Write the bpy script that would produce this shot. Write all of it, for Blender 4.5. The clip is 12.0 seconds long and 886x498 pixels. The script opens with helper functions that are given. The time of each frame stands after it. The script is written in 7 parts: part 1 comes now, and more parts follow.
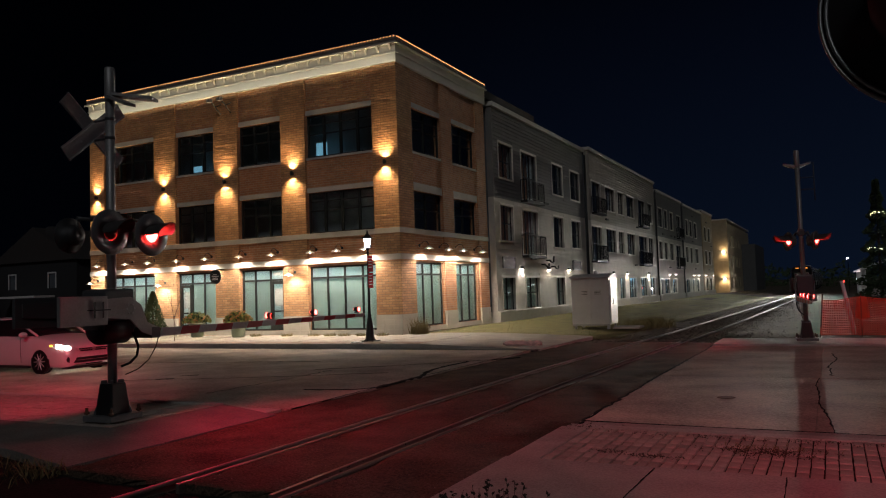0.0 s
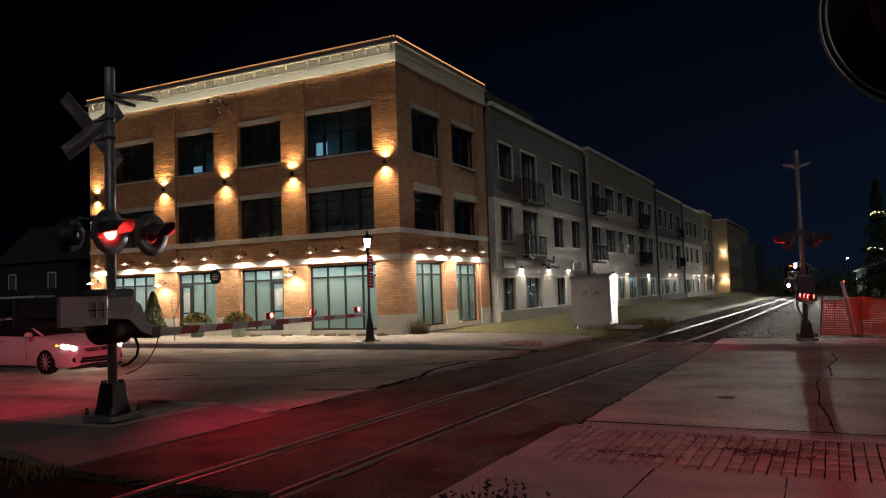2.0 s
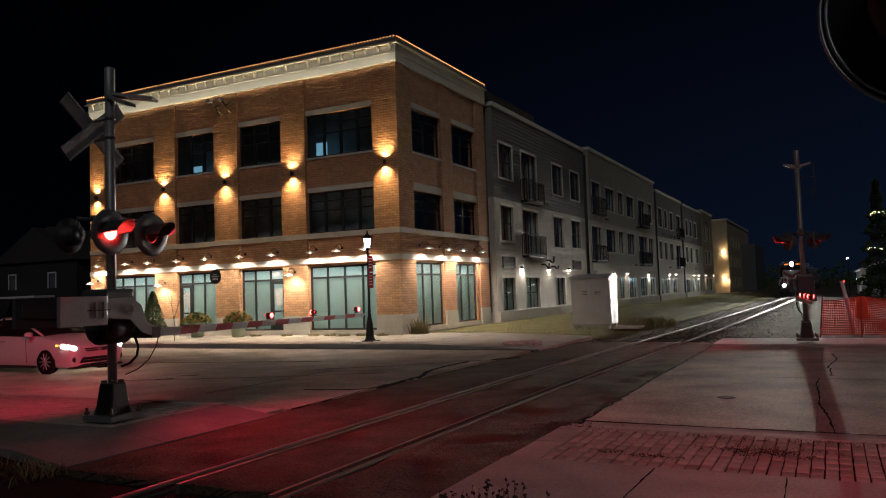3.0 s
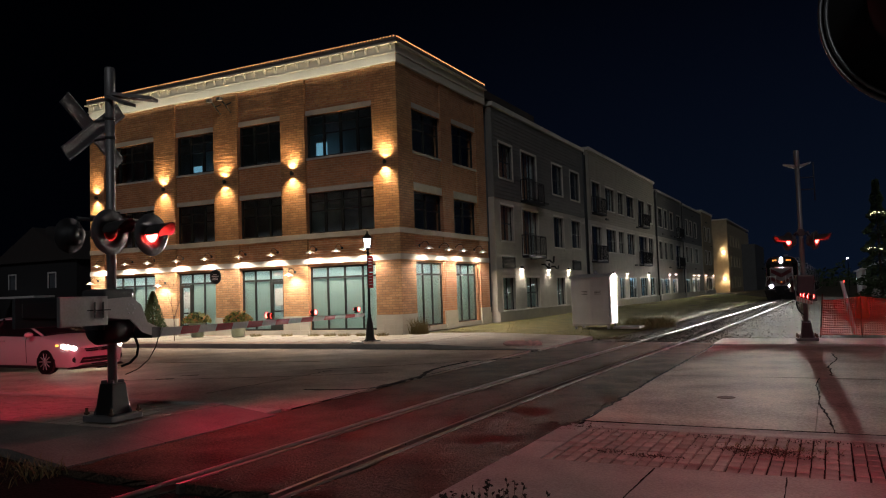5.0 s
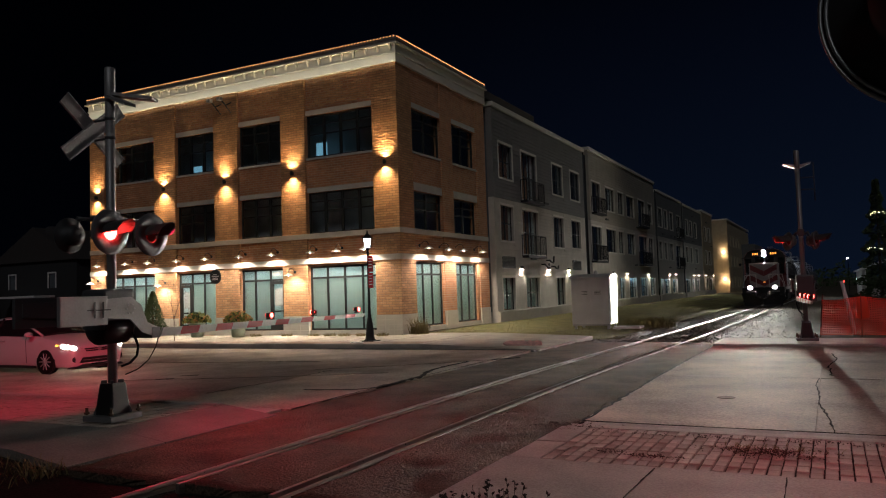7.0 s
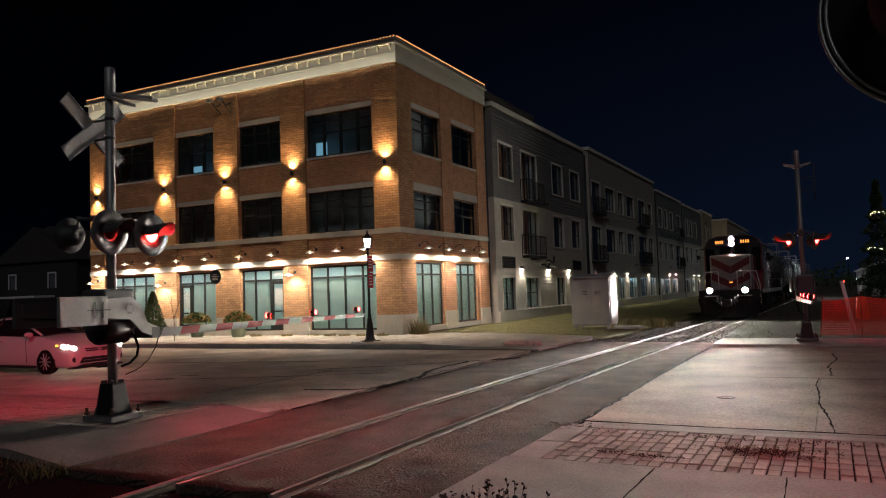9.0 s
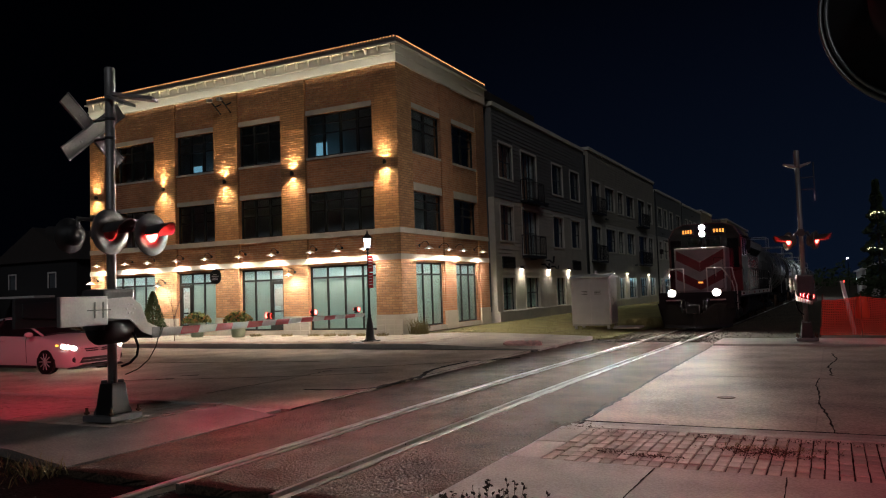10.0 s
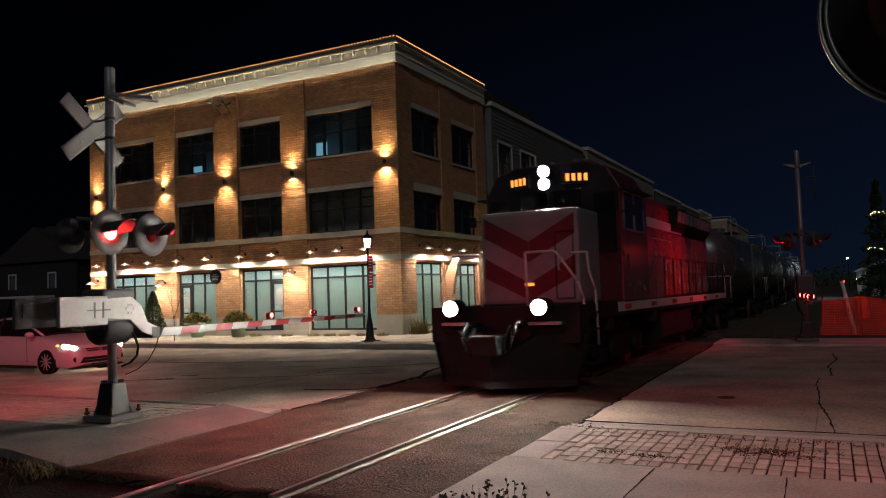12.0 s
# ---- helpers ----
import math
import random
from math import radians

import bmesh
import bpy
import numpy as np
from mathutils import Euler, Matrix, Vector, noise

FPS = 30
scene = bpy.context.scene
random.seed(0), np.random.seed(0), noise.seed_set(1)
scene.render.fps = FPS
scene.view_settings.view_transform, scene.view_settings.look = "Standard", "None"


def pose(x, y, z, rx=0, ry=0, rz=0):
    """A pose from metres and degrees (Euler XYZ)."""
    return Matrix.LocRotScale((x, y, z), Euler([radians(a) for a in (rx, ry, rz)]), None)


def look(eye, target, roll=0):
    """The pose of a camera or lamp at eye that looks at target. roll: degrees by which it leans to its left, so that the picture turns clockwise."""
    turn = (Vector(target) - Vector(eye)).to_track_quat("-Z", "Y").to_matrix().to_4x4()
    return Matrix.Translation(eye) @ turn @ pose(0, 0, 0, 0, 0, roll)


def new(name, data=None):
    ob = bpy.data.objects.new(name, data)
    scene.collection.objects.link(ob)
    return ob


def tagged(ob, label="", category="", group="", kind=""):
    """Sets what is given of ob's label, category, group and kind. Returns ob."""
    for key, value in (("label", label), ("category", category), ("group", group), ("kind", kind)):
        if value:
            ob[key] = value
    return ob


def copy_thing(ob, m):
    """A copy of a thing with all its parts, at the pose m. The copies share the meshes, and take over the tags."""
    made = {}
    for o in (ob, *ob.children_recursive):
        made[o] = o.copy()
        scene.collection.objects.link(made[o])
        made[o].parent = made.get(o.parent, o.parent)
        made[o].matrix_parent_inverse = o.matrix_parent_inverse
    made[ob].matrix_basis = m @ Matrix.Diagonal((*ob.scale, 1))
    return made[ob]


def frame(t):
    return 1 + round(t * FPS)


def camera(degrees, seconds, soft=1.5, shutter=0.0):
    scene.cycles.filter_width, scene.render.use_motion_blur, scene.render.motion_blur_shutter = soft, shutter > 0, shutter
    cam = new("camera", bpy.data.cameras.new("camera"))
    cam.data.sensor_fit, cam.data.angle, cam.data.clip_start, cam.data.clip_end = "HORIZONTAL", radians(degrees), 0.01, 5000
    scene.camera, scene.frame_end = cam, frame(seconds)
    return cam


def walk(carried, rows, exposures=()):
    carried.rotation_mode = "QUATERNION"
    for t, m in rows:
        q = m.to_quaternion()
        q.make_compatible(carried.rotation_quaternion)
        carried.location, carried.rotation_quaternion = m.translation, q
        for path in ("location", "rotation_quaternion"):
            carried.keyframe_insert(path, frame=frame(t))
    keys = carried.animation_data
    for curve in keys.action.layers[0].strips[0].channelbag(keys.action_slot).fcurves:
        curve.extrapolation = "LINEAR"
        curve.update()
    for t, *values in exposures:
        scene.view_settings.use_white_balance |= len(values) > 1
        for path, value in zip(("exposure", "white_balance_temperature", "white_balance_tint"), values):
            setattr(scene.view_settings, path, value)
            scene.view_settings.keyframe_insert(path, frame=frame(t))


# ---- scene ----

# ---- camera ----
EYE = Vector((14.98, -25.78, 1.675))
YAW, PITCH = radians(-26.965), radians(3.139)
AIM = EYE + Vector((math.sin(YAW) * math.cos(PITCH), math.cos(YAW) * math.cos(PITCH), math.sin(PITCH)))
cam = camera(60.61, 12.0, soft=1.1, shutter=0.3)
walk(cam, [(0.0, look(EYE, AIM, -1.952)), (12.0, look(EYE, AIM, -1.952))])

# ---- world and light ----
scene.view_settings.exposure = 0.0
world = bpy.data.worlds.new("night")
world.use_nodes = True
scene.world = world
wn, wl = world.node_tree.nodes, world.node_tree.links
w_co, w_sep, w_ramp = wn.new("ShaderNodeTexCoord"), wn.new("ShaderNodeSeparateXYZ"), wn.new("ShaderNodeValToRGB")
w_dot, w_side, w_mul = wn.new("ShaderNodeVectorMath"), wn.new("ShaderNodeMapRange"), wn.new("ShaderNodeVectorMath")
wl.new(w_co.outputs["Generated"], w_sep.inputs[0])
wl.new(w_sep.outputs["Z"], w_ramp.inputs[0])
# the last dusk lies to the north-east, the sky opposite is black
w_dot.operation, w_dot.inputs[1].default_value = "DOT_PRODUCT", (0.50, 0.866, 0.0)
wl.new(w_co.outputs["Generated"], w_dot.inputs[0])
wl.new(w_dot.outputs["Value"], w_side.inputs[0])
w_side.inputs["From Min"].default_value, w_side.inputs["From Max"].default_value = 0.15, 0.95
w_side.inputs["To Min"].default_value, w_side.inputs["To Max"].default_value = 0.10, 1.0
w_mul.operation = "SCALE"
wl.new(w_ramp.outputs[0], w_mul.inputs[0]), wl.new(w_side.outputs[0], w_mul.inputs["Scale"])
wl.new(w_mul.outputs[0], wn["Background"].inputs[0])
w_ramp.color_ramp.elements[0].position, w_ramp.color_ramp.elements[0].color = 0.0, (0.0030, 0.0060, 0.0150, 1)
w_ramp.color_ramp.elements[1].position, w_ramp.color_ramp.elements[1].color = 0.40, (0.0006, 0.0010, 0.0030, 1)
wn["Background"].inputs[1].default_value = 1.0

WARM, AMBER, COOL, RED = (1.0, 0.84, 0.68), (1.0, 0.66, 0.33), (0.85, 0.95, 1.0), (1.0, 0.02, 0.08)


def lamp_spot(name, at, target, watts, colour, cone=120, blend=0.6, radius=0.04):
    data = bpy.data.lights.new(name, "SPOT")
    data.energy, data.color, data.spot_size, data.spot_blend, data.shadow_soft_size = watts, colour, radians(cone), blend, radius
    ob = new(name, data)
    ob.matrix_basis = look(at, target)
    return ob


def lamp_area(name, at, target, watts, colour, sx, sy):
    data = bpy.data.lights.new(name, "AREA")
    data.shape, data.size, data.size_y, data.energy, data.color = "RECTANGLE", sx, sy, watts, colour
    ob = new(name, data)
    ob.matrix_basis = look(at, target)
    return ob


# a weak fill light behind the camera, added to lift the dark street
fill_sun = bpy.data.lights.new("fill_sun", "SUN")
fill_sun.energy, fill_sun.color, fill_sun.angle = 0.235, (0.93, 0.96, 1.0), radians(12)
new("fill_sun", fill_sun).matrix_basis = look((20, -30, 30), (2, 6, 0))


# ---- materials ----
def mat(name, colour, rough=0.7, metal=0.0, vary=0.25, scale=3.0, fine=40.0, bump=0.15, dist=0.01, spec=0.5, each=0.0):
    """A surface with stains at one scale, grain at another and a fine relief."""
    m = bpy.data.materials.new(name)
    m.use_nodes = True
    n, l = m.node_tree.nodes, m.node_tree.links
    b = n["Principled BSDF"]
    co = n.new("ShaderNodeTexCoord")
    n1, n2 = n.new("ShaderNodeTexNoise"), n.new("ShaderNodeTexNoise")
    n1.inputs["Scale"].default_value, n1.inputs["Detail"].default_value = scale, 5
    n2.inputs["Scale"].default_value, n2.inputs["Detail"].default_value = fine, 3
    for k in (n1, n2):
        l.new(co.outputs["Object"], k.inputs["Vector"])
    add = n.new("ShaderNodeMath")
    add.operation = "ADD"
    l.new(n1.outputs[0], add.inputs[0]), l.new(n2.outputs[0], add.inputs[1])
    ramp = n.new("ShaderNodeMapRange")
    ramp.inputs["From Min"].default_value, ramp.inputs["From Max"].default_value = 0.7, 1.3
    ramp.inputs["To Min"].default_value, ramp.inputs["To Max"].default_value = 1 - vary, 1 + vary
    l.new(add.outputs[0], ramp.inputs[0])
    value = ramp.outputs[0]
    if each:
        info, er = n.new("ShaderNodeObjectInfo"), n.new("ShaderNodeMapRange")
        er.inputs["To Min"].default_value, er.inputs["To Max"].default_value = 1 - each, 1 + each
        l.new(info.outputs["Random"], er.inputs[0])
        mul = n.new("ShaderNodeMath")
        mul.operation = "MULTIPLY"
        l.new(value, mul.inputs[0]), l.new(er.outputs[0], mul.inputs[1])
        value = mul.outputs[0]
    mix = n.new("ShaderNodeVectorMath")
    mix.operation = "SCALE"
    mix.inputs[0].default_value = colour
    l.new(value, mix.inputs["Scale"])
    l.new(mix.outputs[0], b.inputs["Base Color"])
    rr = n.new("ShaderNodeMapRange")
    rr.inputs["To Min"].default_value, rr.inputs["To Max"].default_value = max(0.03, rough - 0.12), min(1, rough + 0.12)
    l.new(n1.outputs[0], rr.inputs[0])
    l.new(rr.outputs[0], b.inputs["Roughness"])
    b.inputs["Metallic"].default_value, b.inputs["Specular IOR Level"].default_value = metal, spec
    if bump:
        bp = n.new("ShaderNodeBump")
        bp.inputs["Strength"].default_value, bp.inputs["Distance"].default_value = bump, dist
        l.new(n2.outputs[0], bp.inputs["Height"])
        l.new(bp.outputs[0], b.inputs["Normal"])
    return m


def brick_mat(name, c1, c2, mortar, width=0.30, height=0.10, rough_face=0.5, axis="xz", joint=0.013):
    """Bricks laid in courses along one horizontal axis, with sunken joints and uneven faces."""
    m = mat(name, c1, 0.85, vary=0.2, bump=0.0)
    n, l = m.node_tree.nodes, m.node_tree.links
    b = n["Principled BSDF"]
    geo, sep, com = n.new("ShaderNodeNewGeometry"), n.new("ShaderNodeSeparateXYZ"), n.new("ShaderNodeCombineXYZ")
    l.new(geo.outputs["Position"], sep.inputs[0])
    along = n.new("ShaderNodeMath")
    along.operation = "ADD"
    l.new(sep.outputs["X"], along.inputs[0]), l.new(sep.outputs["Y"], along.inputs[1])
    l.new(along.outputs[0], com.inputs["X"]), l.new(sep.outputs["Z"], com.inputs["Y"])
    t = n.new("ShaderNodeTexBrick")
    t.inputs["Scale"].default_value = 1.0
    t.inputs["Brick Width"].default_value, t.inputs["Row Height"].default_value, t.inputs["Mortar Size"].default_value = width, height, joint
    t.inputs["Mortar Smooth"].default_value = 0.3
    t.inputs["Color1"].default_value, t.inputs["Color2"].default_value, t.inputs["Mortar"].default_value = (*c1, 1), (*c2, 1), (*mortar, 1)
    l.new(com.outputs[0], t.inputs["Vector"])
    old = b.inputs["Base Color"].links[0].from_node
    scale_by = n.new("ShaderNodeVectorMath")
    scale_by.operation = "SCALE"
    l.new(t.outputs["Color"], scale_by.inputs[0])
    l.new(old.inputs["Scale"].links[0].from_socket, scale_by.inputs["Scale"])
    l.new(scale_by.outputs[0], b.inputs["Base Color"])
    # uneven faces: a coarse cell noise stretched along the courses
    ns = n.new("ShaderNodeTexNoise")
    ns.inputs["Scale"].default_value, ns.inputs["Detail"].default_value = 26.0, 3
    l.new(com.outputs[0], ns.inputs["Vector"])
    inv = n.new("ShaderNodeMath")
    inv.operation = "MULTIPLY_ADD"
    inv.inputs[1].default_value, inv.inputs[2].default_value = -1.0, 1.0
    l.new(t.outputs["Fac"], inv.inputs[0])
    tot = n.new("ShaderNodeMath")
    tot.operation = "MULTIPLY_ADD"
    tot.inputs[1].default_value = rough_face
    l.new(ns.outputs[0], tot.inputs[0]), l.new(inv.outputs[0], tot.inputs[2])
    bp = n.new("ShaderNodeBump")
    bp.inputs["Strength"].default_value, bp.inputs["Distance"].default_value = 0.9, 0.018
    l.new(tot.outputs[0], bp.inputs["Height"])
    l.new(bp.outputs[0], b.inputs["Normal"])
    return m


def siding_mat(name, colour):
    """Painted boards, slightly stained along their length."""
    return mat(name, colour, 0.65, vary=0.16, scale=1.6, fine=25, bump=0.08)


def glow(name, colour, strength):
    m = bpy.data.materials.new(name)
    m.use_nodes = True
    b = m.node_tree.nodes["Principled BSDF"]
    b.inputs["Base Color"].default_value = (*[c * 0.5 for c in colour], 1)
    b.inputs["Emission Color"].default_value, b.inputs["Emission Strength"].default_value = (*colour, 1), strength
    return m


def glass_mat(name, tint=(0.9, 0.95, 0.95), gloss=1.0):
    m = bpy.data.materials.new(name)
    m.use_nodes = True
    n, l = m.node_tree.nodes, m.node_tree.links
    n.remove(n["Principled BSDF"])
    tr, gl, mx, fr = n.new("ShaderNodeBsdfTransparent"), n.new("ShaderNodeBsdfGlossy"), n.new("ShaderNodeMixShader"), n.new("ShaderNodeLayerWeight")
    tr.inputs[0].default_value = (*tint, 1)
    gl.inputs["Roughness"].default_value = 0.02
    po, ad = n.new("ShaderNodeMath"), n.new("ShaderNodeMath")
    po.operation, po.inputs[1].default_value = "POWER", 4.5
    ad.operation, ad.inputs[1].default_value, ad.inputs[2].default_value = "MULTIPLY_ADD", 0.8, 0.03
    l.new(fr.outputs["Facing"], po.inputs[0]), l.new(po.outputs[0], ad.inputs[0])
    l.new(ad.outputs[0], mx.inputs[0]), l.new(tr.outputs[0], mx.inputs[1]), l.new(gl.outputs[0], mx.inputs[2])
    l.new(mx.outputs[0], n["Material Output"].inputs[0])
    return m


M_BRICK = brick_mat("brick_orange", (0.44, 0.195, 0.095), (0.53, 0.25, 0.125), (0.50, 0.36, 0.25), joint=0.011)
M_BRICK_ROUGH = brick_mat("brick_blond", (0.60, 0.335, 0.16), (0.45, 0.225, 0.105), (0.30, 0.19, 0.11), rough_face=1.0)
M_STONE = mat("cast_stone", (0.55, 0.52, 0.46), 0.8, vary=0.12, scale=2, bump=0.2)
M_CORNICE = mat("cornice_paint", (0.74, 0.70, 0.60), 0.6, vary=0.05, scale=1.5, bump=0.05)
M_FASCIA = mat("dull_fascia", (0.30, 0.26, 0.23), 0.6, vary=0.1)
M_ROOF = mat("dark_roofing", (0.045, 0.038, 0.036), 0.8, vary=0.1)
M_FILM_BLUE = mat("pale_blue_blind", (0.40, 0.62, 0.78), 0.8, vary=0.15, scale=1.2, bump=0.03)
M_FRAME = mat("bronze_frame", (0.022, 0.024, 0.024), 0.45, vary=0.15, bump=0.03)
M_GLASS = glass_mat("window_glass")
# dark colour stands in for the gloom of unlit rooms
M_DARK = mat("unlit_room_shade", (0.10, 0.115, 0.13), 0.9)
M_BLIND = mat("pale_blind", (0.55, 0.68, 0.62), 0.8, vary=0.10, scale=0.8, fine=8, bump=0.03)
M_FILM = bpy.data.materials.new("frosted_film")
M_FILM.use_nodes = True
f_n, f_l = M_FILM.node_tree.nodes, M_FILM.node_tree.links
f_n.remove(f_n["Principled BSDF"])
f_t, f_d, f_m, f_x = f_n.new("ShaderNodeBsdfTranslucent"), f_n.new("ShaderNodeBsdfDiffuse"), f_n.new("ShaderNodeMixShader"), f_n.new("ShaderNodeTexNoise")
f_r = f_n.new("ShaderNodeMix")
f_r.data_type = "RGBA"
f_x.inputs["Scale"].default_value = 1.6
f_r.inputs["A"].default_value, f_r.inputs["B"].default_value = (0.56, 0.69, 0.65, 1), (0.74, 0.83, 0.80, 1)
f_l.new(f_x.outputs[0], f_r.inputs["Factor"])
f_l.new(f_r.outputs["Result"], f_t.inputs[0]), f_l.new(f_r.outputs["Result"], f_d.inputs[0])
f_m.inputs[0].default_value = 0.25
f_l.new(f_t.outputs[0], f_m.inputs[1]), f_l.new(f_d.outputs[0], f_m.inputs[2])
f_l.new(f_m.outputs[0], f_n["Material Output"].inputs[0])
# paler copy: the brighter room behind clear panes is put into the colour
M_FILM_BRIGHT = M_FILM.copy()
M_FILM_BRIGHT.name = "thin_pale_film"
for node in M_FILM_BRIGHT.node_tree.nodes:
    if node.type == "MIX":
        node.inputs["A"].default_value, node.inputs["B"].default_value = (0.80, 0.93, 0.94, 1), (0.93, 0.99, 0.98, 1)
    if node.type == "MIX_SHADER":
        node.inputs[0].default_value = 0.08
M_ROOM = mat("room_plaster", (0.62, 0.68, 0.66), 0.8, vary=0.06)
M_ROOMDIM = mat("unlit_room_plaster", (0.55, 0.60, 0.64), 0.8, vary=0.2, scale=0.8)
M_SIDE_DARK = siding_mat("charcoal_siding", (0.10, 0.10, 0.10))
M_SIDE_LIGHT = siding_mat("grey_siding", (0.52, 0.49, 0.43))
M_SIDE_TAN = siding_mat("tan_siding", (0.40, 0.33, 0.22))
M_TRIM = mat("pale_trim", (0.70, 0.67, 0.60), 0.6, vary=0.08, bump=0.03)
M_CONC = mat("road_concrete", (0.41, 0.335, 0.275), 0.8, vary=0.5, scale=0.9, fine=30, bump=0.6, dist=0.012)
M_WALK = mat("walk_concrete", (0.40, 0.37, 0.33), 0.85, vary=0.3, scale=1.3, fine=45, bump=0.4, dist=0.006)
M_PATCHWALK = mat("stained_concrete", (0.17, 0.155, 0.14), 0.9, vary=0.35, scale=1.5, fine=40, bump=0.4)
M_ASPH = mat("old_asphalt", (0.096, 0.067, 0.049), 0.95, spec=0.12, vary=0.7, scale=1.3, fine=34, bump=1.0, dist=0.03)
M_PATCH = mat("dark_asphalt_patch", (0.045, 0.042, 0.04), 0.8, vary=0.4, scale=2, fine=90, bump=0.8, dist=0.01)
M_GROUND = mat("dry_soil", (0.085, 0.068, 0.044), 0.95, vary=0.5, scale=0.5, fine=14, bump=0.9, dist=0.05)
M_BALLAST = mat("ballast", (0.085, 0.072, 0.06), 0.95, vary=0.6, scale=2.5, fine=28, bump=1.0, dist=0.05)
M_GRASS = mat("winter_grass", (0.20, 0.18, 0.065), 0.95, vary=0.45, scale=1.2, fine=35, bump=1.0, dist=0.04)
M_RAIL = mat("rail_steel", (0.36, 0.33, 0.30), 0.42, metal=0.8, vary=0.12, scale=4, fine=60, bump=0.02)
M_RUST = mat("rusty_steel", (0.10, 0.055, 0.035), 0.7, metal=0.3, vary=0.4, scale=6)
M_STEEL = mat("galvanised_steel", (0.42, 0.42, 0.43), 0.42, metal=0.85, vary=0.15, scale=5, bump=0.05)
M_ALU = mat("aluminium_sheet", (0.60, 0.60, 0.62), 0.34, metal=0.55, vary=0.10, scale=2.5, bump=0.06)
M_BLACK = mat("black_paint", (0.012, 0.012, 0.013), 0.45, vary=0.2, bump=0.05)
M_WHITE = mat("white_paint", (0.72, 0.70, 0.68), 0.5, vary=0.08, bump=0.03)
M_REDP = mat("red_paint", (0.50, 0.02, 0.025), 0.45, vary=0.1, bump=0.03)
M_RUBBER = mat("rubber", (0.012, 0.012, 0.012), 0.9, spec=0.12)


# ---- building helpers ----
def box(bm, x0, x1, y0, y1, z0, z1):
    v = [bm.verts.new(p) for p in ((x0, y0, z0), (x1, y0, z0), (x1, y1, z0), (x0, y1, z0), (x0, y0, z1), (x1, y0, z1), (x1, y1, z1), (x0, y1, z1))]
    for f in ((3, 2, 1, 0), (4, 5, 6, 7), (0, 1, 5, 4), (1, 2, 6, 5), (2, 3, 7, 6), (3, 0, 4, 7)):
        bm.faces.new([v[i] for i in f])
    return v


def tube(bm, a, b, r0, r1=None, seg=10, caps=True):
    """A round bar from a to b."""
    r1 = r0 if r1 is None else r1
    a, b = Vector(a), Vector(b)
    d = (b - a).normalized()
    s = d.orthogonal().normalized()
    u = d.cross(s)
    rings = []
    for c, r in ((a, r0), (b, r1)):
        rings.append([bm.verts.new(c + (s * math.cos(k * math.tau / seg) + u * math.sin(k * math.tau / seg)) * r) for k in range(seg)])
    for k in range(seg):
        f = bm.faces.new([rings[0][k], rings[0][(k + 1) % seg], rings[1][(k + 1) % seg], rings[1][k]])
        f.smooth = seg >= 8
    if caps:
        bm.faces.new(rings[0][::-1]), bm.faces.new(rings[1])


def path_tube(bm, pts, r, seg=8):
    for a, b in zip(pts, pts[1:]):
        tube(bm, a, b, r, seg=seg)


def lathe(bm, prof, at=(0, 0, 0), seg=20, axis="z"):
    """A turned body from (radius, height) pairs."""
    rings = []
    for r, h in prof:
        ring = []
        for k in range(seg):
            c, s = math.cos(k * math.tau / seg) * r, math.sin(k * math.tau / seg) * r
            p = {"z": (c, s, h), "y": (c, h, s), "x": (h, c, s)}[axis]
            ring.append(bm.verts.new((p[0] + at[0], p[1] + at[1], p[2] + at[2])))
        rings.append(ring)
    for a, b in zip(rings, rings[1:]):
        for k in range(seg):
            bm.faces.new([a[k], a[(k + 1) % seg], b[(k + 1) % seg], b[k]]).smooth = True
    bm.faces.new(rings[0][::-1]), bm.faces.new(rings[-1])


def extrude_poly(bm, pts, lo, hi, axis="y"):
    """A flat outline given in the two other axes, made solid from lo to hi along axis."""
    def at(p, h):
        return {"y": (p[0], h, p[1]), "x": (h, p[0], p[1]), "z": (p[0], p[1], h)}[axis]
    a, b = [bm.verts.new(at(p, lo)) for p in pts], [bm.verts.new(at(p, hi)) for p in pts]
    bm.faces.new(a), bm.faces.new(b[::-1])
    for k in range(len(pts)):
        bm.faces.new([a[k], b[k], b[(k + 1) % len(pts)], a[(k + 1) % len(pts)]])


def bend(bm, fn):
    for v in bm.verts:
        v.co = fn(v.co)
    return bm


def part(name, bm, material, parent=None, label="", bevel=0.0, kind=""):
    if bevel:
        bmesh.ops.bevel(bm, geom=list(bm.edges), offset=bevel, segments=2, affect="EDGES", profile=0.6)
    bmesh.ops.recalc_face_normals(bm, faces=bm.faces)
    me = bpy.data.meshes.new(name)
    bm.to_mesh(me)
    bm.free()
    me.materials.append(material)
    ob = new(name, me)
    if parent:
        ob.parent = parent
    if label or kind:
        tagged(ob, label, kind=kind)
    return ob


def share(name, data, parent, at, turn=0.0):
    """One more piece on the same mesh."""
    ob = new(name, data)
    ob.parent = parent
    ob.matrix_basis = pose(*at, 0, 0, turn)
    return ob


def thing(name, at=(0, 0, 0), label="", category="", group="", kind="", turn=0.0):
    ob = new(name)
    ob.empty_display_size = 0.2
    ob.matrix_basis = pose(*at, 0, 0, turn)
    return tagged(ob, label, category, group, kind)


def solid(name, bm, material, label, category="", group="", kind="", at=(0, 0, 0), turn=0.0, bevel=0.0):
    ob = part(name, bm, material, bevel=bevel)
    ob.matrix_basis = pose(*at, 0, 0, turn)
    return tagged(ob, label, category, group, kind)


def B():
    return bmesh.new()


# ---- track line ----
TRACK_Y = (-80.0, -12.0, 0.0, 8.0, 28.0, 60.0, 150.0, 420.0)
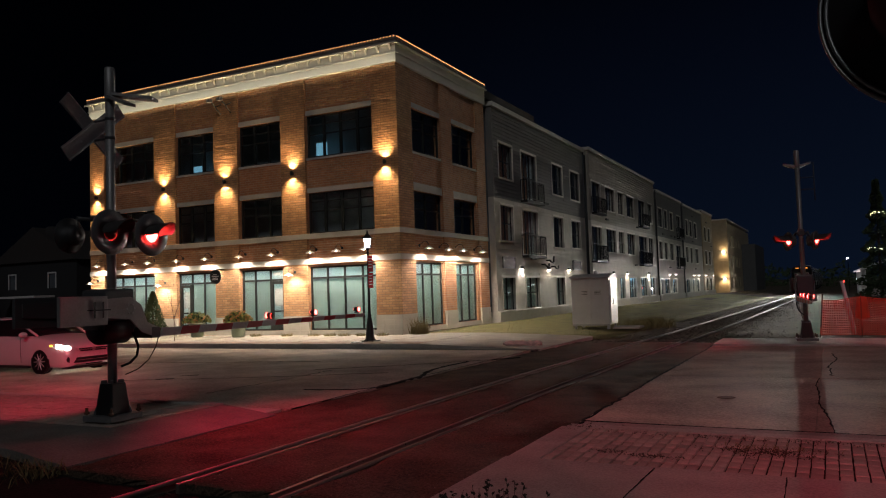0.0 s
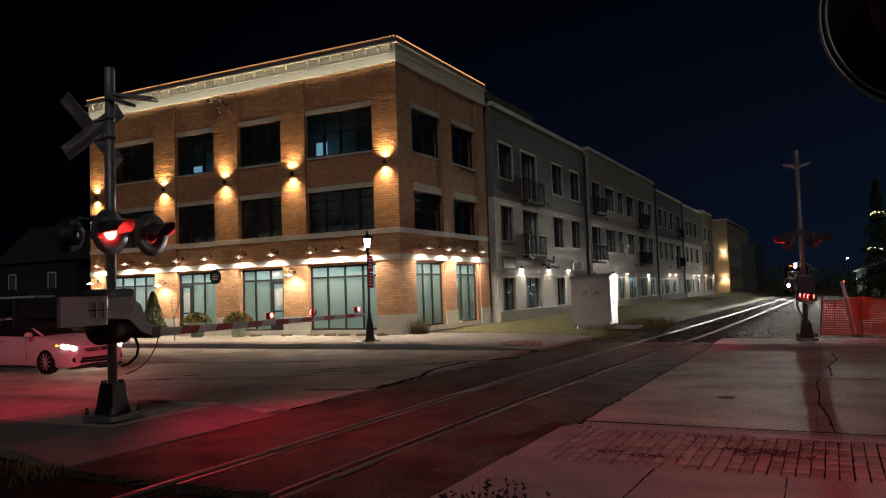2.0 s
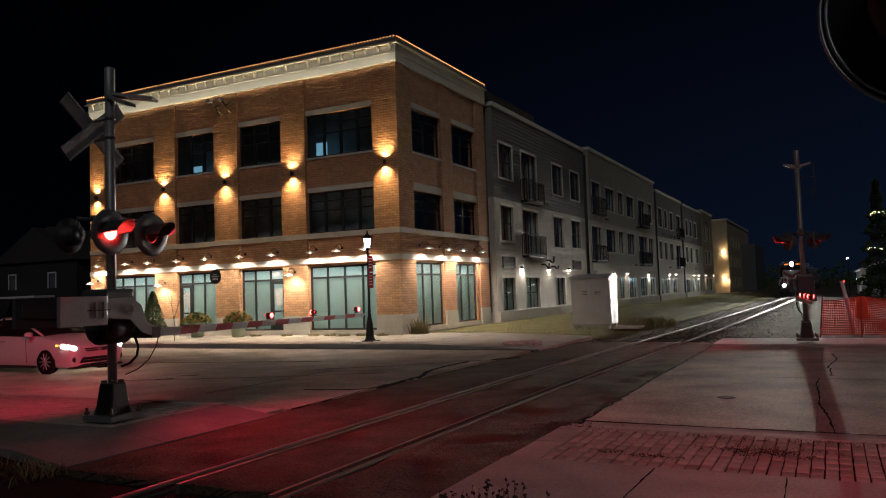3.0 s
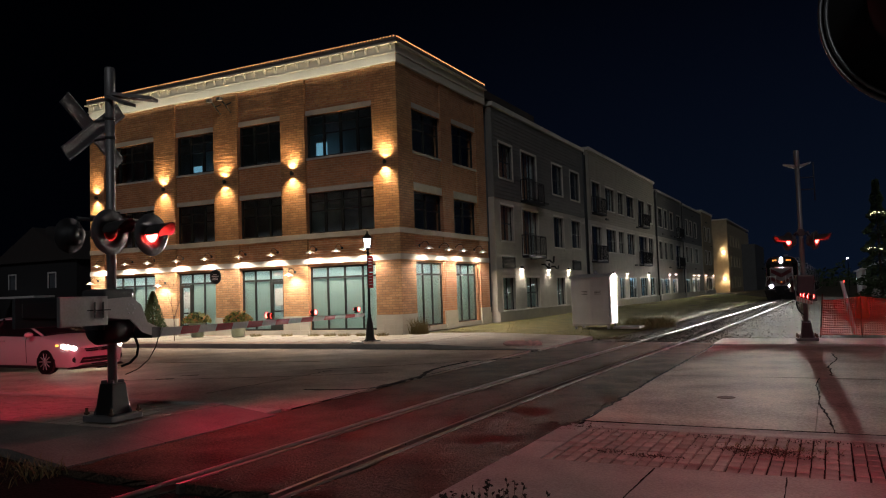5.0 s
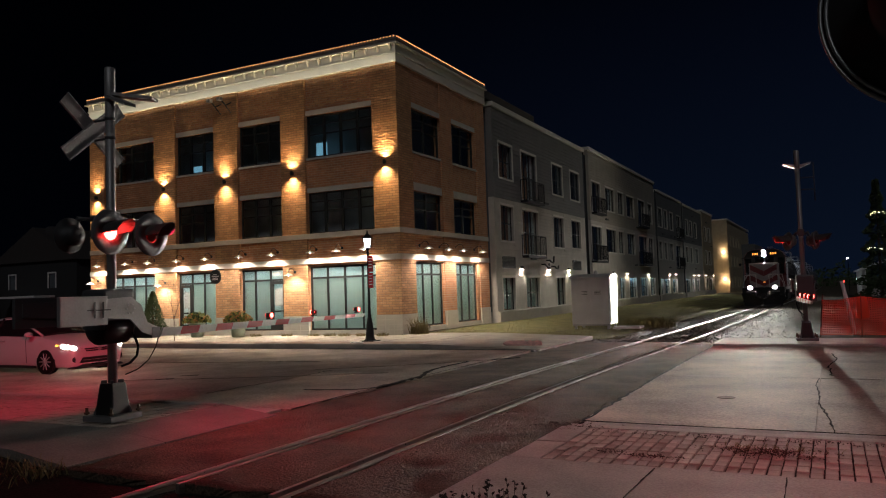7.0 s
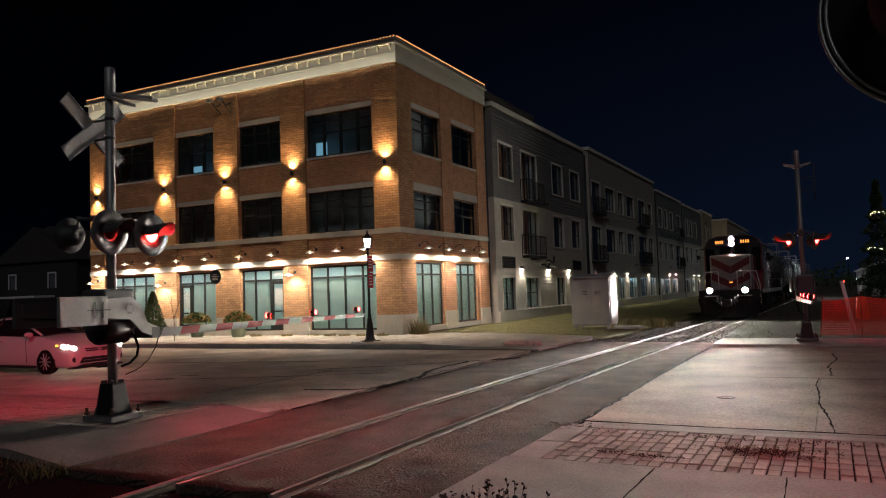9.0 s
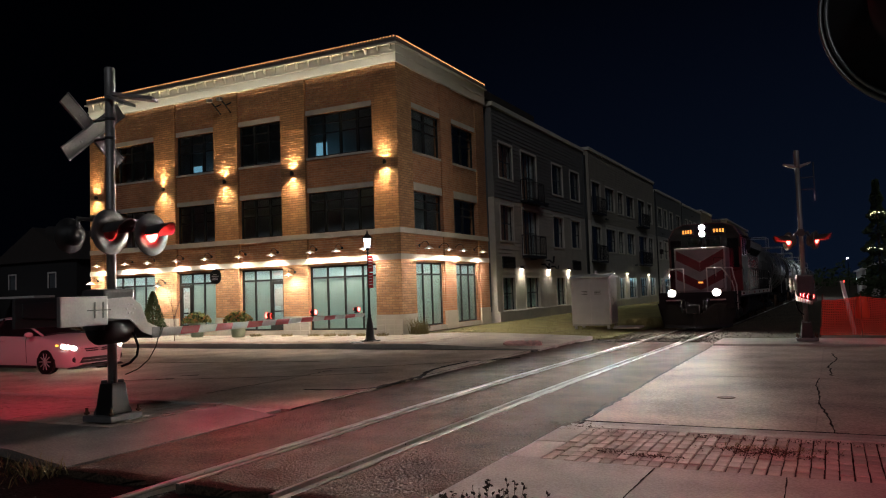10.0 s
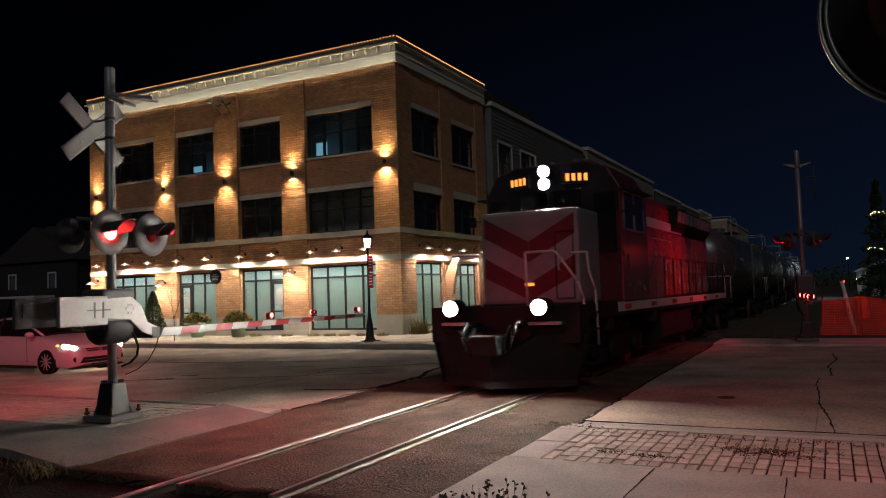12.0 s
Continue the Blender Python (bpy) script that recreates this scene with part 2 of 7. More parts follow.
TRACK_X = (9.68, 9.68, 10.03, 10.2, 10.4, 10.65, 11.2, 12.6)


def track_x(y):
    return sum(float(np.interp(y + d, TRACK_Y, TRACK_X)) for d in (-6, -3, 0, 3, 6)) / 5


def rail_z(y):
    return -0.15 - 0.0052 * max(0.0, min(y, 160) + 12)


def land_z(x, y):
    """The natural ground beside street and track."""
    z = rail_z(y) - 0.06
    if x < track_x(y) - 2.2:
        k = min(1.0, (track_x(y) - 2.2 - x) / 6.0)
        z += (0.02 - rail_z(y) * (1.0 if y < 40 else 0.9)) * k * k * (3 - 2 * k)
    return z


# ---- ground, street and pavements ----
def terrain():
    """Soil from the far pavement on: one grid that reaches the horizon, low under the street."""
    xs = [-2500, -600, -200, -80, -40, -20, -8] + [-4 + k for k in range(0, 26)] + [24, 30, 40, 80, 200, 600, 2500]
    ys = [-2500, -600, -200, -60, -32, -24, -18, -8, -1.0, -0.2] + [0.8 + 1.6 * k for k in range(0, 30)] + [56, 70, 90, 120, 160, 300, 800, 3000]
    bm = B()
    rows = []
    for y in ys:
        row = []
        for x in xs:
            z = land_z(x, y) if y > -0.5 else -0.32
            if y > -0.5 and -4 <= x <= 22:
                z += 0.05 * noise.noise((x * 0.6, y * 0.6, 0)) * (0 if abs(x - track_x(y)) < 1.4 else 1)
            if abs(x) > 100 or y > 200:
                z = min(z, -0.6)
            row.append(bm.verts.new((x, y, z)))
        rows.append(row)
    for a, b in zip(rows, rows[1:]):
        for k in range(len(xs) - 1):
            bm.faces.new([a[k], a[k + 1], b[k + 1], b[k]]).smooth = True
    solid("ground", bm, M_GROUND, "dark dry soil with thin winter grass beside the railway", kind="structure")


def pave(name, x0, x1, y0, y1, z, material, label, depth=0.3):
    bm = B()
    box(bm, x0, x1, y0, y1, z - depth, z)
    return solid(name, bm, material, label, kind="structure", bevel=0.0)


terrain()
pave("road", -120, 7.1, -15.95, -4.55, -0.15, M_CONC, "worn concrete street with patches and cracks")
pave("road_slab", 11.87, 14.72, -15.75, -10.32, -0.15, M_CONC, "pale worn concrete road slab beside the track")
pave("road_slab_2", 11.87, 14.72, -10.28, -3.0, -0.152, M_CONC, "pale worn concrete road slab beside the track")
pave("road_slab_3", 14.724, 90, -15.75, -10.32, -0.154, M_CONC, "worn concrete road slab")
pave("road_slab_4", 14.724, 90, -10.28, -3.0, -0.151, M_CONC, "worn concrete road slab")


def sunk(x, y):
    """Hollows and lumps of worn asphalt."""
    hollow = max(0.0, noise.noise((x * 1.5, y * 1.9, 1)) - 0.12)
    return -0.006 - 0.075 * hollow + 0.010 * noise.noise((x * 4.0, y * 4.0, 7))


def asphalt(name, left, right, label):
    """A strip of crossing asphalt whose edges are given as functions of y."""
    bm = B()
    last = None
    ys = [-20.13] + [-19.95 + 0.2 * k for k in range(97)]
    for y in ys:
        z = rail_z(y) - 0.008
        a, b = left(y), right(y)
        n = 22
        ragged = 0.07 if last is None else 0.0
        top = [bm.verts.new((a + (b - a) * k / n, y + ragged * noise.noise((a + 1.7 * k, 3.1, 0)), z + sunk(a + (b - a) * k / n, y) * (1 if 0 < k < n else 0.6))) for k in range(n + 1)]
        row = top + [bm.verts.new((b, y, z - 0.3)), bm.verts.new((a, y, z - 0.3))]
        if last:
            for k in range(len(row)):
                bm.faces.new([last[k], last[(k + 1) % len(row)], row[(k + 1) % len(row)], row[k]]).smooth = k < n
        else:
            bm.faces.new(row)
        last = row
    bm.faces.new(last[::-1])
    solid(name, bm, M_ASPH, label, kind="structure")


asphalt("crossing_asphalt", lambda y: 7.1, lambda y: track_x(y) - 0.79, "rough dark asphalt beside the rails")
asphalt("crossing_asphalt_middle", lambda y: track_x(y) - 0.555, lambda y: track_x(y) + 0.555, "rough dark asphalt between the rails")
asphalt("crossing_asphalt_east", lambda y: track_x(y) + 0.79, lambda y: 11.87, "rough dark asphalt beside the rails")
bm = B()
extrude_poly(bm, [(-120, 0.0), (3.2, 0.0), (6.8, -0.13), (7.2, -0.15), (7.2, -0.5), (-120, -0.5)], -4.4, 1.2, "y")
solid("pavement_far", bm, M_WALK, "pale concrete pavement that ramps down to the crossing", kind="structure")
pave("pavement_right", 11.9, 90, -2.95, -0.75, -0.10, M_WALK, "concrete pavement beyond the crossing")
pave("pavement_near", 11.9, 60, -60, -18.45, -0.05, M_WALK, "pale concrete pavement by the crossing")
bm = B()
extrude_poly(bm, [(-60, -0.02), (6.2, -0.02), (7.25, -0.15), (7.25, -0.5), (-60, -0.5)], -20.06, -18.65, "y")
solid("pavement_left", bm, M_PATCHWALK, "concrete pavement that ramps down to the track", kind="structure")


# ---- corner building ----
def wall_cells(bm, u0, u1, z0, z1, holes, t0, t1, axis):
    """A wall from u0 to u1 with rectangular holes (ua, ub, za, zb), t0 to t1 thick; axis 'x' runs along x."""
    us = sorted({u0, u1, *[h[0] for h in holes], *[h[1] for h in holes]})
    zs = sorted({z0, z1, *[h[2] for h in holes], *[h[3] for h in holes]})
    us, zs = [u for u in us if u0 <= u <= u1], [z for z in zs if z0 <= z <= z1]
    for za, zb in zip(zs, zs[1:]):
        run = None
        for ua, ub in list(zip(us, us[1:])) + [(None, None)]:
            free = ua is not None and not any(h[0] - 1e-6 <= ua and ub <= h[1] + 1e-6 and h[2] - 1e-6 <= za and zb <= h[3] + 1e-6 for h in holes)
            if free:
                run = (run[0], ub) if run else (ua, ub)
            if not free and run:
                if axis == "x":
                    box(bm, run[0], run[1], t0, t1, za, zb)
                else:
                    box(bm, t0, t1, run[0], run[1], za, zb)
                run = None


def side_box(bm, axis, u0, u1, d0, d1, z0, z1):
    """d is the depth in front of the plane (positive is outwards)."""
    if axis == "x":
        box(bm, u0, u1, -d1, -d0, z0, z1)
    else:
        box(bm, d0, d1, u0, u1, z0, z1)


PIL_A = [(-17.95, -16.9), (-13.46, -12.1), (-9.68, -8.28), (-5.85, -4.55), (-1.18, 0.0)]
BAY_A = [(a[1], b[0]) for a, b in zip(PIL_A, PIL_A[1:])]
BAY_B = [(1.3, 3.9), (4.95, 7.5)]
TALL = 12.0
building = thing("corner_building", label="three-storey orange brick shop and flat building with lit cornice", category="building")


def window(axis, u0, u1, z0, z1, cols, name="window", rows=(0.5,), depth=0.22):
    bm = B()
    f = 0.06
    side_box(bm, axis, u0, u1, -depth - 0.08, -depth, z0, z0 + f)
    side_box(bm, axis, u0, u1, -depth - 0.08, -depth, z1 - f, z1)
    w = (u1 - u0) / cols
    side_box(bm, axis, u0, u0 + f, -depth - 0.08, -depth, z0 + f, z1 - f)
    side_box(bm, axis, u1 - f, u1, -depth - 0.08, -depth, z0 + f, z1 - f)
    bmesh.ops.remove_doubles(bm, verts=bm.verts, dist=1e-4)
    win = part(name, bm, M_FRAME, building)
    for k in range(1, cols):
        bm = B()
        side_box(bm, axis, u0 + k * w - 0.05, u0 + k * w + 0.05, -depth - 0.09, -depth + 0.004, z0 + f, z1 - f)
        part("mullion", bm, M_FRAME, win)
    for r in rows:
        z = z0 + (z1 - z0) * r
        for k in range(cols):
            bm = B()
            side_box(bm, axis, u0 + k * w + 0.05, u0 + (k + 1) * w - 0.05, -depth - 0.07, -depth - 0.006, z - 0.025, z + 0.025)
            part("sash_rail", bm, M_FRAME, win)
    for k in range(cols):
        bm = B()
        side_box(bm, axis, u0 + k * w + 0.04, u0 + (k + 1) * w - 0.04, -depth - 0.05, -depth - 0.04, z0 + 0.05, z1 - 0.05)
        p = part("pane", bm, M_GLASS, win)
        p.visible_shadow = False
    return win


def corner_building():
    holes_a = []
    for a, b in BAY_A:
        holes_a += [(a, b, 0.2, 2.86), (a, b, 4.25, 5.98), (a, b, 7.47, 9.28)]
    holes_b = []
    for a, b in BAY_B:
        holes_b += [(a, b, 7.47, 9.28), (a, b, 4.22, 5.84)]
    for a, b in ((1.28, 3.77), (4.94, 7.3)):
        holes_b.append((a, b, 0.22, 2.88))
    bm = B()
    wall_cells(bm, -17.9, -0.12, 0, 11.0, holes_a, 0.12, 0.4, "x")
    part("wall_front", bm, M_BRICK, building)
    bm = B()
    wall_cells(bm, 0.13, 8.6, 0, 11.0, holes_b, -0.4, -0.06, "y")
    part("wall_side", bm, M_BRICK, building)
    bm = B()
    box(bm, -17.9, -17.6, 0.41, 16, 0, 11)
    box(bm, -17.59, -0.41, 15.7, 16, 0, 11)
    box(bm, -0.7, -0.4, 8.62, 15.69, 0, 11)
    part("wall_rear", bm, M_BRICK, building)
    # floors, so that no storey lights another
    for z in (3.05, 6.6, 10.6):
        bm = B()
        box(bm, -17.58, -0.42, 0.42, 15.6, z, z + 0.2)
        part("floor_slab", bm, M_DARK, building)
    # plaster wall added behind the upper panes to catch light and lift their tone
    for z0, z1 in ((3.26, 6.59), (6.81, 10.59)):
        bm = B()
        extrude_poly(bm, [(-17.55, 1.9), (-1.9, 1.9), (-1.9, 15.0), (-2.0, 15.0), (-2.0, 2.0), (-17.55, 2.0)], z0, z1, "z")
        part("pane_backing", bm, M_ROOMDIM, building)
    for a, b in PIL_A:
        bm = B()
        box(bm, a, b, 0.0, 0.118, 0.8, 11.0)
        if b == 0.0:
            box(bm, -0.118, 0.0, 0.12, 1.2, 0.8, 11.0)
        part("pilaster", bm, M_BRICK_ROUGH, building, "rough-faced blond brick pilaster")
        for k in range(4):
            for j in range(3):
                bm = B()
                xa, xb = a - 0.02 + (b - a + 0.04) * j / 3, a - 0.02 + (b - a + 0.04) * (j + 1) / 3
                box(bm, xa + 0.004, xb - 0.004, -0.03, 0.118, 0.2 * k, 0.2 * k + 0.192)
                part("stone_block", bm, M_STONE, building)
            if b == 0.0:
                bm = B()
                box(bm, -0.12, 0.016, 0.122, 1.22, 0.2 * k, 0.2 * k + 0.192)
                part("stone_block", bm, M_STONE, building)
    for u0, u1 in ((3.82, 4.9), (7.55, 8.6)):
        bm = B()
        side_box(bm, "y", u0, u1, -0.058, 0.0, 0.8, 11.0)
        part("pilaster", bm, M_BRICK, building)
        for k in range(4):
            bm = B()
            side_box(bm, "y", u0 - 0.02, u1 + 0.02, -0.058, 0.03, 0.2 * k, 0.2 * k + 0.192)
            part("stone_block", bm, M_STONE, building)
    # stone bands round both sides
    for z0, z1 in ((2.97, 3.2), (4.03, 4.245)):
        bm = B()
        box(bm, -17.97, 0.03, -0.04, 0.119, z0, z1)
        box(bm, -0.05, 0.03, 0.121, 8.62, z0, z1)
        part("stone_band", bm, M_STONE, building, "pale cast stone band", bevel=0.008)
    for (a, b) in BAY_A:
        for z0, z1, out in ((5.985, 6.18, 0.02), (9.285, 9.5, 0.02), (7.37, 7.465, 0.05), (0.02, 0.195, 0.06)):
            bm = B()
            box(bm, a + 0.002, b - 0.002, 0.12 - out, 0.38, z0, z1)
            part("lintel" if out == 0.02 else "sill", bm, M_STONE, building)
    for (a, b) in BAY_B:
        for z0, z1, out in ((5.845, 6.17, 0.02), (9.285, 9.5, 0.02), (7.37, 7.465, 0.05), (0.02, 0.215, 0.06)):
            bm = B()
            side_box(bm, "y", a - 0.05, b + 0.05, -0.3, -0.06 + out, z0, z1)
            part("lintel" if out == 0.02 else "sill", bm, M_STONE, building)
    # windows
    for i, (a, b) in enumerate(BAY_A):
        cols = 4 if i in (0, 3) else 3
        window("x", a, b, 7.47, 9.28, cols, depth=0.22, rows=(0.55, 0.78))
        window("x", a, b, 4.25, 5.98, cols, depth=0.22, rows=(0.55, 0.78))
    for a, b in BAY_B:
        window("y", a, b, 7.47, 9.28, 2, depth=0.2, rows=(0.55, 0.78))
        window("y", a, b, 4.22, 5.84, 2, depth=0.2, rows=(0.55, 0.78))
    # cornice
    for name, o, z0, z1, m, label in (("frieze", 0.06, 10.88, 11.22, M_CORNICE, "white frieze"), ("cornice_fillet", 0.10, 11.222, 11.27, M_CORNICE, ""), ("frieze_bead", 0.085, 10.86, 10.90, M_CORNICE, ""),
                                      ("cornice_cove", 0.07, 11.272, 11.57, M_CORNICE, ""), ("cornice", 0.22, 11.572, 11.61, M_CORNICE, "white cornice washed by hidden light"),
                                      ("roof_edge", 0.12, 11.612, 11.82, M_FASCIA, "dull painted roof edge"), ("drip_edge", 0.15, 11.74, 11.76, M_FASCIA, "")):
        bm = B()
        extrude_poly(bm, [(-17.85 - o, -o), (o, -o), (o, 8.66), (-0.3, 8.66), (-0.3, 0.2), (-17.85 - o, 0.2)], z0, z1, "z")
        part(name, bm, m, building, label)
    for k in range(31):
        bm = B()
        x = -17.6 + k * 0.58
        extrude_poly(bm, [(-0.071, 11.33), (-0.10, 11.34), (-0.12, 11.40), (-0.18, 11.50), (-0.20, 11.57), (-0.071, 11.57)], x, x + 0.09, "x")
        part("modillion", bm, M_CORNICE, building)
    bm = B()
    extrude_poly(bm, [(-18.0, 0.21), (-0.31, 0.21), (-0.31, 8.67), (0.0, 8.67), (0.0, 16), (-18.0, 16)], 11.3, 11.7, "z")
    part("roof", bm, M_ROOF, building, "dark flat roof")


corner_building()


# ---- shop fronts, lamps and trim of the corner building ----
M_LIT = glow("lamp_bulb_glow", (1.0, 0.88, 0.68), 60.0)
M_SHADE = mat("lamp_shade_enamel", (0.72, 0.70, 0.66), 0.4, vary=0.08)
M_BULBS = glow("string_bulb_glow", (1.0, 0.42, 0.16), 1.8)
M_SCREEN = glow("screen_glow", (0.25, 0.55, 0.75), 0.55)


def shop_front(axis, u0, u1, z0, z1, us, door=None):
    """A glazed front: frame bars, transom, clear panes and pale blinds behind the lower panes."""
    name = "shop_front"
    d = -0.20 if axis == "x" else 0.16
    bm = B()
    side_box(bm, axis, u0, u1, -abs(d) - 0.08, -abs(d), z0, z0 + 0.07)
    fr = part(name, bm, M_FRAME, building, "dark bronze framed shop window")
    dd = abs(d)
    for k, u in enumerate(us):
        bm = B()
        a, b = max(u0, u - 0.035), min(u1, u + 0.035)
        side_box(bm, axis, a, b, -dd - 0.085, -dd + 0.003, z0 + 0.07, z1 - 0.07)
        part("mullion", bm, M_FRAME, fr)
    for za, zb in ((z1 - 0.07, z1), (2.34, 2.42)):
        bm = B()
        side_box(bm, axis, u0, u1, -dd - 0.08, -dd + 0.001, za, zb)
        part("transom", bm, M_FRAME, fr)
    for k, (a, b) in enumerate(zip(us, us[1:])):
        for za, zb in ((z0 + 0.07, 2.34), (2.42, z1 - 0.07)):
            bm = B()
            side_box(bm, axis, a + 0.03, b - 0.03, -dd - 0.05, -dd - 0.04, za, zb)
            p = part("pane", bm, M_GLASS, fr)
            p.visible_shadow = False
        for za, zb in ((z0 + 0.07, 2.34), (2.42, z1 - 0.07)):
            bm = B()
            side_box(bm, axis, a + 0.03, b - 0.03, -dd - 0.062, -dd - 0.058, za, zb)
            part("window_film", bm, M_FILM_BRIGHT if za > 2 or k == door else M_FILM, fr, "frosted film lit from behind, paler where a clear pane shows more room light")
    if door is not None:
        a, b = us[door], us[door + 1]
        bm = B()
        side_box(bm, axis, a + 0.04, a + 0.14, -dd - 0.06, -dd + 0.015, z0 + 0.07, 2.33)
        side_box(bm, axis, b - 0.14, b - 0.04, -dd - 0.06, -dd + 0.015, z0 + 0.07, 2.33)
        side_box(bm, axis, a + 0.14, b - 0.14, -dd - 0.06, -dd + 0.015, 2.20, 2.33)
        side_box(bm, axis, a + 0.14, b - 0.14, -dd - 0.06, -dd + 0.015, z0 + 0.07, z0 + 0.30)
        side_box(bm, axis, a + 0.14, b - 0.14, -dd - 0.06, -dd + 0.015, 1.0, 1.06)
        dr = part("door", bm, M_FRAME, fr, "glazed shop door")
        bm = B()
        side_box(bm, axis, a + 0.18, b - 0.18, -dd - 0.057, -dd - 0.052, 1.25, 2.0)
        part("notice", bm, M_WHITE, dr, "pale notice board behind the glass")
        bm = B()
        u = b - 0.2
        side_box(bm, axis, u, u + 0.03, -dd + 0.03, -dd + 0.06, 0.9, 1.3)
        part("door_handle", bm, M_STEEL, dr)


SHOPS_A = [((-16.9, -13.46), (-16.85, -15.9, -15.1, -14.33, -13.5), None),
           ((-12.1, -9.68), (-12.06, -11.3, -10.55, -9.72), 0),
           ((-8.28, -5.85), (-8.24, -7.55, -6.7, -5.89), 2),
           ((-4.55, -1.18), (-4.5, -3.68, -2.82, -1.95, -1.22), None)]
for (a, b), us, door in SHOPS_A:
    shop_front("x", a + 0.003, b - 0.003, 0.2, 2.858, us, door)
    lamp_area("shop_ceiling_light", ((a + b) / 2, 1.9, 2.75), ((a + b) / 2, 0.3, 1.6), 6.6 * (b - a), (0.90, 1.0, 0.97), b - a - 0.2, 0.5)
for a, b in ((1.28, 3.77), (4.94, 7.3)):
    shop_front("y", a + 0.003, b - 0.003, 0.22, 2.878, (a + 0.04, a + 0.8, a + 1.6, b - 0.04), None)
    lamp_area("shop_ceiling_light", (-1.05, (a + b) / 2, 2.75), (-0.3, (a + b) / 2, 1.4), 4.8 * (b - a), (0.90, 1.0, 0.97), b - a - 0.2, 0.3)
bm = B()
box(bm, -17.55, -1.1, 2.2, 2.3, 0.02, 3.0)
box(bm, -1.2, -1.1, 2.31, 8.5, 0.02, 3.0)
part("back_partition", bm, M_ROOM, building, "pale room partition behind the blinds")

# things seen in the upper windows
bm = B()
for k in range(4):
    box(bm, -6.52 + 0.1 * k, -6.45 + 0.1 * k, 0.19, 0.197, 2.58, 2.70)
part("number_bars", bm, M_WHITE, building, "pale bars on the glass over a door", kind="stuff")
for name, x0, x1, z0, z1 in (("wall_screen", -12.0, -11.5, 7.62, 8.02), ("wall_screen", -4.75, -4.2, 7.75, 8.3)):
    bm = B()
    box(bm, x0, x1, 1.1, 1.15, z0, z1)
    part(name, bm, M_SCREEN, building, "lit blue screen behind the window")


def gooseneck():
    lamp = thing("gooseneck_lamp", (0, 0, 0), "steel gooseneck sign lamp fixed over the shop band", "wall lamp", "lamps over the shop band")
    bm = B()
    tube(bm, (0, 0.0, 0.12), (0, -0.03, 0.12), 0.06, seg=12)
    path_tube(bm, [(0, -0.03, 0.12), (0, -0.12, 0.22), (0, -0.25, 0.28), (0, -0.38, 0.25), (0, -0.45, 0.14), (0, -0.46, 0.06)], 0.013)
    part("arm", bm, M_FRAME, lamp)
    bm = B()
    prof = [(0.025, 0.08), (0.04, 0.06), (0.08, 0.04), (0.16, -0.005), (0.205, -0.035), (0.20, -0.039), (0.155, -0.012), (0.075, 0.025), (0.02, 0.035)]
    lathe(bm, prof, (0, -0.46, 0))
    part("shade", bm, M_SHADE, lamp, "shallow steel shade")
    bm = B()
    lathe(bm, [(0.01, 0.02), (0.035, 0.0), (0.04, -0.03), (0.02, -0.05), (0.005, -0.055)], (0, -0.46, 0), 10)
    part("bulb", bm, M_LIT, lamp)
    return lamp


GOOSE_A = (-1.5, -2.85, -4.15, -6.2, -8.0, -10.0, -11.75, -13.6, -15.1, -17.1)
GOOSE_B = (1.6, 3.4, 4.9, 7.0)
first = gooseneck()
first.matrix_basis = pose(GOOSE_A[0], 0.12, 3.45)
for x in GOOSE_A[1:]:
    copy_thing(first, pose(x, 0.12, 3.45))
for y in GOOSE_B:
    copy_thing(first, pose(-0.05, y, 3.45, 0, 0, 90))
for x in GOOSE_A:
    lamp_spot("gooseneck_light", (x, -0.34, 3.36), (x, -0.40, 2.0), 250, WARM, 152, 0.55, 0.05)
for y in GOOSE_B:
    lamp_spot("gooseneck_light", (0.41, y, 3.36), (0.47, y, 2.0), 250, WARM, 152, 0.55, 0.05)


def sconce():
    s = thing("wall_sconce", label="dark cylinder sconce that throws light up and down", category="wall lamp", group="sconces on the pilasters")
    bm = B()
    lathe(bm, [(0.045, -0.085), (0.055, -0.085), (0.06, -0.075), (0.06, 0.075), (0.055, 0.085), (0.045, 0.085)], (0, -0.115, 0), 16)
    part("cylinder", bm, M_FRAME, s)
    bm = B()
    box(bm, -0.04, 0.04, -0.06, -0.001, -0.06, 0.06)
    part("bracket", bm, M_FRAME, s)
    return s


SCONCE_X = [-17.4, -12.78, -8.98, -5.2, -0.58]
first = sconce()
first.matrix_basis = pose(SCONCE_X[0], 0, 6.88)
for x in SCONCE_X[1:]:
    copy_thing(first, pose(x, 0, 6.88))
for x in SCONCE_X:
    lamp_spot("sconce_light", (x, -0.125, 6.97), (x, -0.11, 9), 480, AMBER, 124, 1.0, 0.04)
    lamp_spot("sconce_light", (x, -0.125, 6.79), (x, -0.11, 4.8), 480, AMBER, 124, 1.0, 0.04)

# light from a lamp in the upper room
lamp_area("upper_room_light", (-3.2, 3.0, 9.0), (-3.2, 1.0, 7.8), 3.0, (0.9, 0.95, 1.0), 1.0, 0.6)
# small wall lamps beside the doors
first = gooseneck()
tagged(first, "short dark gooseneck lamp fixed beside a shop door", "wall lamp", "lamps beside the doors")
first.matrix_basis = pose(-5.2, -0.0, 2.55)
copy_thing(first, pose(-12.8, 0, 2.35))
copy_thing(first, pose(-17.4, 0, 2.6))
for x, z in ((-5.2, 2.5), (-12.8, 2.3), (-17.4, 2.5)):
    lamp_spot("door_lamp_light", (x, -0.44, z - 0.06), (x, 0.1, 1.3), 120, WARM, 140, 0.7)

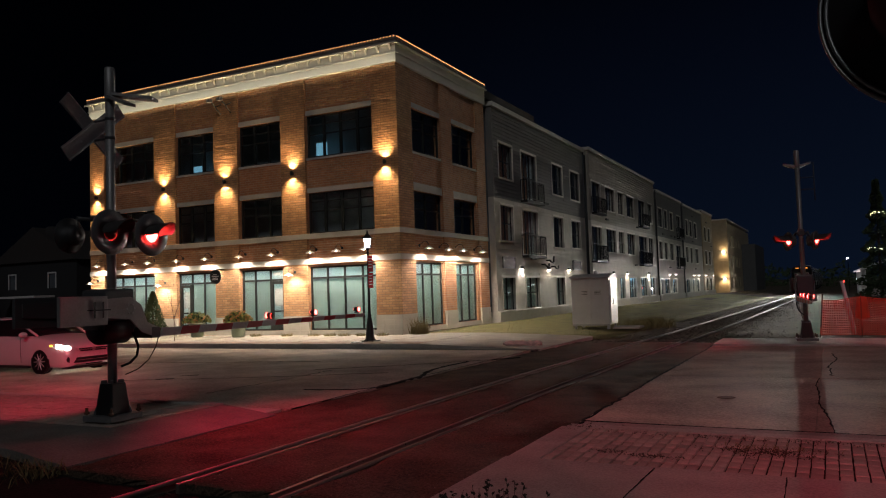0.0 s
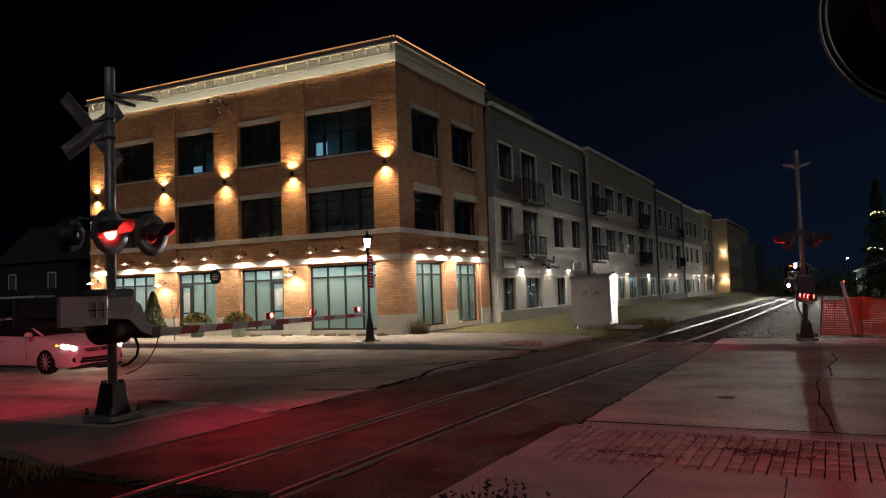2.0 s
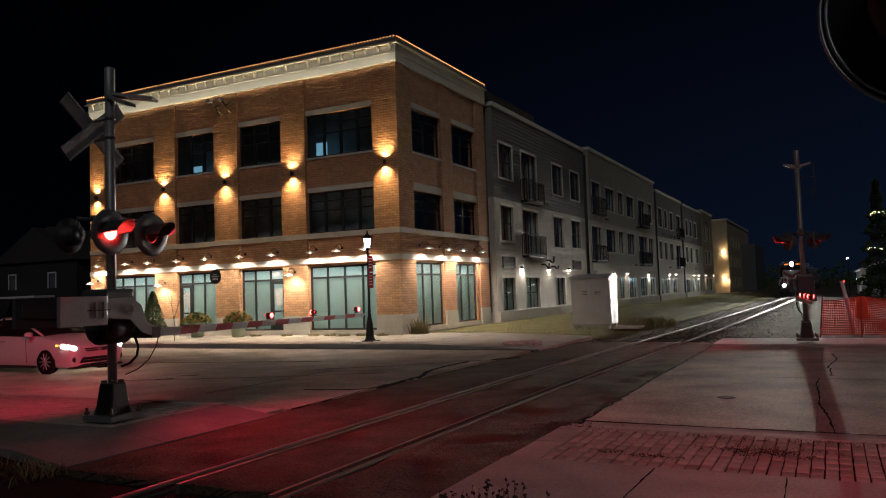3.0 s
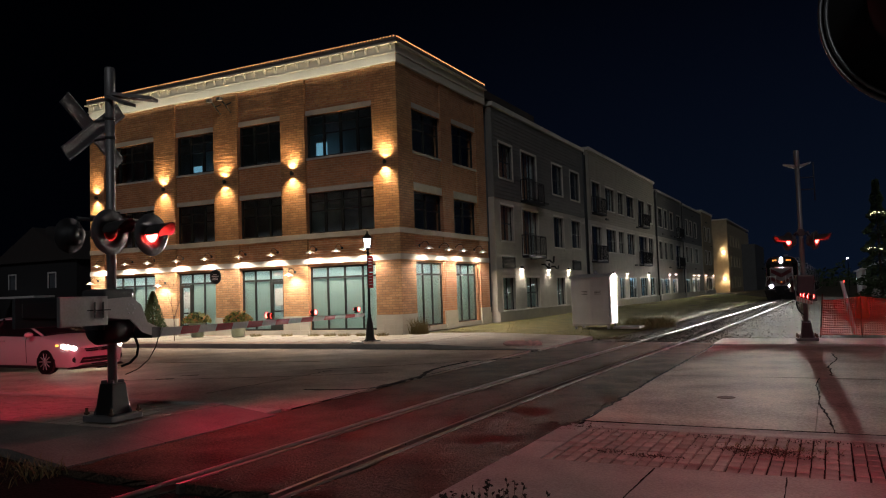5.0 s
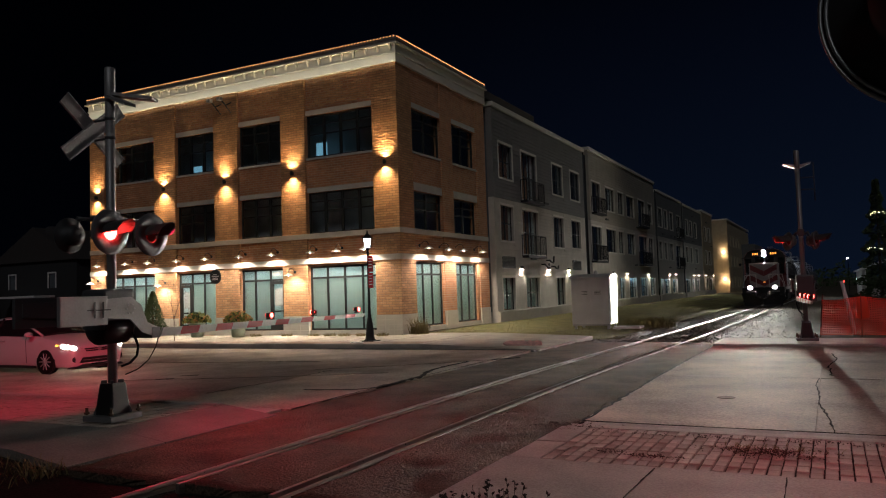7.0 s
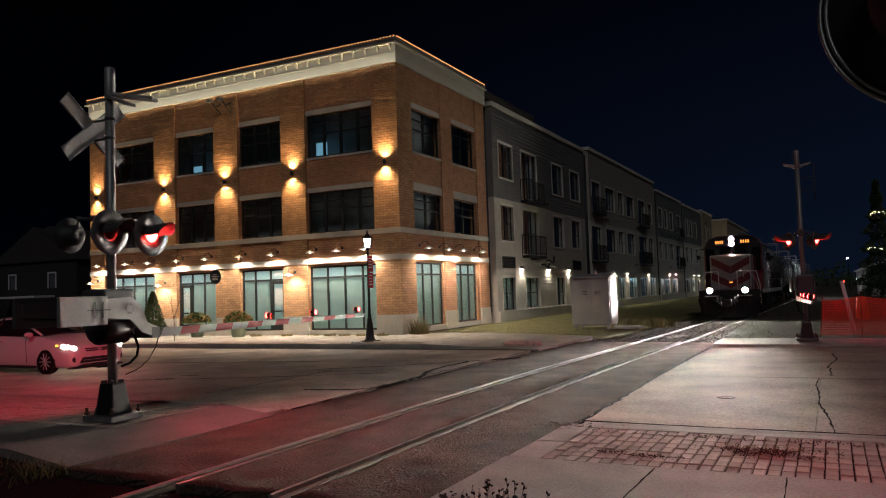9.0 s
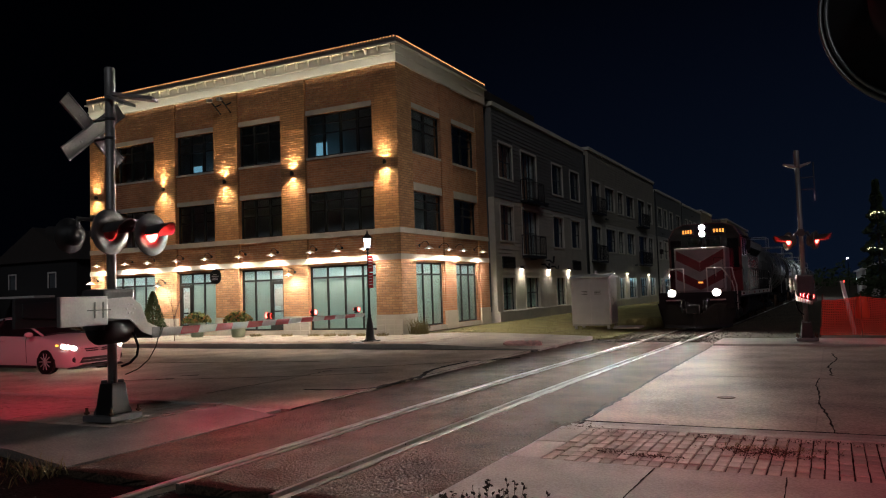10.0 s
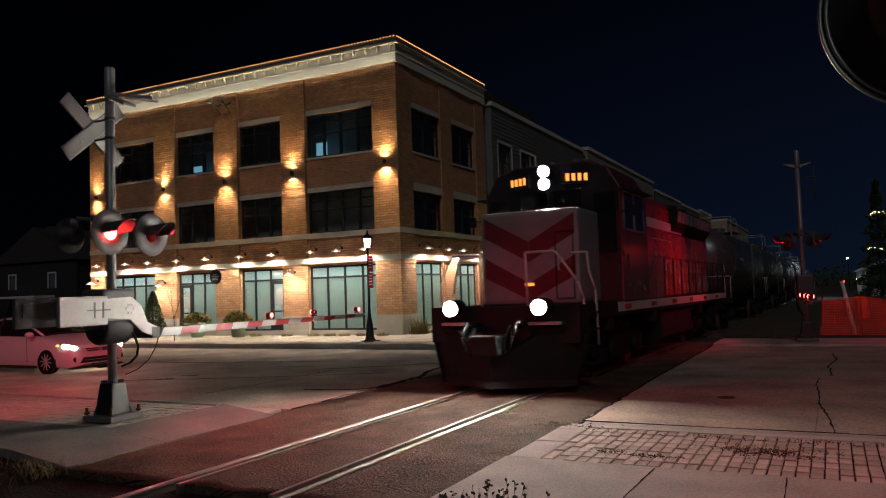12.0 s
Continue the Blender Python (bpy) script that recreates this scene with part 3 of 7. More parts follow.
# cornice light and roof string
lamp_area("cornice_strip", (-9, -0.34, 10.80), (-9, -0.05, 11.4), 30, (1.0, 0.93, 0.74), 18.2, 0.05)
for x in (-9.2, -8.6):
    fl = thing("flood_lamp", (x, 0.12, 10.5), "small dark flood lamp on a strut below the cornice", "flood lamp", "flood lamps")
    bm = B()
    path_tube(bm, [(0, 0, 0), (0.0, -0.45, -0.25), (0.0, -0.75, -0.05)], 0.03)
    tube(bm, (0.0, -0.02, -0.6), (0.0, -0.5, -0.22), 0.025)
    part("strut", bm, M_FRAME, fl)
    bm = B()
    box(bm, -0.1, 0.1, -0.92, -0.72, -0.12, 0.03)
    part("head", bm, M_STEEL, fl, bevel=0.015)

string = thing("string_lights", label="string of small amber bulbs along the roof edge", category="string lights")
bm = B()
path_tube(bm, [(-17.98, -0.13, 11.828), (0.13, -0.13, 11.828), (0.13, 8.66, 11.828)], 0.008, 6)
part("wire", bm, M_BLACK, string)
bm = B()
for k in range(119):
    if k != 33:
        lathe(bm, [(0.01, 0.0), (0.022, 0.015), (0.022, 0.04), (0.006, 0.07)], (-17.95 + k * 0.1525, -0.13, 11.83), 6)
for k in range(62):
    lathe(bm, [(0.01, 0.0), (0.022, 0.015), (0.022, 0.04), (0.006, 0.07)], (0.13, 0.0 + k * 0.141, 11.83), 6)
part("bulbs", bm, M_BULBS, string, "amber bulbs", kind="stuff")

# proud bricks that roughen the pilasters and the frieze fields
rng = random.Random(4)
bm = B()
for a, b in PIL_A:
    for k in range(int((b - a) * 150)):
        x, row = rng.uniform(a + 0.02, b - 0.30), rng.randint(72, 108)
        z = row * 0.1 + 0.012
        if z < 10.9 and not 6.6 < z < 7.2:
            box(bm, x, x + 0.27, -rng.uniform(0.003, 0.010), 0.0, z, z + 0.078)
for a, b in BAY_A:
    for k in range(int((b - a) * 55)):
        x, z = rng.uniform(a + 0.02, b - 0.30), rng.randint(96, 108) * 0.1 + 0.012
        box(bm, x, x + 0.27, 0.12 - rng.uniform(0.004, 0.012), 0.12, z, z + 0.078)
part("proud_bricks", bm, M_BRICK_ROUGH, building, "bricks set proud of the rough pilaster faces", kind="stuff")

# round hanging sign
sign = thing("hanging_sign", (-9.15, -0.55, 2.62), "round dark sign with pale bars on a wall bracket", "sign")
bm = B()
lathe(bm, [(0.3, -0.03), (0.32, -0.02), (0.32, 0.02), (0.3, 0.03)], seg=32, axis="y")
part("disc", bm, M_FRAME, sign)
bm = B()
for k, (w, z) in enumerate(((0.10, 0.1), (0.2, 0.02), (0.14, -0.06), (0.16, -0.12))):
    box(bm, -w, w, -0.038, -0.031, z - 0.018, z + 0.018)
part("letter_bars", bm, M_WHITE, sign, "pale lettering bars", kind="stuff")
bm = B()
tube(bm, (0, 0, 0.34), (0, 0.55, 0.34), 0.02)
tube(bm, (0, 0, 0.3), (0, 0, 0.36), 0.012)
part("bracket", bm, M_FRAME, sign)


# ---- grey apartment blocks along the track ----
ROOMS = glow("far_window_glow", (0.75, 0.85, 0.8), 0.5)


def block(y0, y1, top, wall_low, wall_top, holes, balconies, lit, label, x=0.0, base=0.5, blue=False):
    b = thing("apartment_block", (0, y0, 0), label, "building", "apartment blocks along the track")
    def loc(bm):
        return bend(bm, lambda c: c - Vector((0, y0, 0)))
    bm = B()
    wall_cells(bm, y0, y1, base, 6.35, [h for h in holes if h[2] < 6], x - 0.3, x, "y")
    part("lower_wall", loc(bm), wall_low, b, "lap siding")
    bm = B()
    wall_cells(bm, y0, y1, 6.35, top, [h for h in holes if h[2] > 6], x - 0.3, x, "y")
    part("upper_wall", loc(bm), wall_top, b, "lap siding")
    for name, za, zb, m in (("lower_siding", base, 6.35, wall_low), ("upper_siding", 6.35, top, wall_top)):
        bm = B()
        z = za
        while z < zb - 0.05:
            zt = min(z + 0.2, zb)
            cuts = sorted((h[0] - 0.09, h[1] + 0.09) for h in holes if h[2] - 0.09 < zt and h[3] + 0.12 > z)
            u = y0
            for ca, cb in cuts + [(y1, y1)]:
                if ca - u > 0.03:
                    v = [bm.verts.new(q) for q in ((x + 0.001, u, z), (x + 0.042, u, z), (x + 0.006, u, zt), (x + 0.001, u, zt), (x + 0.001, ca, z), (x + 0.042, ca, z), (x + 0.006, ca, zt), (x + 0.001, ca, zt))]
                    for f in ((0, 1, 2, 3), (7, 6, 5, 4), (1, 5, 6, 2), (0, 4, 5, 1), (3, 2, 6, 7)):
                        bm.faces.new([v[i] for i in f])
                u = max(u, cb)
            z = zt
        part(name, loc(bm), m, b, "overlapping siding boards", kind="stuff")
    bm = B()
    box(bm, x - 0.35, x + 0.16, y0 - 0.02, y1 + 0.02, -0.9, base)
    part("foundation", loc(bm), M_STONE, b)
    bm = B()
    box(bm, x - 0.5, x + 0.14, y0 - 0.1, y1 + 0.1, top, top + 0.24)
    part("parapet", loc(bm), M_TRIM, b, "pale metal roof edge", bevel=0.02)
    bm = B()
    box(bm, x - 14, x - 0.31, y0, y1, top - 0.3, top)
    part("roof", loc(bm), M_ROOF, b)
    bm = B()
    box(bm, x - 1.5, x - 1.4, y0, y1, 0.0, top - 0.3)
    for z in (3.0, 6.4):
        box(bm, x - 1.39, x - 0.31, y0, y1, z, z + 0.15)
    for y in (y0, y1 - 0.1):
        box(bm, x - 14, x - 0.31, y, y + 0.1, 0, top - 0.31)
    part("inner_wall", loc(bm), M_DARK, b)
    for i, (a, c, z0, z1) in enumerate(holes):
        bm = B()
        for q in ((a - 0.09, a, z0 - 0.09, z1 + 0.12), (c, c + 0.09, z0 - 0.09, z1 + 0.12)):
            box(bm, x - 0.04, x + 0.045, *q)
        box(bm, x - 0.04, x + 0.05, a, c, z1, z1 + 0.12)
        box(bm, x - 0.04, x + 0.06, a, c, z0 - 0.09, z0)
        w = part("window", loc(bm), M_TRIM, b)
        bm = B()
        n = 3 if c - a > 2.4 else 2
        for k in range(n + 1):
            u = a + (c - a) * k / n
            box(bm, x - 0.16, x - 0.10, max(a, u - 0.035), min(c, u + 0.035), z0, z1)
        box(bm, x - 0.155, x - 0.105, a, c, (z0 + z1) / 2 - 0.025, (z0 + z1) / 2 + 0.025)
        part("sash", loc(bm), M_FRAME, w)
        bm = B()
        box(bm, x - 0.14, x - 0.13, a, c, z0, z1)
        p = part("pane", loc(bm), M_GLASS, w)
        p.visible_shadow = False
        if z1 < 3 or i % 4 == 1:
            bm = B()
            m = 7
            for k in range(m):
                u, v = a + (c - a) * k / m, a + (c - a) * (k + 0.86) / m
                if z1 < 3 or k in (0, 1, 5, 6):
                    box(bm, x - 0.27 - 0.02 * (k % 2), x - 0.24, u, v, z0 + 0.05, z1)
            part("curtain", loc(bm), (M_FILM_BLUE if blue else M_BLIND) if z1 < 3 else M_ROOM, w, "pale drawn curtain")
            # unseen strip light added between pane and curtain to brighten the curtain
            if z1 < 3 and blue:
                lamp_area("curtain_fill", (x - 0.19, (a + c) / 2, z1 - 0.02), (x - 0.20, (a + c) / 2, 0), 5.0, (0.75, 0.92, 1.0), c - a - 0.1, 0.05)
        if i in balconies:
            bm = B()
            zt = z0 + 1.05
            for yy in (a - 0.2, c + 0.2):
                for xx in (x + 0.05, x + 0.4):
                    tube(bm, (xx, yy, z0 - 0.05), (xx, yy, zt), 0.025, seg=6)
                tube(bm, (x, yy, zt), (x + 0.4, yy, zt), 0.025, seg=6)
            for zz in (z0 + 0.05, zt):
                tube(bm, (x + 0.4, a - 0.2, zz), (x + 0.4, c + 0.2, zz), 0.025, seg=6)
            k = a - 0.2
            while k < c + 0.2:
                tube(bm, (x + 0.4, k, z0), (x + 0.4, k, zt), 0.011, seg=5)
                k += 0.11
            box(bm, x + 0.002, x + 0.42, a - 0.22, c + 0.22, z0 - 0.2, z0 - 0.06)
            part("balcony", loc(bm), M_BLACK, b, "shallow black metal balcony")
    # vents under the windows and small wall boxes
    r = random.Random(int(y0))
    for k in range(4):
        bm = B()
        yy, zz = y0 + 1.5 + r.random() * (y1 - y0 - 3), r.choice((3.25, 6.6, 9.75))
        box(bm, x + 0.001, x + 0.12, yy, yy + 0.7, zz, zz + 0.12)
        part("wall_vent", loc(bm), M_FRAME, b)
    for yy, zz in lit:
        bm = B()
        box(bm, x + 0.001, x + 0.17, yy - 0.11, yy + 0.11, zz + 0.1, zz + 0.25)
        part("wall_lamp", loc(bm), M_FRAME, b)
        bm = B()
        box(bm, x + 0.03, x + 0.15, yy - 0.08, yy + 0.08, zz + 0.07, zz + 0.098)
        part("wall_lamp_lens", loc(bm), M_LIT, b)
        lamp_spot("wall_lamp_light", (x + 0.16, yy, zz + 0.05), (x + 0.08, yy, 0), 70, (1.0, 0.93, 0.75), 150, 0.5)
    return b


M_VENT_SHADE = mat("vent_shade", (0.02, 0.02, 0.02), 0.8, vary=0.2)
M_SIDE_MID = siding_mat("mid_grey_siding", (0.38, 0.35, 0.29))
M_SIDE_SLATE = siding_mat("slate_siding", (0.19, 0.19, 0.185))
S1 = [(10.28, 12.17, 7.46, 9.26), (13.49, 15.91, 6.58, 9.26), (18.76, 20.77, 7.42, 9.28), (22.4, 24.44, 7.41, 9.28),
      (10.26, 12.05, 4.17, 6.0), (13.39, 15.9, 3.52, 6.0), (18.66, 20.65, 4.12, 6.0), (22.3, 24.33, 4.2, 6.0),
      (10.26, 11.97, 0.55, 2.23), (13.58, 15.76, 0.55, 2.23), (18.81, 20.47, 0.55, 2.23)]
block(9.5, 25.5, 11.0, M_SIDE_LIGHT, M_SIDE_SLATE, S1, (1, 5), ((12.9, 2.6), (17.3, 2.6), (21.2, 2.6)), "three-storey grey lap-sided apartment block with balconies")
S2 = [(27.5, 29.8, 7.0, 9.2), (31.2, 33.9, 7.4, 9.15), (35.0, 36.8, 7.4, 9.15), (37.9, 40.6, 7.4, 9.15), (42.3, 44.9, 6.9, 9.2), (46.3, 48.2, 7.4, 9.2),
      (27.05, 29.7, 3.5, 5.95), (31.0, 33.96, 4.2, 5.95), (34.8, 36.5, 4.2, 5.95), (37.7, 40.4, 4.2, 5.95), (42.07, 45.5, 3.45, 5.95), (46.1, 48.2, 4.15, 5.95),
      (28.0, 30.6, 0.55, 2.2), (34.5, 36.2, 0.55, 2.2), (37.7, 40.4, 0.55, 2.2), (42.0, 44.8, 0.6, 2.2), (46.0, 48.3, 0.6, 2.2)]
block(26.9, 49.4, 11.35, M_SIDE_LIGHT, M_SIDE_MID, S2, (0, 4, 6, 10), ((32.5, 2.45), (37.0, 2.45), (45.3, 2.45)), "three-storey pale grey apartment block with drawn blinds", blue=True)
S3 = [(51.0, 53.1, 7.35, 9.2), (54.2, 55.8, 7.35, 9.2), (57.3, 59.0, 7.35, 9.2), (61.2, 63.6, 6.7, 9.15),
      (50.9, 52.6, 4.1, 5.85), (53.7, 55.3, 4.1, 5.85), (56.7, 58.7, 4.1, 5.85), (60.3, 63.4, 3.4, 5.8),
      (51.0, 52.3, 0.55, 2.05), (53.0, 55.8, 0.6, 2.05), (57.3, 60.0, 0.6, 2.05)]
block(50.4, 64.2, 10.75, M_SIDE_LIGHT, M_SIDE_SLATE, S3, (3, 7), ((55.6, 2.45), (59.0, 2.45)), "grey apartment block farther along the track", blue=True)
S4 = [(67.1, 68.9, 7.26, 9.1), (70.0, 71.8, 7.26, 9.1), (73.4, 75.4, 7.26, 9.1), (66.6, 68.3, 4.05, 5.85), (69.8, 71.6, 4.05, 5.85), (73.7, 76.1, 4.05, 5.85),
      (65.9, 68.7, 0.5, 2.0), (70.2, 72.1, 0.5, 2.0), (73.7, 75.8, 0.5, 2.0)]
block(65.6, 79.6, 10.65, M_SIDE_LIGHT, M_SIDE_SLATE, S4, (), ((71.5, 2.4), (75.2, 2.4)), "slate-grey apartment block farther along the track", blue=True)
S5 = [(82.0, 84.0, 7.26, 9.1), (85.5, 87.5, 7.26, 9.1), (82.0, 84.0, 4.05, 5.85), (85.5, 87.5, 4.05, 5.85), (82, 84, 0.5, 2.1), (85.5, 87.5, 0.5, 2.1)]
block(80.3, 90.0, 11.1, M_SIDE_TAN, M_SIDE_TAN, S5, (), ((81.4, 2.4), (88.5, 2.4)), "tan apartment block farther along the track")
for ya, yb in ((10.3, 12.0), (22.2, 24.0)):
    lv = thing("wall_louvre", (0.0, ya, 2.72), "dark slatted vent in the siding", "vent", "vents in the siding")
    bm = B()
    for q in ((0, 0.05, 0, 0.62), (yb - ya - 0.05, yb - ya, 0, 0.62), (0.05, yb - ya - 0.05, 0, 0.05), (0.05, yb - ya - 0.05, 0.57, 0.62)):
        box(bm, 0.001, 0.08, *q)
    bmesh.ops.remove_doubles(bm, verts=bm.verts, dist=1e-4)
    part("frame", bm, M_FRAME, lv)
    # near-black sheet stands in for the shade between the slats
    bm = B()
    box(bm, 0.046, 0.05, 0.05, yb - ya - 0.05, 0.05, 0.57)
    part("backing", bm, M_VENT_SHADE, lv)
    for k in range(7):
        bm = B()
        z = 0.06 + 0.072 * k
        v = box(bm, 0.002, 0.07, 0.05, yb - ya - 0.05, z, z + 0.012)
        for c in v:
            c.co.z += -0.5 * c.co.x
        part("slat", bm, M_FRAME, lv)
pp = thing("vent_pipes", (0.0, 16.2, 3.0), "dark bent vent pipes on the siding", "pipe")
for k, (y, h) in enumerate(((0.0, 0.0), (0.9, 0.25), (1.7, -0.1))):
    bm = B()
    path_tube(bm, [(0, y, h), (0.25, y, h), (0.3, y + 0.1, h - 0.1), (0.3, y + 0.5, h - 0.14), (0.3, y + 0.6, h + 0.05 + 0.2 * (k == 1))], 0.05)
    part("pipe", bm, M_FRAME, pp)
# recessed walls between the blocks
for i, (a, c) in enumerate(((8.64, 9.48), (25.52, 26.88), (49.42, 50.38), (64.22, 65.58), (79.62, 80.28))):
    bm = B()
    box(bm, -1.2, -0.9, a, c, -0.8, 10.6)
    solid("wall_recess_%d" % (i + 1), bm, M_SIDE_DARK, "dark recessed wall between two blocks", kind="structure")
    if i in (1, 2, 3):
        bm = B()
        tube(bm, (0.1, a + 0.2, -0.4), (0.1, a + 0.2, 10.8), 0.07)
        solid("downpipe", bm, M_FRAME, "dark rain downpipe beside a recessed wall", "downpipe", "downpipes")

# tan building at the far end
tan = thing("tan_building", (0, 97, 0), "tan plastered building with a lit street front", "building")
bm = B()
wall_cells(bm, -2.6, 1.3, -0.9, 11.0, [(-2.0, -0.9, 7.0, 8.6), (-2.0, -0.9, 3.9, 5.4)], 0.0, 0.3, "x")
part("front_wall", bm, M_SIDE_TAN, tan)
bm = B()
wall_cells(bm, 0.301, 34, -0.9, 10.6, [(y, y + 1.6, z, z + 1.7) for y in (3, 7, 11, 15) for z in (0.6, 3.9, 7.1)], 1.0, 1.3, "y")
part("side_wall", bm, M_SIDE_TAN, tan)
bm = B()
box(bm, -2.7, 1.42, -0.12, 34, 11.0, 11.2)
part("roof", bm, M_TRIM, tan)
for y in (3, 7, 11, 15):
    for z in (0.6, 3.9, 7.1):
        bm = B()
        box(bm, 1.08, 1.12, y, y + 1.6, z, z + 1.7)
        box(bm, 1.121, 1.16, y + 0.76, y + 0.84, z, z + 1.7)
        part("side_window", bm, M_FRAME, tan)
for z0, z1 in ((7.0, 8.6), (3.9, 5.4)):
    bm = B()
    box(bm, -2.0, -0.9, 0.15, 0.18, z0, z1)
    part("window", bm, ROOMS if z0 > 6 else M_DARK, tan, "lit window" if z0 > 6 else "")
for x, z in ((0.7, 6.0), (0.5, 1.9), (1.45, 1.9)):
    lamp_spot("tan_wall_light", (x, 96.7, z), (x - 0.1, 97, z - 3), 110, AMBER, 150, 0.8)
    lamp_spot("tan_wall_light", (x, 96.7, z + 0.2), (x - 0.1, 97, z + 3), 75, AMBER, 150, 0.8)
for z in (6.0, 1.9):
    bm = B()
    box(bm, 0.55, 0.75, -0.2, -0.001, z, z + 0.2)
    part("wall_lamp", bm, M_LIT, tan)
bm = B()
box(bm, 1.31, 3.5, 20, 40, -0.9, 8.0)
part("rear_wing", bm, M_SIDE_DARK, tan)


# ---- rails, sleepers, kerbs, joints ----
def ribbon(bm, y0, y1, step, off, prof):
    """A long bar that follows the track: prof is (across, height) round the bar."""
    y, last = y0, None
    while True:
        c = Vector((track_x(y) + off, y, rail_z(y)))
        ring = [bm.verts.new(c + Vector((u, 0, v))) for u, v in prof]
        if last:
            for k in range(len(prof)):
                bm.faces.new([last[k], last[(k + 1) % len(prof)], ring[(k + 1) % len(prof)], ring[k]])
        else:
            bm.faces.new(ring)
        last = ring
        if y >= y1:
            break
        y = min(y1, y + step)
    bm.faces.new(last[::-1])


HEAD = [(-0.036, -0.014), (-0.030, -0.003), (-0.016, 0.005), (0.016, 0.005), (0.030, -0.003), (0.036, -0.014), (0.035, -0.03), (0.01, -0.045), (0.01, -0.13), (0.07, -0.15), (-0.07, -0.15), (-0.01, -0.13), (-0.01, -0.045), (-0.035, -0.03)]
for name, off in (("rail_west", -0.7525), ("rail_east", 0.7525)):
    bm = B()
    ribbon(bm, -60, 240, 3.0, off, HEAD)
    solid(name, bm, M_RAIL, "polished steel running rail", kind="structure")
    s = 1 if off < 0 else -1
    bm = B()
    ribbon(bm, -20.2, -0.6, 3.0, off + s * 0.165, [(-0.024, -0.002), (0.024, -0.002), (0.024, -0.12), (-0.024, -0.12)])
    solid(name + "_guard", bm, M_RAIL, "worn steel guard rail in the crossing", kind="structure")
    bm = B()
    ribbon(bm, -20.2, -0.6, 3.0, off + s * 0.0885, [(-0.051, -0.095), (0.051, -0.095), (0.051, -0.12), (-0.051, -0.12)])
    solid(name + "_groove", bm, M_RUBBER, "dark wheel groove beside the rail", kind="structure")

tie_mesh = bpy.data.meshes.new("sleeper")
bm = B()
box(bm, -1.3, 1.3, -0.115, 0.115, -0.3, -0.14)
bm.to_mesh(tie_mesh)
bm.free()
tie_mesh.materials.append(mat("creosote_timber", (0.07, 0.055, 0.045), 0.9, vary=0.4, scale=8, fine=50, bump=0.8))
sleepers = thing("sleepers", label="dark timber railway sleepers half sunk in ballast", kind="structure")
for k in range(-90, 130):
    y = -0.3 + 0.55 * k
    if -20.5 < y < -0.5:
        continue
    share("sleeper", tie_mesh, sleepers, (track_x(y), y, rail_z(y) + 0.005), random.uniform(-1, 1))
bm = B()
rng = random.Random(11)
for k in range(14000):
    y = -0.5 + 75 * rng.random() ** 1.6
    x = track_x(y) + rng.gauss(0, 1.25)
    s = rng.uniform(0.018, 0.045)
    if abs(abs(x - track_x(y)) - 0.75) < 0.1:
        continue
    z = land_z(x, y) + s * 0.2 + (0.012 if abs(x - track_x(y)) < 1.4 else 0)
    pts = [bm.verts.new((x + s * rng.uniform(-1, 1), y + s * rng.uniform(-1, 1), z + s * rng.uniform(-0.4, 0.9))) for q in range(4)]
    for f in ((0, 1, 2), (0, 2, 3), (0, 3, 1), (1, 3, 2)):
        bm.faces.new([pts[i] for i in f])
solid("ballast", bm, M_BALLAST, "loose grey ballast stones round the sleepers", "ballast", kind="stuff")

# the track bed south of the crossing, below the broken asphalt edge
bm = B()
rows = [[bm.verts.new((-3 + 0.5 * i, -20.0 - 0.4 * j, float(np.interp(-3 + 0.5 * i, (5.6, 7.4), (-0.07, -0.25))) + 0.03 * noise.noise((i * 0.7, j * 0.6, 4)))) for i in range(30)] for j in range(40)]
for a, b in zip(rows, rows[1:]):
    for k in range(29):
        bm.faces.new([a[k], b[k], b[k + 1], a[k + 1]]).smooth = True
solid("track_bed", bm, mat("oily_track_bed", (0.022, 0.02, 0.018), 0.95, spec=0.1, vary=0.5, scale=2, fine=25, bump=1.0, dist=0.04), "dark oily soil and ballast of the track bed", kind="structure")

# kerbs


def kerb(name, x0, x1, y0, y1, z, material=None):
    bm = B()
    box(bm, x0, x1, y0, y1, -0.45, z)
    solid(name, bm, material or M_WALK, "worn concrete kerb", kind="structure", bevel=0.02)


kerb("kerb_far", -120, 3.2, -4.56, -4.402, 0.004)
bm = B()
extrude_poly(bm, [(3.202, 0.003), (6.8, -0.13), (7.1, -0.146), (7.1, -0.4), (3.202, -0.4)], -4.56, -4.402, "y")
solid("kerb_far_ramp", bm, M_WALK, "dropped concrete kerb by the crossing", kind="structure")
bm = B()
box(bm, -120, 7.2, -4.9, -4.565, -0.3, -0.146)
solid("gutter_far", bm, M_PATCH, "dark gutter along the kerb", kind="structure")
kerb("kerb_near", 11.95, 60, -16.62, -16.42, -0.055)
kerb("gutter_near", 11.95, 60, -16.415, -15.76, -0.14)
kerb("kerb_left", -60, 6.19, -16.62, -16.45, 0.0)
kerb("gutter_left", -60, 6.95, -16.445, -15.96, -0.145)
kerb("kerb_right", 12.2, 90, -3.05, -2.955, -0.095)
kerb("walk_corner", 11.9, 12.26, -17.55, -16.63, -0.052)
kerb("walk_corner_b", 11.9, 12.26, -18.44, -17.56, -0.054)
bm = B()
extrude_poly(bm, [(6.2, -0.025), (7.25, -0.15), (7.25, -0.5), (6.2, -0.5)], -18.64, -16.46, "y")
solid("walk_corner_left", bm, M_PATCHWALK, "stained concrete ramp by the track", kind="structure")

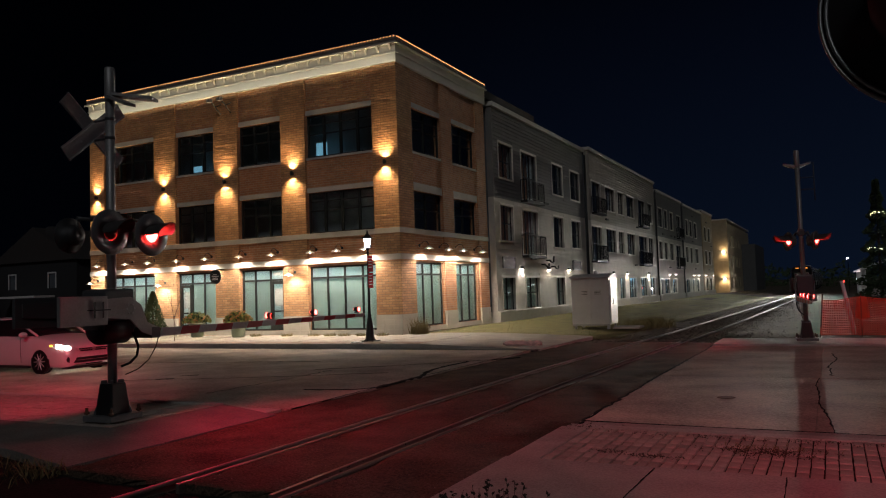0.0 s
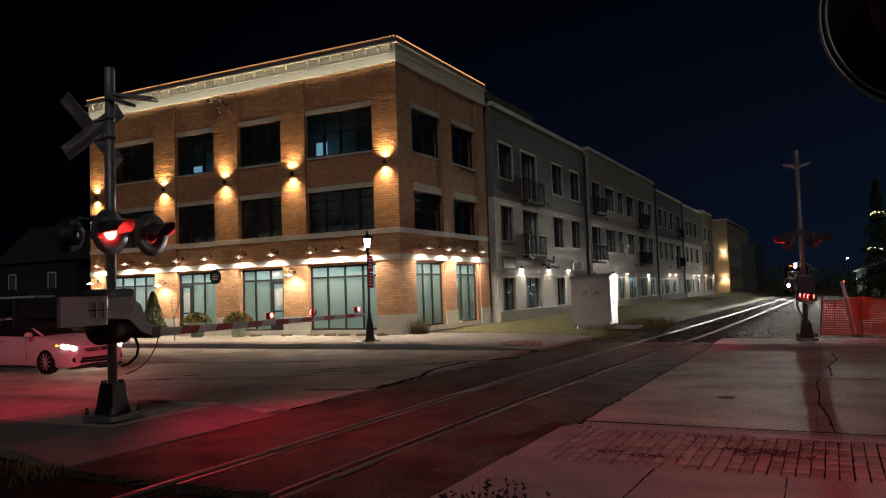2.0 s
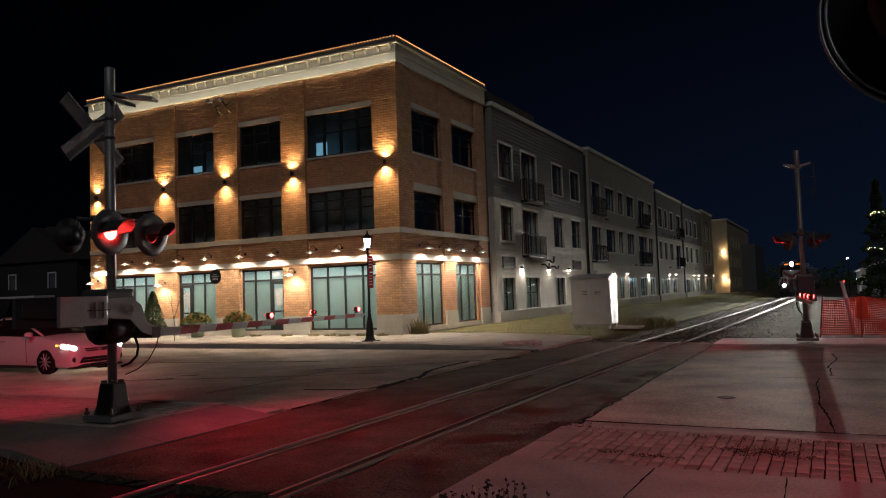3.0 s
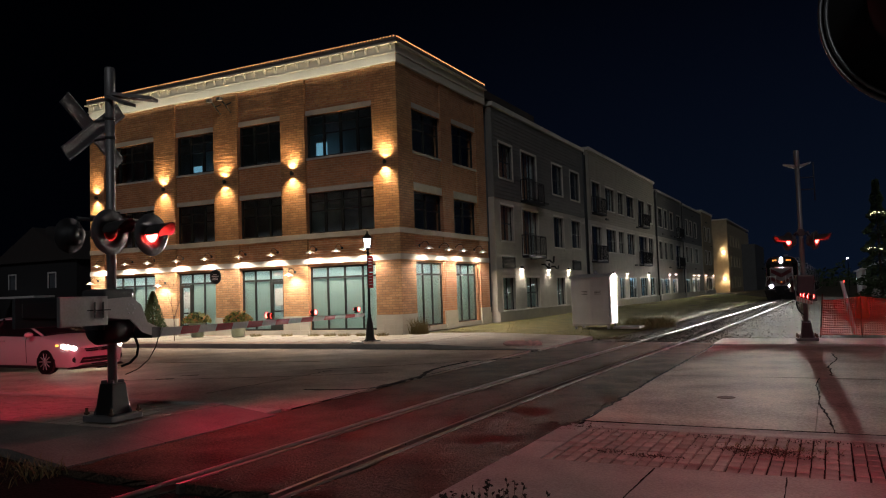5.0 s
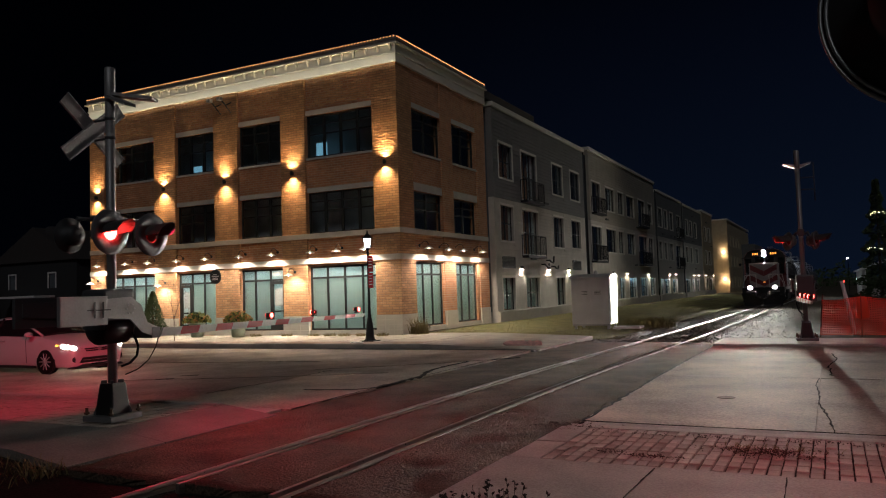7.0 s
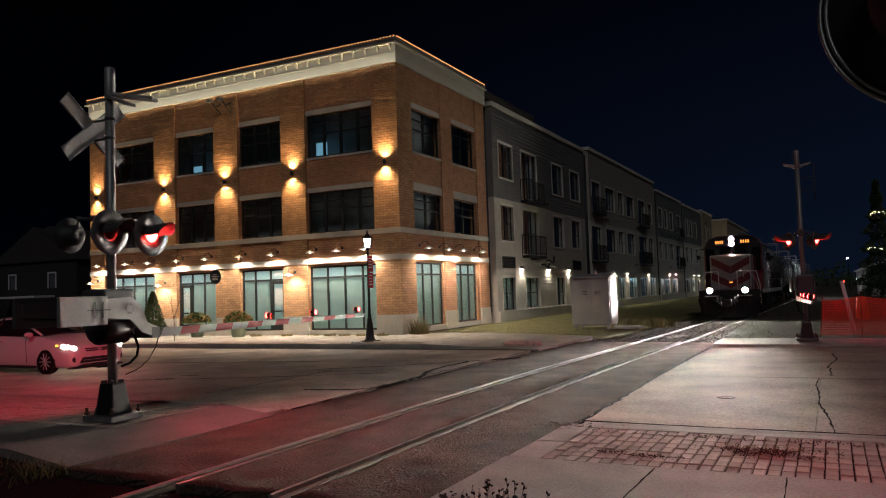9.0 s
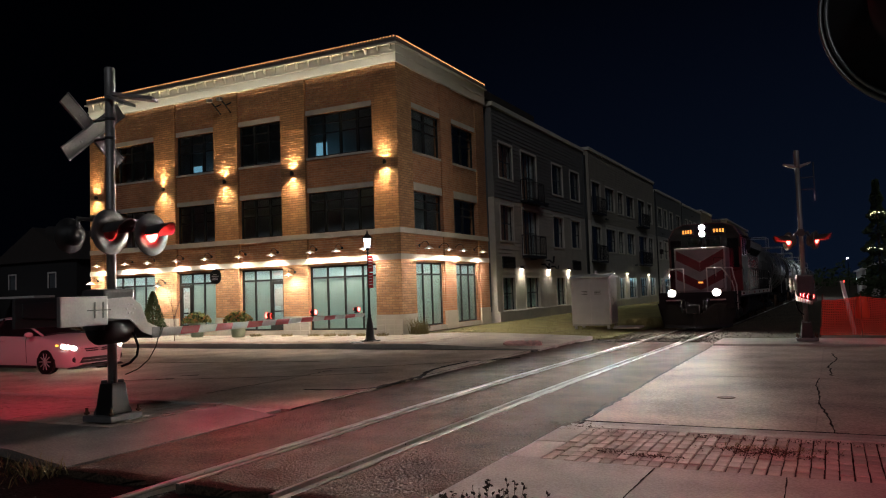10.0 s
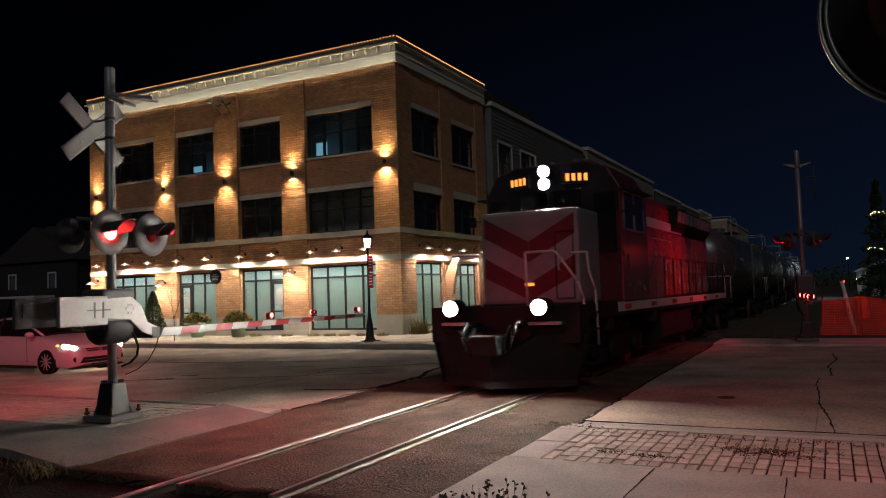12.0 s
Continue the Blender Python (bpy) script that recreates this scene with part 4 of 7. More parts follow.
# joints, cracks and tar lines
M_TAR = mat("tar_filler", (0.02, 0.018, 0.017), 0.95, spec=0.05, vary=0.3)


def crack(pts, width, z, seed, wander=0.05):
    rng = random.Random(seed)
    fine = []
    for a, b in zip(pts, pts[1:]):
        n = max(2, int(math.dist(a, b) / 0.15))
        for k in range(n):
            f = k / n
            fine.append((a[0] + (b[0] - a[0]) * f + rng.uniform(-wander, wander), a[1] + (b[1] - a[1]) * f + rng.uniform(-wander, wander)))
    fine.append(pts[-1])
    bm = B()
    last = None
    for k, p in enumerate(fine):
        q = fine[min(k + 1, len(fine) - 1)] if k < len(fine) - 1 else fine[k - 1]
        d = Vector((q[0] - p[0], q[1] - p[1], 0))
        d = d.normalized() if d.length > 1e-6 else Vector((1, 0, 0))
        s = Vector((-d.y, d.x, 0)) * (width * rng.uniform(0.3, 1.2)) * (1 if k < len(fine) - 1 else -1)
        v = [bm.verts.new((p[0] + s.x * e, p[1] + s.y * e, h)) for e in (1, -1) for h in (z - 0.02, z)]
        ring = [v[0], v[1], v[3], v[2]]
        if last:
            for j in range(4):
                bm.faces.new([last[j], last[(j + 1) % 4], ring[(j + 1) % 4], ring[j]])
        last = ring
    return solid("trim_crack", bm, M_TAR, "dark tar-filled crack in the road", kind="structure")


crack([(14.93, -15.7), (14.86, -14.6), (14.74, -13.4), (14.71, -12.2), (14.66, -11.2), (14.70, -10.3)], 0.011, -0.146, 1, 0.012)
crack([(11.9, -15.72), (13.2, -15.76), (14.9, -15.75), (17.0, -15.76), (20.0, -15.75)], 0.016, -0.138, 11, 0.012)
crack([(14.9, -9.9), (14.85, -8.2), (15.0, -6.6), (14.9, -5.2)], 0.014, -0.146, 2, 0.03)
crack([(5.8, -13.84), (6.7, -13.64), (7.05, -13.3), (7.04, -12.2), (7.02, -11.3), (6.75, -10.7), (6.62, -10.1), (6.6, -9.0), (6.66, -8.2)], 0.075, -0.145, 3, 0.03)
crack([(4.16, -14.7), (4.19, -12.9), (4.16, -10.6)], 0.010, -0.146, 4)
crack([(3.6, -10.6), (6.0, -8.8), (7.6, -7.0)], 0.02, -0.146, 5)
crack([(-9, -11.2), (-2, -9.6), (2.4, -8.7)], 0.015, -0.146, 6)
crack([(0.3, -13.4), (3.2, -12.3), (5.9, -10.9)], 0.008, -0.146, 7)
crack([(1.0, -12.4), (1.35, -12.15)], 0.05, -0.146, 8, 0.02)
crack([(0.95, -13.1), (1.3, -12.85)], 0.05, -0.146, 9, 0.02)
crack([(7.1, -15.9), (7.02, -12), (7.08, -8), (7.05, -5)], 0.014, -0.146, 10, 0.02)
crack([(11.9, -15.9), (11.86, -11), (11.9, -1)], 0.03, -0.146, 12, 0.03)
crack([(13.42, -18.5), (13.36, -20.5)], 0.007, -0.046, 13, 0.004)
crack([(14.55, -18.5), (14.6, -21.0)], 0.006, -0.046, 14, 0.004)
for k in range(12):
    crack([(3.0 - 1.8 * k, -4.38), (3.0 - 1.8 * k, -0.1)], 0.008, 0.003, 40 + k, 0.002)
bm = B()
box(bm, -60, 3.1, -4.38, -3.55, -0.01, 0.005)
solid("pavement_band", bm, mat("brick_band", (0.30, 0.21, 0.17), 0.9, vary=0.3, scale=5, fine=30, bump=0.4), "band of clay pavers along the far kerb", kind="structure")
bm = B()
lathe(bm, [(0.13, -0.16), (0.14, -0.145), (0.13, -0.142)], (13.42, -13.1, 0), 20)
solid("manhole_cover", bm, M_RUST, "small rusty iron cover set in the road", "manhole cover")

# asphalt patches and crumbs beside the rails
rng = random.Random(21)
bm = B()
for k in range(1300):
    y = rng.uniform(-20.1, -1)
    edge = rng.choice((8.78, 9.1, 10.3, 10.62, 11.86, 7.1))
    x = edge + rng.gauss(0, 0.07)
    s = rng.uniform(0.006, 0.022)
    pts = [bm.verts.new((x + s * rng.uniform(-1, 1), y + s * rng.uniform(-1, 1), -0.163 + s * rng.uniform(-0.3, 0.9))) for q in range(4)]
    for f in ((0, 1, 2), (0, 2, 3), (0, 3, 1), (1, 3, 2)):
        bm.faces.new([pts[i] for i in f])
for k in range(5000):
    y = -20.1 + 15.3 * rng.random() ** 1.5
    x = rng.uniform(7.15, 11.8)
    if min(abs(x - track_x(y) - 0.7), abs(x - track_x(y) + 0.7)) < 0.13:
        continue
    s = rng.uniform(0.004, 0.011)
    z = rail_z(y) - 0.012
    pts = [bm.verts.new((x + s * rng.uniform(-1, 1), y + s * rng.uniform(-1, 1), z + s * rng.uniform(-0.3, 0.9))) for q in range(4)]
    for f in ((0, 1, 2), (0, 2, 3), (0, 3, 1), (1, 3, 2)):
        bm.faces.new([pts[i] for i in f])
solid("asphalt_crumbs", bm, mat("asphalt_stone", (0.15, 0.125, 0.105), 0.9, vary=0.6, scale=20, bump=0), "loose asphalt crumbs along the rails", "gravel", kind="stuff")

# brick pavers
M_PAVER = mat("clay_paver", (0.44, 0.37, 0.315), 0.85, vary=0.22, scale=6, fine=60, bump=0.4, dist=0.004, each=0.20)
M_SAND = mat("joint_sand", (0.045, 0.036, 0.03), 0.95, spec=0.1, vary=0.3, scale=8, fine=70, bump=0.4, dist=0.004)
pave("paver_bed", 12.26, 60, -18.44, -16.63, -0.075, M_SAND, "dark joint sand under the pavers")
pave("paver_bed_left", -60, 6.18, -18.64, -16.63, -0.034, M_SAND, "dark joint sand under the pavers")
paver_mesh = bpy.data.meshes.new("paver")
bm = B()
box(bm, -0.0518, 0.0518, -0.1000, 0.1000, -0.06, 0.0)
bmesh.ops.bevel(bm, geom=[e for e in bm.edges if all(v.co.z > -0.01 for v in e.verts)], offset=0.006, segments=1, affect="EDGES")
bm.to_mesh(paver_mesh)
bm.free()
paver_mesh.materials.append(M_PAVER)
pavers = thing("pavement_pavers", label="worn clay brick pavers laid in rows", kind="structure")
rng = random.Random(5)
for r in range(8):
    for c in range(33):
        x, y = 12.325 + 0.117 * c + rng.uniform(-0.003, 0.003), -18.325 + 0.2235 * r + rng.uniform(-0.008, 0.008)
        share("paver", paver_mesh, pavers, (x, y, -0.055 + rng.uniform(-0.006, 0.006)), rng.uniform(-1.2, 1.2))
bm = B()
for r in range(10):
    for c in range(70):
        x, y = 6.12 - 0.117 * c , -18.53 + 0.197 * r
        box(bm, x - 0.0545, x + 0.0545, y - 0.0945, y + 0.0945, -0.06, -0.024 + rng.uniform(-0.005, 0.005))
for r in range(8):
    for c in range(40):
        x, y = 12.325 + 0.117 * (33 + c), -18.325 + 0.2235 * r
        box(bm, x - 0.0518, x + 0.0518, y - 0.100, y + 0.100, -0.1, -0.055 + rng.uniform(-0.005, 0.005))
solid("paver_field", bm, M_PAVER, "worn clay brick pavers by the crossing signals", "pavers", kind="stuff")


# soil and leaf crumbs on the pavers
bm = B()
rng = random.Random(77)
for cx, cy, sx, sy, n in ((14.35, -17.45, 0.26, 0.11, 620), (13.30, -18.0, 0.16, 0.05, 130), (12.85, -17.9, 0.10, 0.05, 70), (13.6, -16.85, 0.8, 0.05, 160), (14.9, -16.8, 0.5, 0.06, 100), (12.0, -16.55, 0.22, 0.14, 130)):
    for k in range(n):
        x, y, q = rng.gauss(cx, sx), rng.gauss(cy, sy), rng.uniform(0.006, 0.018)
        a = rng.uniform(0, math.tau)
        pts = [bm.verts.new((x + q * math.cos(a + j * 2.1) * rng.uniform(0.5, 1.3), y + q * math.sin(a + j * 2.1) * rng.uniform(0.5, 1.3), -0.058 + 0.004 * rng.random())) for j in range(3)]
        top = bm.verts.new((x, y, -0.049 + 0.006 * rng.random()))
        for j in range(3):
            bm.faces.new([pts[j], pts[(j + 1) % 3], top])
solid("soil_crumbs", bm, mat("dark_soil", (0.09, 0.067, 0.052), 0.95, spec=0.1, vary=0.4, scale=9, bump=0), "dark soil and leaf crumbs on the pavers", "soil", kind="stuff")

# ---- grass and planting ----
bm = B()
xs = [0.1 + 0.5 * k for k in range(16)]
ys = [1.25 + 1.5 * k for k in range(54)]
rows = [[bm.verts.new((x if x < 7 else track_x(y) - 2.4, y, land_z(x, y) + 0.02 + 0.02 * noise.noise((x, y, 3)))) for x in xs] for y in ys]
for a, b in zip(rows, rows[1:]):
    for k in range(len(xs) - 1):
        bm.faces.new([a[k], a[k + 1], b[k + 1], b[k]]).smooth = True
solid("grass_verge", bm, M_GRASS, "short winter grass between the buildings and the track", "grass", kind="stuff")
rng = random.Random(8)
bm = B()
M_BLADE = mat("dry_grass_blades", (0.20, 0.165, 0.07), 0.9, vary=0.4, scale=3)


def blades(bm, count, place, high, lean=0.5, width=0.006):
    for k in range(count):
        x, y, z = place()
        h, a = high * rng.uniform(0.4, 1.2), rng.uniform(0, math.tau)
        d = Vector((math.cos(a), math.sin(a), 0))
        s = Vector((-d.y, d.x, 0)) * width
        b0 = Vector((x, y, z - 0.01))
        m, t = b0 + d * h * lean * 0.35 + Vector((0, 0, h * 0.6)), b0 + d * h * lean + Vector((0, 0, h))
        v = [bm.verts.new(p) for p in (b0 - s, b0 + s, m + s * 0.7, m - s * 0.7, t)]
        bm.faces.new([v[0], v[1], v[2], v[3]]), bm.faces.new([v[3], v[2], v[4]])


def verge_spot():
    y = 1.3 + 45 * rng.random() ** 1.8
    x = rng.uniform(0.3, track_x(y) - 1.9)
    return x, y, land_z(x, y)


blades(bm, 14000, verge_spot, 0.08, width=0.008)
solid("grass_blades", bm, M_BLADE, "thin tufts of dry winter grass", "grass", kind="stuff")


def clump(name, at, r, high, count, label, category, group=""):
    bm = B()
    def spot():
        a, q = rng.uniform(0, math.tau), r * math.sqrt(rng.random())
        return q * math.cos(a), q * math.sin(a), 0
    blades(bm, count, spot, high, 0.7, 0.007)
    return solid(name, bm, M_BLADE, label, category, group, at=at)


for x in (-0.6, -1.6, -2.4, -3.1, -3.9, -5.3, -6.9):
    clump("ornamental_grass", (x, -0.55, 0.0), 0.24, 0.14, 160, "low clump of dry ornamental grass at the building foot", "plant", "dry grass clumps")
clump("ornamental_grass", (0.45, 0.5, 0.0), 0.4, 0.65, 420, "tall dry ornamental grass at the building corner", "plant")
for x, y in ((6.6, 10.6), (7.2, 9.8), (7.6, 11.0), (8.0, 9.2), (6.9, 12.3)):
    clump("dry_weeds", (x, y, land_z(x, y)), 0.75, 0.42, 260, "rusty dry weeds beside the track", "plant", "weeds beside the track")

M_POT = mat("sage_pot", (0.33, 0.38, 0.28), 0.6, vary=0.12)
M_NEEDLE = mat("evergreen", (0.05, 0.075, 0.03), 0.8, vary=0.4, scale=12, bump=0)
M_BERRY = mat("dry_sprigs", (0.42, 0.20, 0.08), 0.8, vary=0.3, scale=12, bump=0)
M_LEAFY = mat("yellow_green_leaf", (0.20, 0.21, 0.06), 0.7, vary=0.35, scale=9, bump=0)


def leaf(bm, p, d, size):
    d = d.normalized()
    s = d.orthogonal().normalized() * size * 0.3
    v = [bm.verts.new(q) for q in (p, p + d * size * 0.5 + s, p + d * size, p + d * size * 0.5 - s)]
    bm.faces.new(v)


def rnd_dir(up=0.3):
    return Vector((rng.gauss(0, 1), rng.gauss(0, 1), rng.gauss(up, 0.7)))


def planter(at, flip):
    p = thing("planter", at, "sage green tub planted with mixed winter greens", "planter", "planters before the shop doors")
    bm = B()
    lathe(bm, [(0.22, 0.0), (0.26, 0.02), (0.33, 0.55), (0.36, 0.58), (0.36, 0.64), (0.32, 0.64), (0.30, 0.56)], seg=24)
    part("pot", bm, M_POT, p)
    for name, m, n, size in (("foliage", M_LEAFY, 420, 0.17), ("sprigs", M_BERRY, 110, 0.2), ("evergreen_sprigs", M_NEEDLE, 260, 0.16)):
        bm = B()
        for k in range(n):
            a, r = rng.uniform(0, math.tau), 0.52 * math.sqrt(rng.random())
            h = 0.62 + 0.42 * (1 - (r / 0.55) ** 2) * rng.random()
            leaf(bm, Vector((r * math.cos(a), r * math.sin(a), h)), Vector((math.cos(a), math.sin(a), 0.6)) + rnd_dir(0.4) * 0.5, size)
        part(name, bm, m, p, kind="stuff")


planter((-9.9, -0.95, 0), 0)
planter((-7.5, -1.0, 0), 1)


def conifer(at, h, r):
    c = thing("conifer", at, "small clipped conifer beside the shop window", "conifer")
    bm = B()
    tube(bm, (0, 0, 0), (0, 0, h * 0.9), 0.05, 0.015)
    part("trunk", bm, M_RUST, c)
    bm = B()
    for k in range(3800):
        f = rng.random() ** 1.4
        z = 0.12 + (h - 0.12) * f
        a = rng.uniform(0, math.tau)
        q = r * (1 - f) ** 0.75 * (0.55 + 0.5 * rng.random()) * (1 + 0.18 * math.sin(a * 5 + z * 9))
        leaf(bm, Vector((q * math.cos(a), q * math.sin(a), z)), Vector((math.cos(a), math.sin(a), 0.7)) + rnd_dir(0.2) * 0.5, 0.09)
    part("crown", bm, M_NEEDLE, c, kind="stuff")


conifer((-12.75, -0.8, 0.0), 2.05, 0.55)


def bare_tree(at, h, seed, label, spread=0.5, depth=5, r0=0.03):
    rr = random.Random(seed)
    t = thing("bare_tree", at, label, "tree")
    bm, tw = B(), B()
    def grow(p, d, length, r, k):
        q = p + d * length
        tube(bm if k < 2 else tw, p, q, r, r * 0.7, seg=6 if k < 2 else 4, caps=False)
        if k >= depth:
            return
        for j in range(2 if k else 3):
            e = (d + Vector((rr.gauss(0, spread), rr.gauss(0, spread), rr.uniform(0.0, 0.35)))).normalized()
            grow(p + d * length * rr.uniform(0.6, 1.0), e, length * rr.uniform(0.55, 0.8), r * 0.62, k + 1)
    grow(Vector((0, 0, -0.05)), Vector((0, 0, 1)), h * 0.42, r0, 0)
    part("trunk", bm, M_RUST, t)
    part("twigs", tw, M_RUST, t, kind="stuff")


bare_tree((-9.0, -3.1, 0), 2.6, 3, "thin bare sapling on the pavement", 0.3, 4, 0.018)
bare_tree((-57, 18, -0.3), 9, 6, "bare street tree before a dark house", 0.45, 6, 0.16)

# weeds at the near pavement edge
M_DARKLEAF = mat("withered_leaf", (0.035, 0.028, 0.022), 0.85, vary=0.3, bump=0)
for j, (x, y, h) in enumerate(((12.62, -20.7, 0.34), (12.75, -20.6, 0.30), (12.9, -20.75, 0.36), (12.45, -20.8, 0.3), (13.02, -20.6, 0.26))):
    w = thing("weed", (x, y, -0.05), "withered weed growing from a pavement joint", "weed", "weeds in the pavement")
    st, lf = B(), B()
    for k in range(7):
        a = rng.uniform(0, math.tau)
        tip = Vector((math.cos(a) * 0.09, math.sin(a) * 0.09, h * rng.uniform(0.6, 1.0)))
        tube(st, (0, 0, -0.02), tip, 0.003, 0.0015, seg=4)
        for q in range(9):
            leaf(lf, tip * rng.uniform(0.45, 1.0), rnd_dir(0.6), 0.035)
    part("stems", st, M_DARKLEAF, w, kind="stuff")
    part("leaves", lf, M_DARKLEAF, w, kind="stuff")
bm = B()
def left_bed():
    return rng.uniform(2.5, 7.4), -20.1 - abs(rng.gauss(0, 0.3)), -0.2
blades(bm, 1000, left_bed, 0.17, 1.1)
def dirt_spot():
    return rng.gauss(14.4, 0.28), rng.gauss(-17.3, 0.12), -0.06
blades(bm, 160, dirt_spot, 0.05, 1.5)
solid("dead_grass", bm, M_BLADE, "dead grass and straw at the pavement edge", "grass", kind="stuff")


# ---- street furniture ----
M_LANTERN = glow("lantern_glow", (0.82, 0.93, 1.0), 14.0)


def street_lamp():
    at = (0.54, -3.25, 0.0)
    s = thing("street_lamp", at, "black cast-iron street lamp with a lit lantern", "street lamp")
    bm = B()
    lathe(bm, [(0.21, 0.0), (0.21, 0.05), (0.17, 0.08), (0.15, 0.2), (0.12, 0.55), (0.075, 0.8), (0.06, 0.86), (0.07, 0.9), (0.05, 0.95), (0.045, 1.2), (0.035, 3.0), (0.05, 3.05), (0.05, 3.1), (0.03, 3.15), (0.06, 3.2), (0.1, 3.26)], seg=16)
    box(bm, -0.27, 0.27, -0.25, 0.25, -0.02, 0.03)
    part("post", bm, M_BLACK, s)
    bm = B()
    lathe(bm, [(0.09, 3.27), (0.15, 3.58), (0.145, 3.59), (0.085, 3.28)], seg=6)
    part("lantern_glass", bm, M_LANTERN, s)
    bm = B()
    lathe(bm, [(0.19, 3.585), (0.18, 3.62), (0.09, 3.72), (0.03, 3.78), (0.035, 3.82), (0.01, 3.9)], seg=12)
    part("lantern_roof", bm, M_BLACK, s)
    for k in range(6):
        a = k * math.tau / 6
        bm = B()
        tube(bm, (0.095 * math.cos(a), 0.095 * math.sin(a), 3.26), (0.158 * math.cos(a), 0.158 * math.sin(a), 3.59), 0.008, seg=5)
        part("lantern_rib", bm, M_BLACK, s)
    bm = B()
    tube(bm, (-0.16, 0, 3.06), (0.16, 0, 3.06), 0.012, seg=6)
    part("ladder_bar", bm, M_BLACK, s)
    for z0, z1 in ((2.42, 2.98), (1.85, 2.38)):
        bm = B()
        box(bm, 0.03, 0.22, -0.05, -0.03, z0, z1)
        pl = part("sign_plate", bm, M_REDP, s, "small red street sign")
        bm = B()
        for q in range(4):
            z = z1 - 0.1 - q * 0.1
            box(bm, 0.06, 0.19, -0.056, -0.051, z - 0.012, z + 0.012)
        part("letter_bars", bm, M_WHITE, pl, kind="stuff")
    data = bpy.data.lights.new("lantern_light", "POINT")
    data.energy, data.color, data.shadow_soft_size = 260, (0.85, 0.93, 1.0), 0.12
    new("lantern_light", data).location = (at[0], at[1] - 0.02, 3.43)


street_lamp()


def rumple(bm, seed, amount):
    rr = random.Random(seed)
    for v in bm.verts:
        v.co += Vector((rr.gauss(0, amount), rr.gauss(0, amount), rr.gauss(0, amount * 0.6)))


bm = B()
bmesh.ops.create_icosphere(bm, subdivisions=3, radius=1)
bend(bm, lambda c: Vector((c.x * 0.26, c.y * 0.12, max(c.z, -0.2) * 0.06 + 0.012)))
rumple(bm, 1, 0.012)
solid("plastic_bag", bm, M_WHITE, "crumpled white plastic bag on the kerb", "bag", at=(0.62, -4.2, 0.0))
bm = B()
for k in range(5):
    q = B()
    bmesh.ops.create_icosphere(q, subdivisions=2, radius=1)
    bend(q, lambda c: Vector((c.x * 0.22 + k * 0.22, c.y * 0.16 + 0.05 * (k % 2), max(c.z, -0.3) * 0.11 + 0.03)))
    rumple(q, 7 + k, 0.014)
    me = bpy.data.meshes.new("tmp")
    q.to_mesh(me)
    q.free()
    bm.from_mesh(me)
    bpy.data.meshes.remove(me)
solid("netting_bundle", bm, mat("pink_netting", (0.80, 0.50, 0.46), 0.7, vary=0.3, scale=9), "rumpled bundle of pale red netting on the pavement", "netting", at=(5.95, -3.7, -0.09))


def cabinet():
    c = thing("signal_cabinet", (5.05, 5.75, -0.12), "unpainted aluminium signal equipment hut on low feet", "equipment hut")
    W_, D_, H_ = 1.62, 1.35, 2.12
    bm = B()
    box(bm, 0, W_, 0, D_, 0.14, H_)
    part("body", bm, M_ALU, c, bevel=0.015)
    for k in range(3):
        bm = B()
        x = W_ * k / 2
        box(bm, max(0, x - 0.03), min(W_, x + 0.03), -0.015, -0.001, 0.16, H_ - 0.03)
        part("seam", bm, M_ALU, c)
    for x in (0.06, W_ - 0.14):
        for y in (0.05, D_ - 0.15):
            bm = B()
            box(bm, x, x + 0.1, y, y + 0.1, -0.05, 0.138)
            part("foot", bm, M_STEEL, c)
    bm = B()
    box(bm, 0.0, W_, -0.02, 0.0, 0.1, 0.16)
    part("skid", bm, M_STEEL, c)
    bm = B()
    extrude_poly(bm, [(-0.08, H_), (D_ + 0.08, H_), (D_ + 0.06, H_ + 0.05), (D_ / 2, H_ + 0.17), (-0.06, H_ + 0.05)], -0.07, W_ + 0.07, "x")
    part("roof", bm, M_ALU, c)
    bm = B()
    box(bm, W_ + 0.001, W_ + 0.035, 0.12, D_ - 0.12, 0.22, H_ - 0.1)
    d = part("door", bm, M_ALU, c, bevel=0.008)
    bm = B()
    path_tube(bm, [(W_ + 0.04, 0.3, 1.0), (W_ + 0.1, 0.3, 1.0), (W_ + 0.1, 0.3, 1.25), (W_ + 0.04, 0.3, 1.25)], 0.012)
    part("door_handle", bm, M_STEEL, d)
    bm = B()
    for k in range(3):
        box(bm, 0.45 + (k % 2) * 0.03, 0.7, -0.006, -0.0015, 1.42 + k * 0.06, 1.44 + k * 0.06)
        box(bm, 1.0, 1.28 - (k % 2) * 0.05, -0.006, -0.0015, 1.42 + k * 0.06, 1.44 + k * 0.06)
    part("letter_bars", bm, M_FRAME, c, "grey lettering bars", kind="stuff")
    bm = B()
    lathe(bm, [(0.09, 0), (0.09, 0.1), (0.03, 0.16)], (0.9, 0.7, H_ + 0.16), 12)
    part("roof_vent", bm, M_STEEL, c)
    return c


cabinet()
bm = B()
box(bm, 0, 1.1, 0, 0.9, 0, 0.09)
solid("concrete_step", bm, M_WALK, "low concrete step before the hut door", "step", at=(6.75, 5.9, -0.17), bevel=0.01)


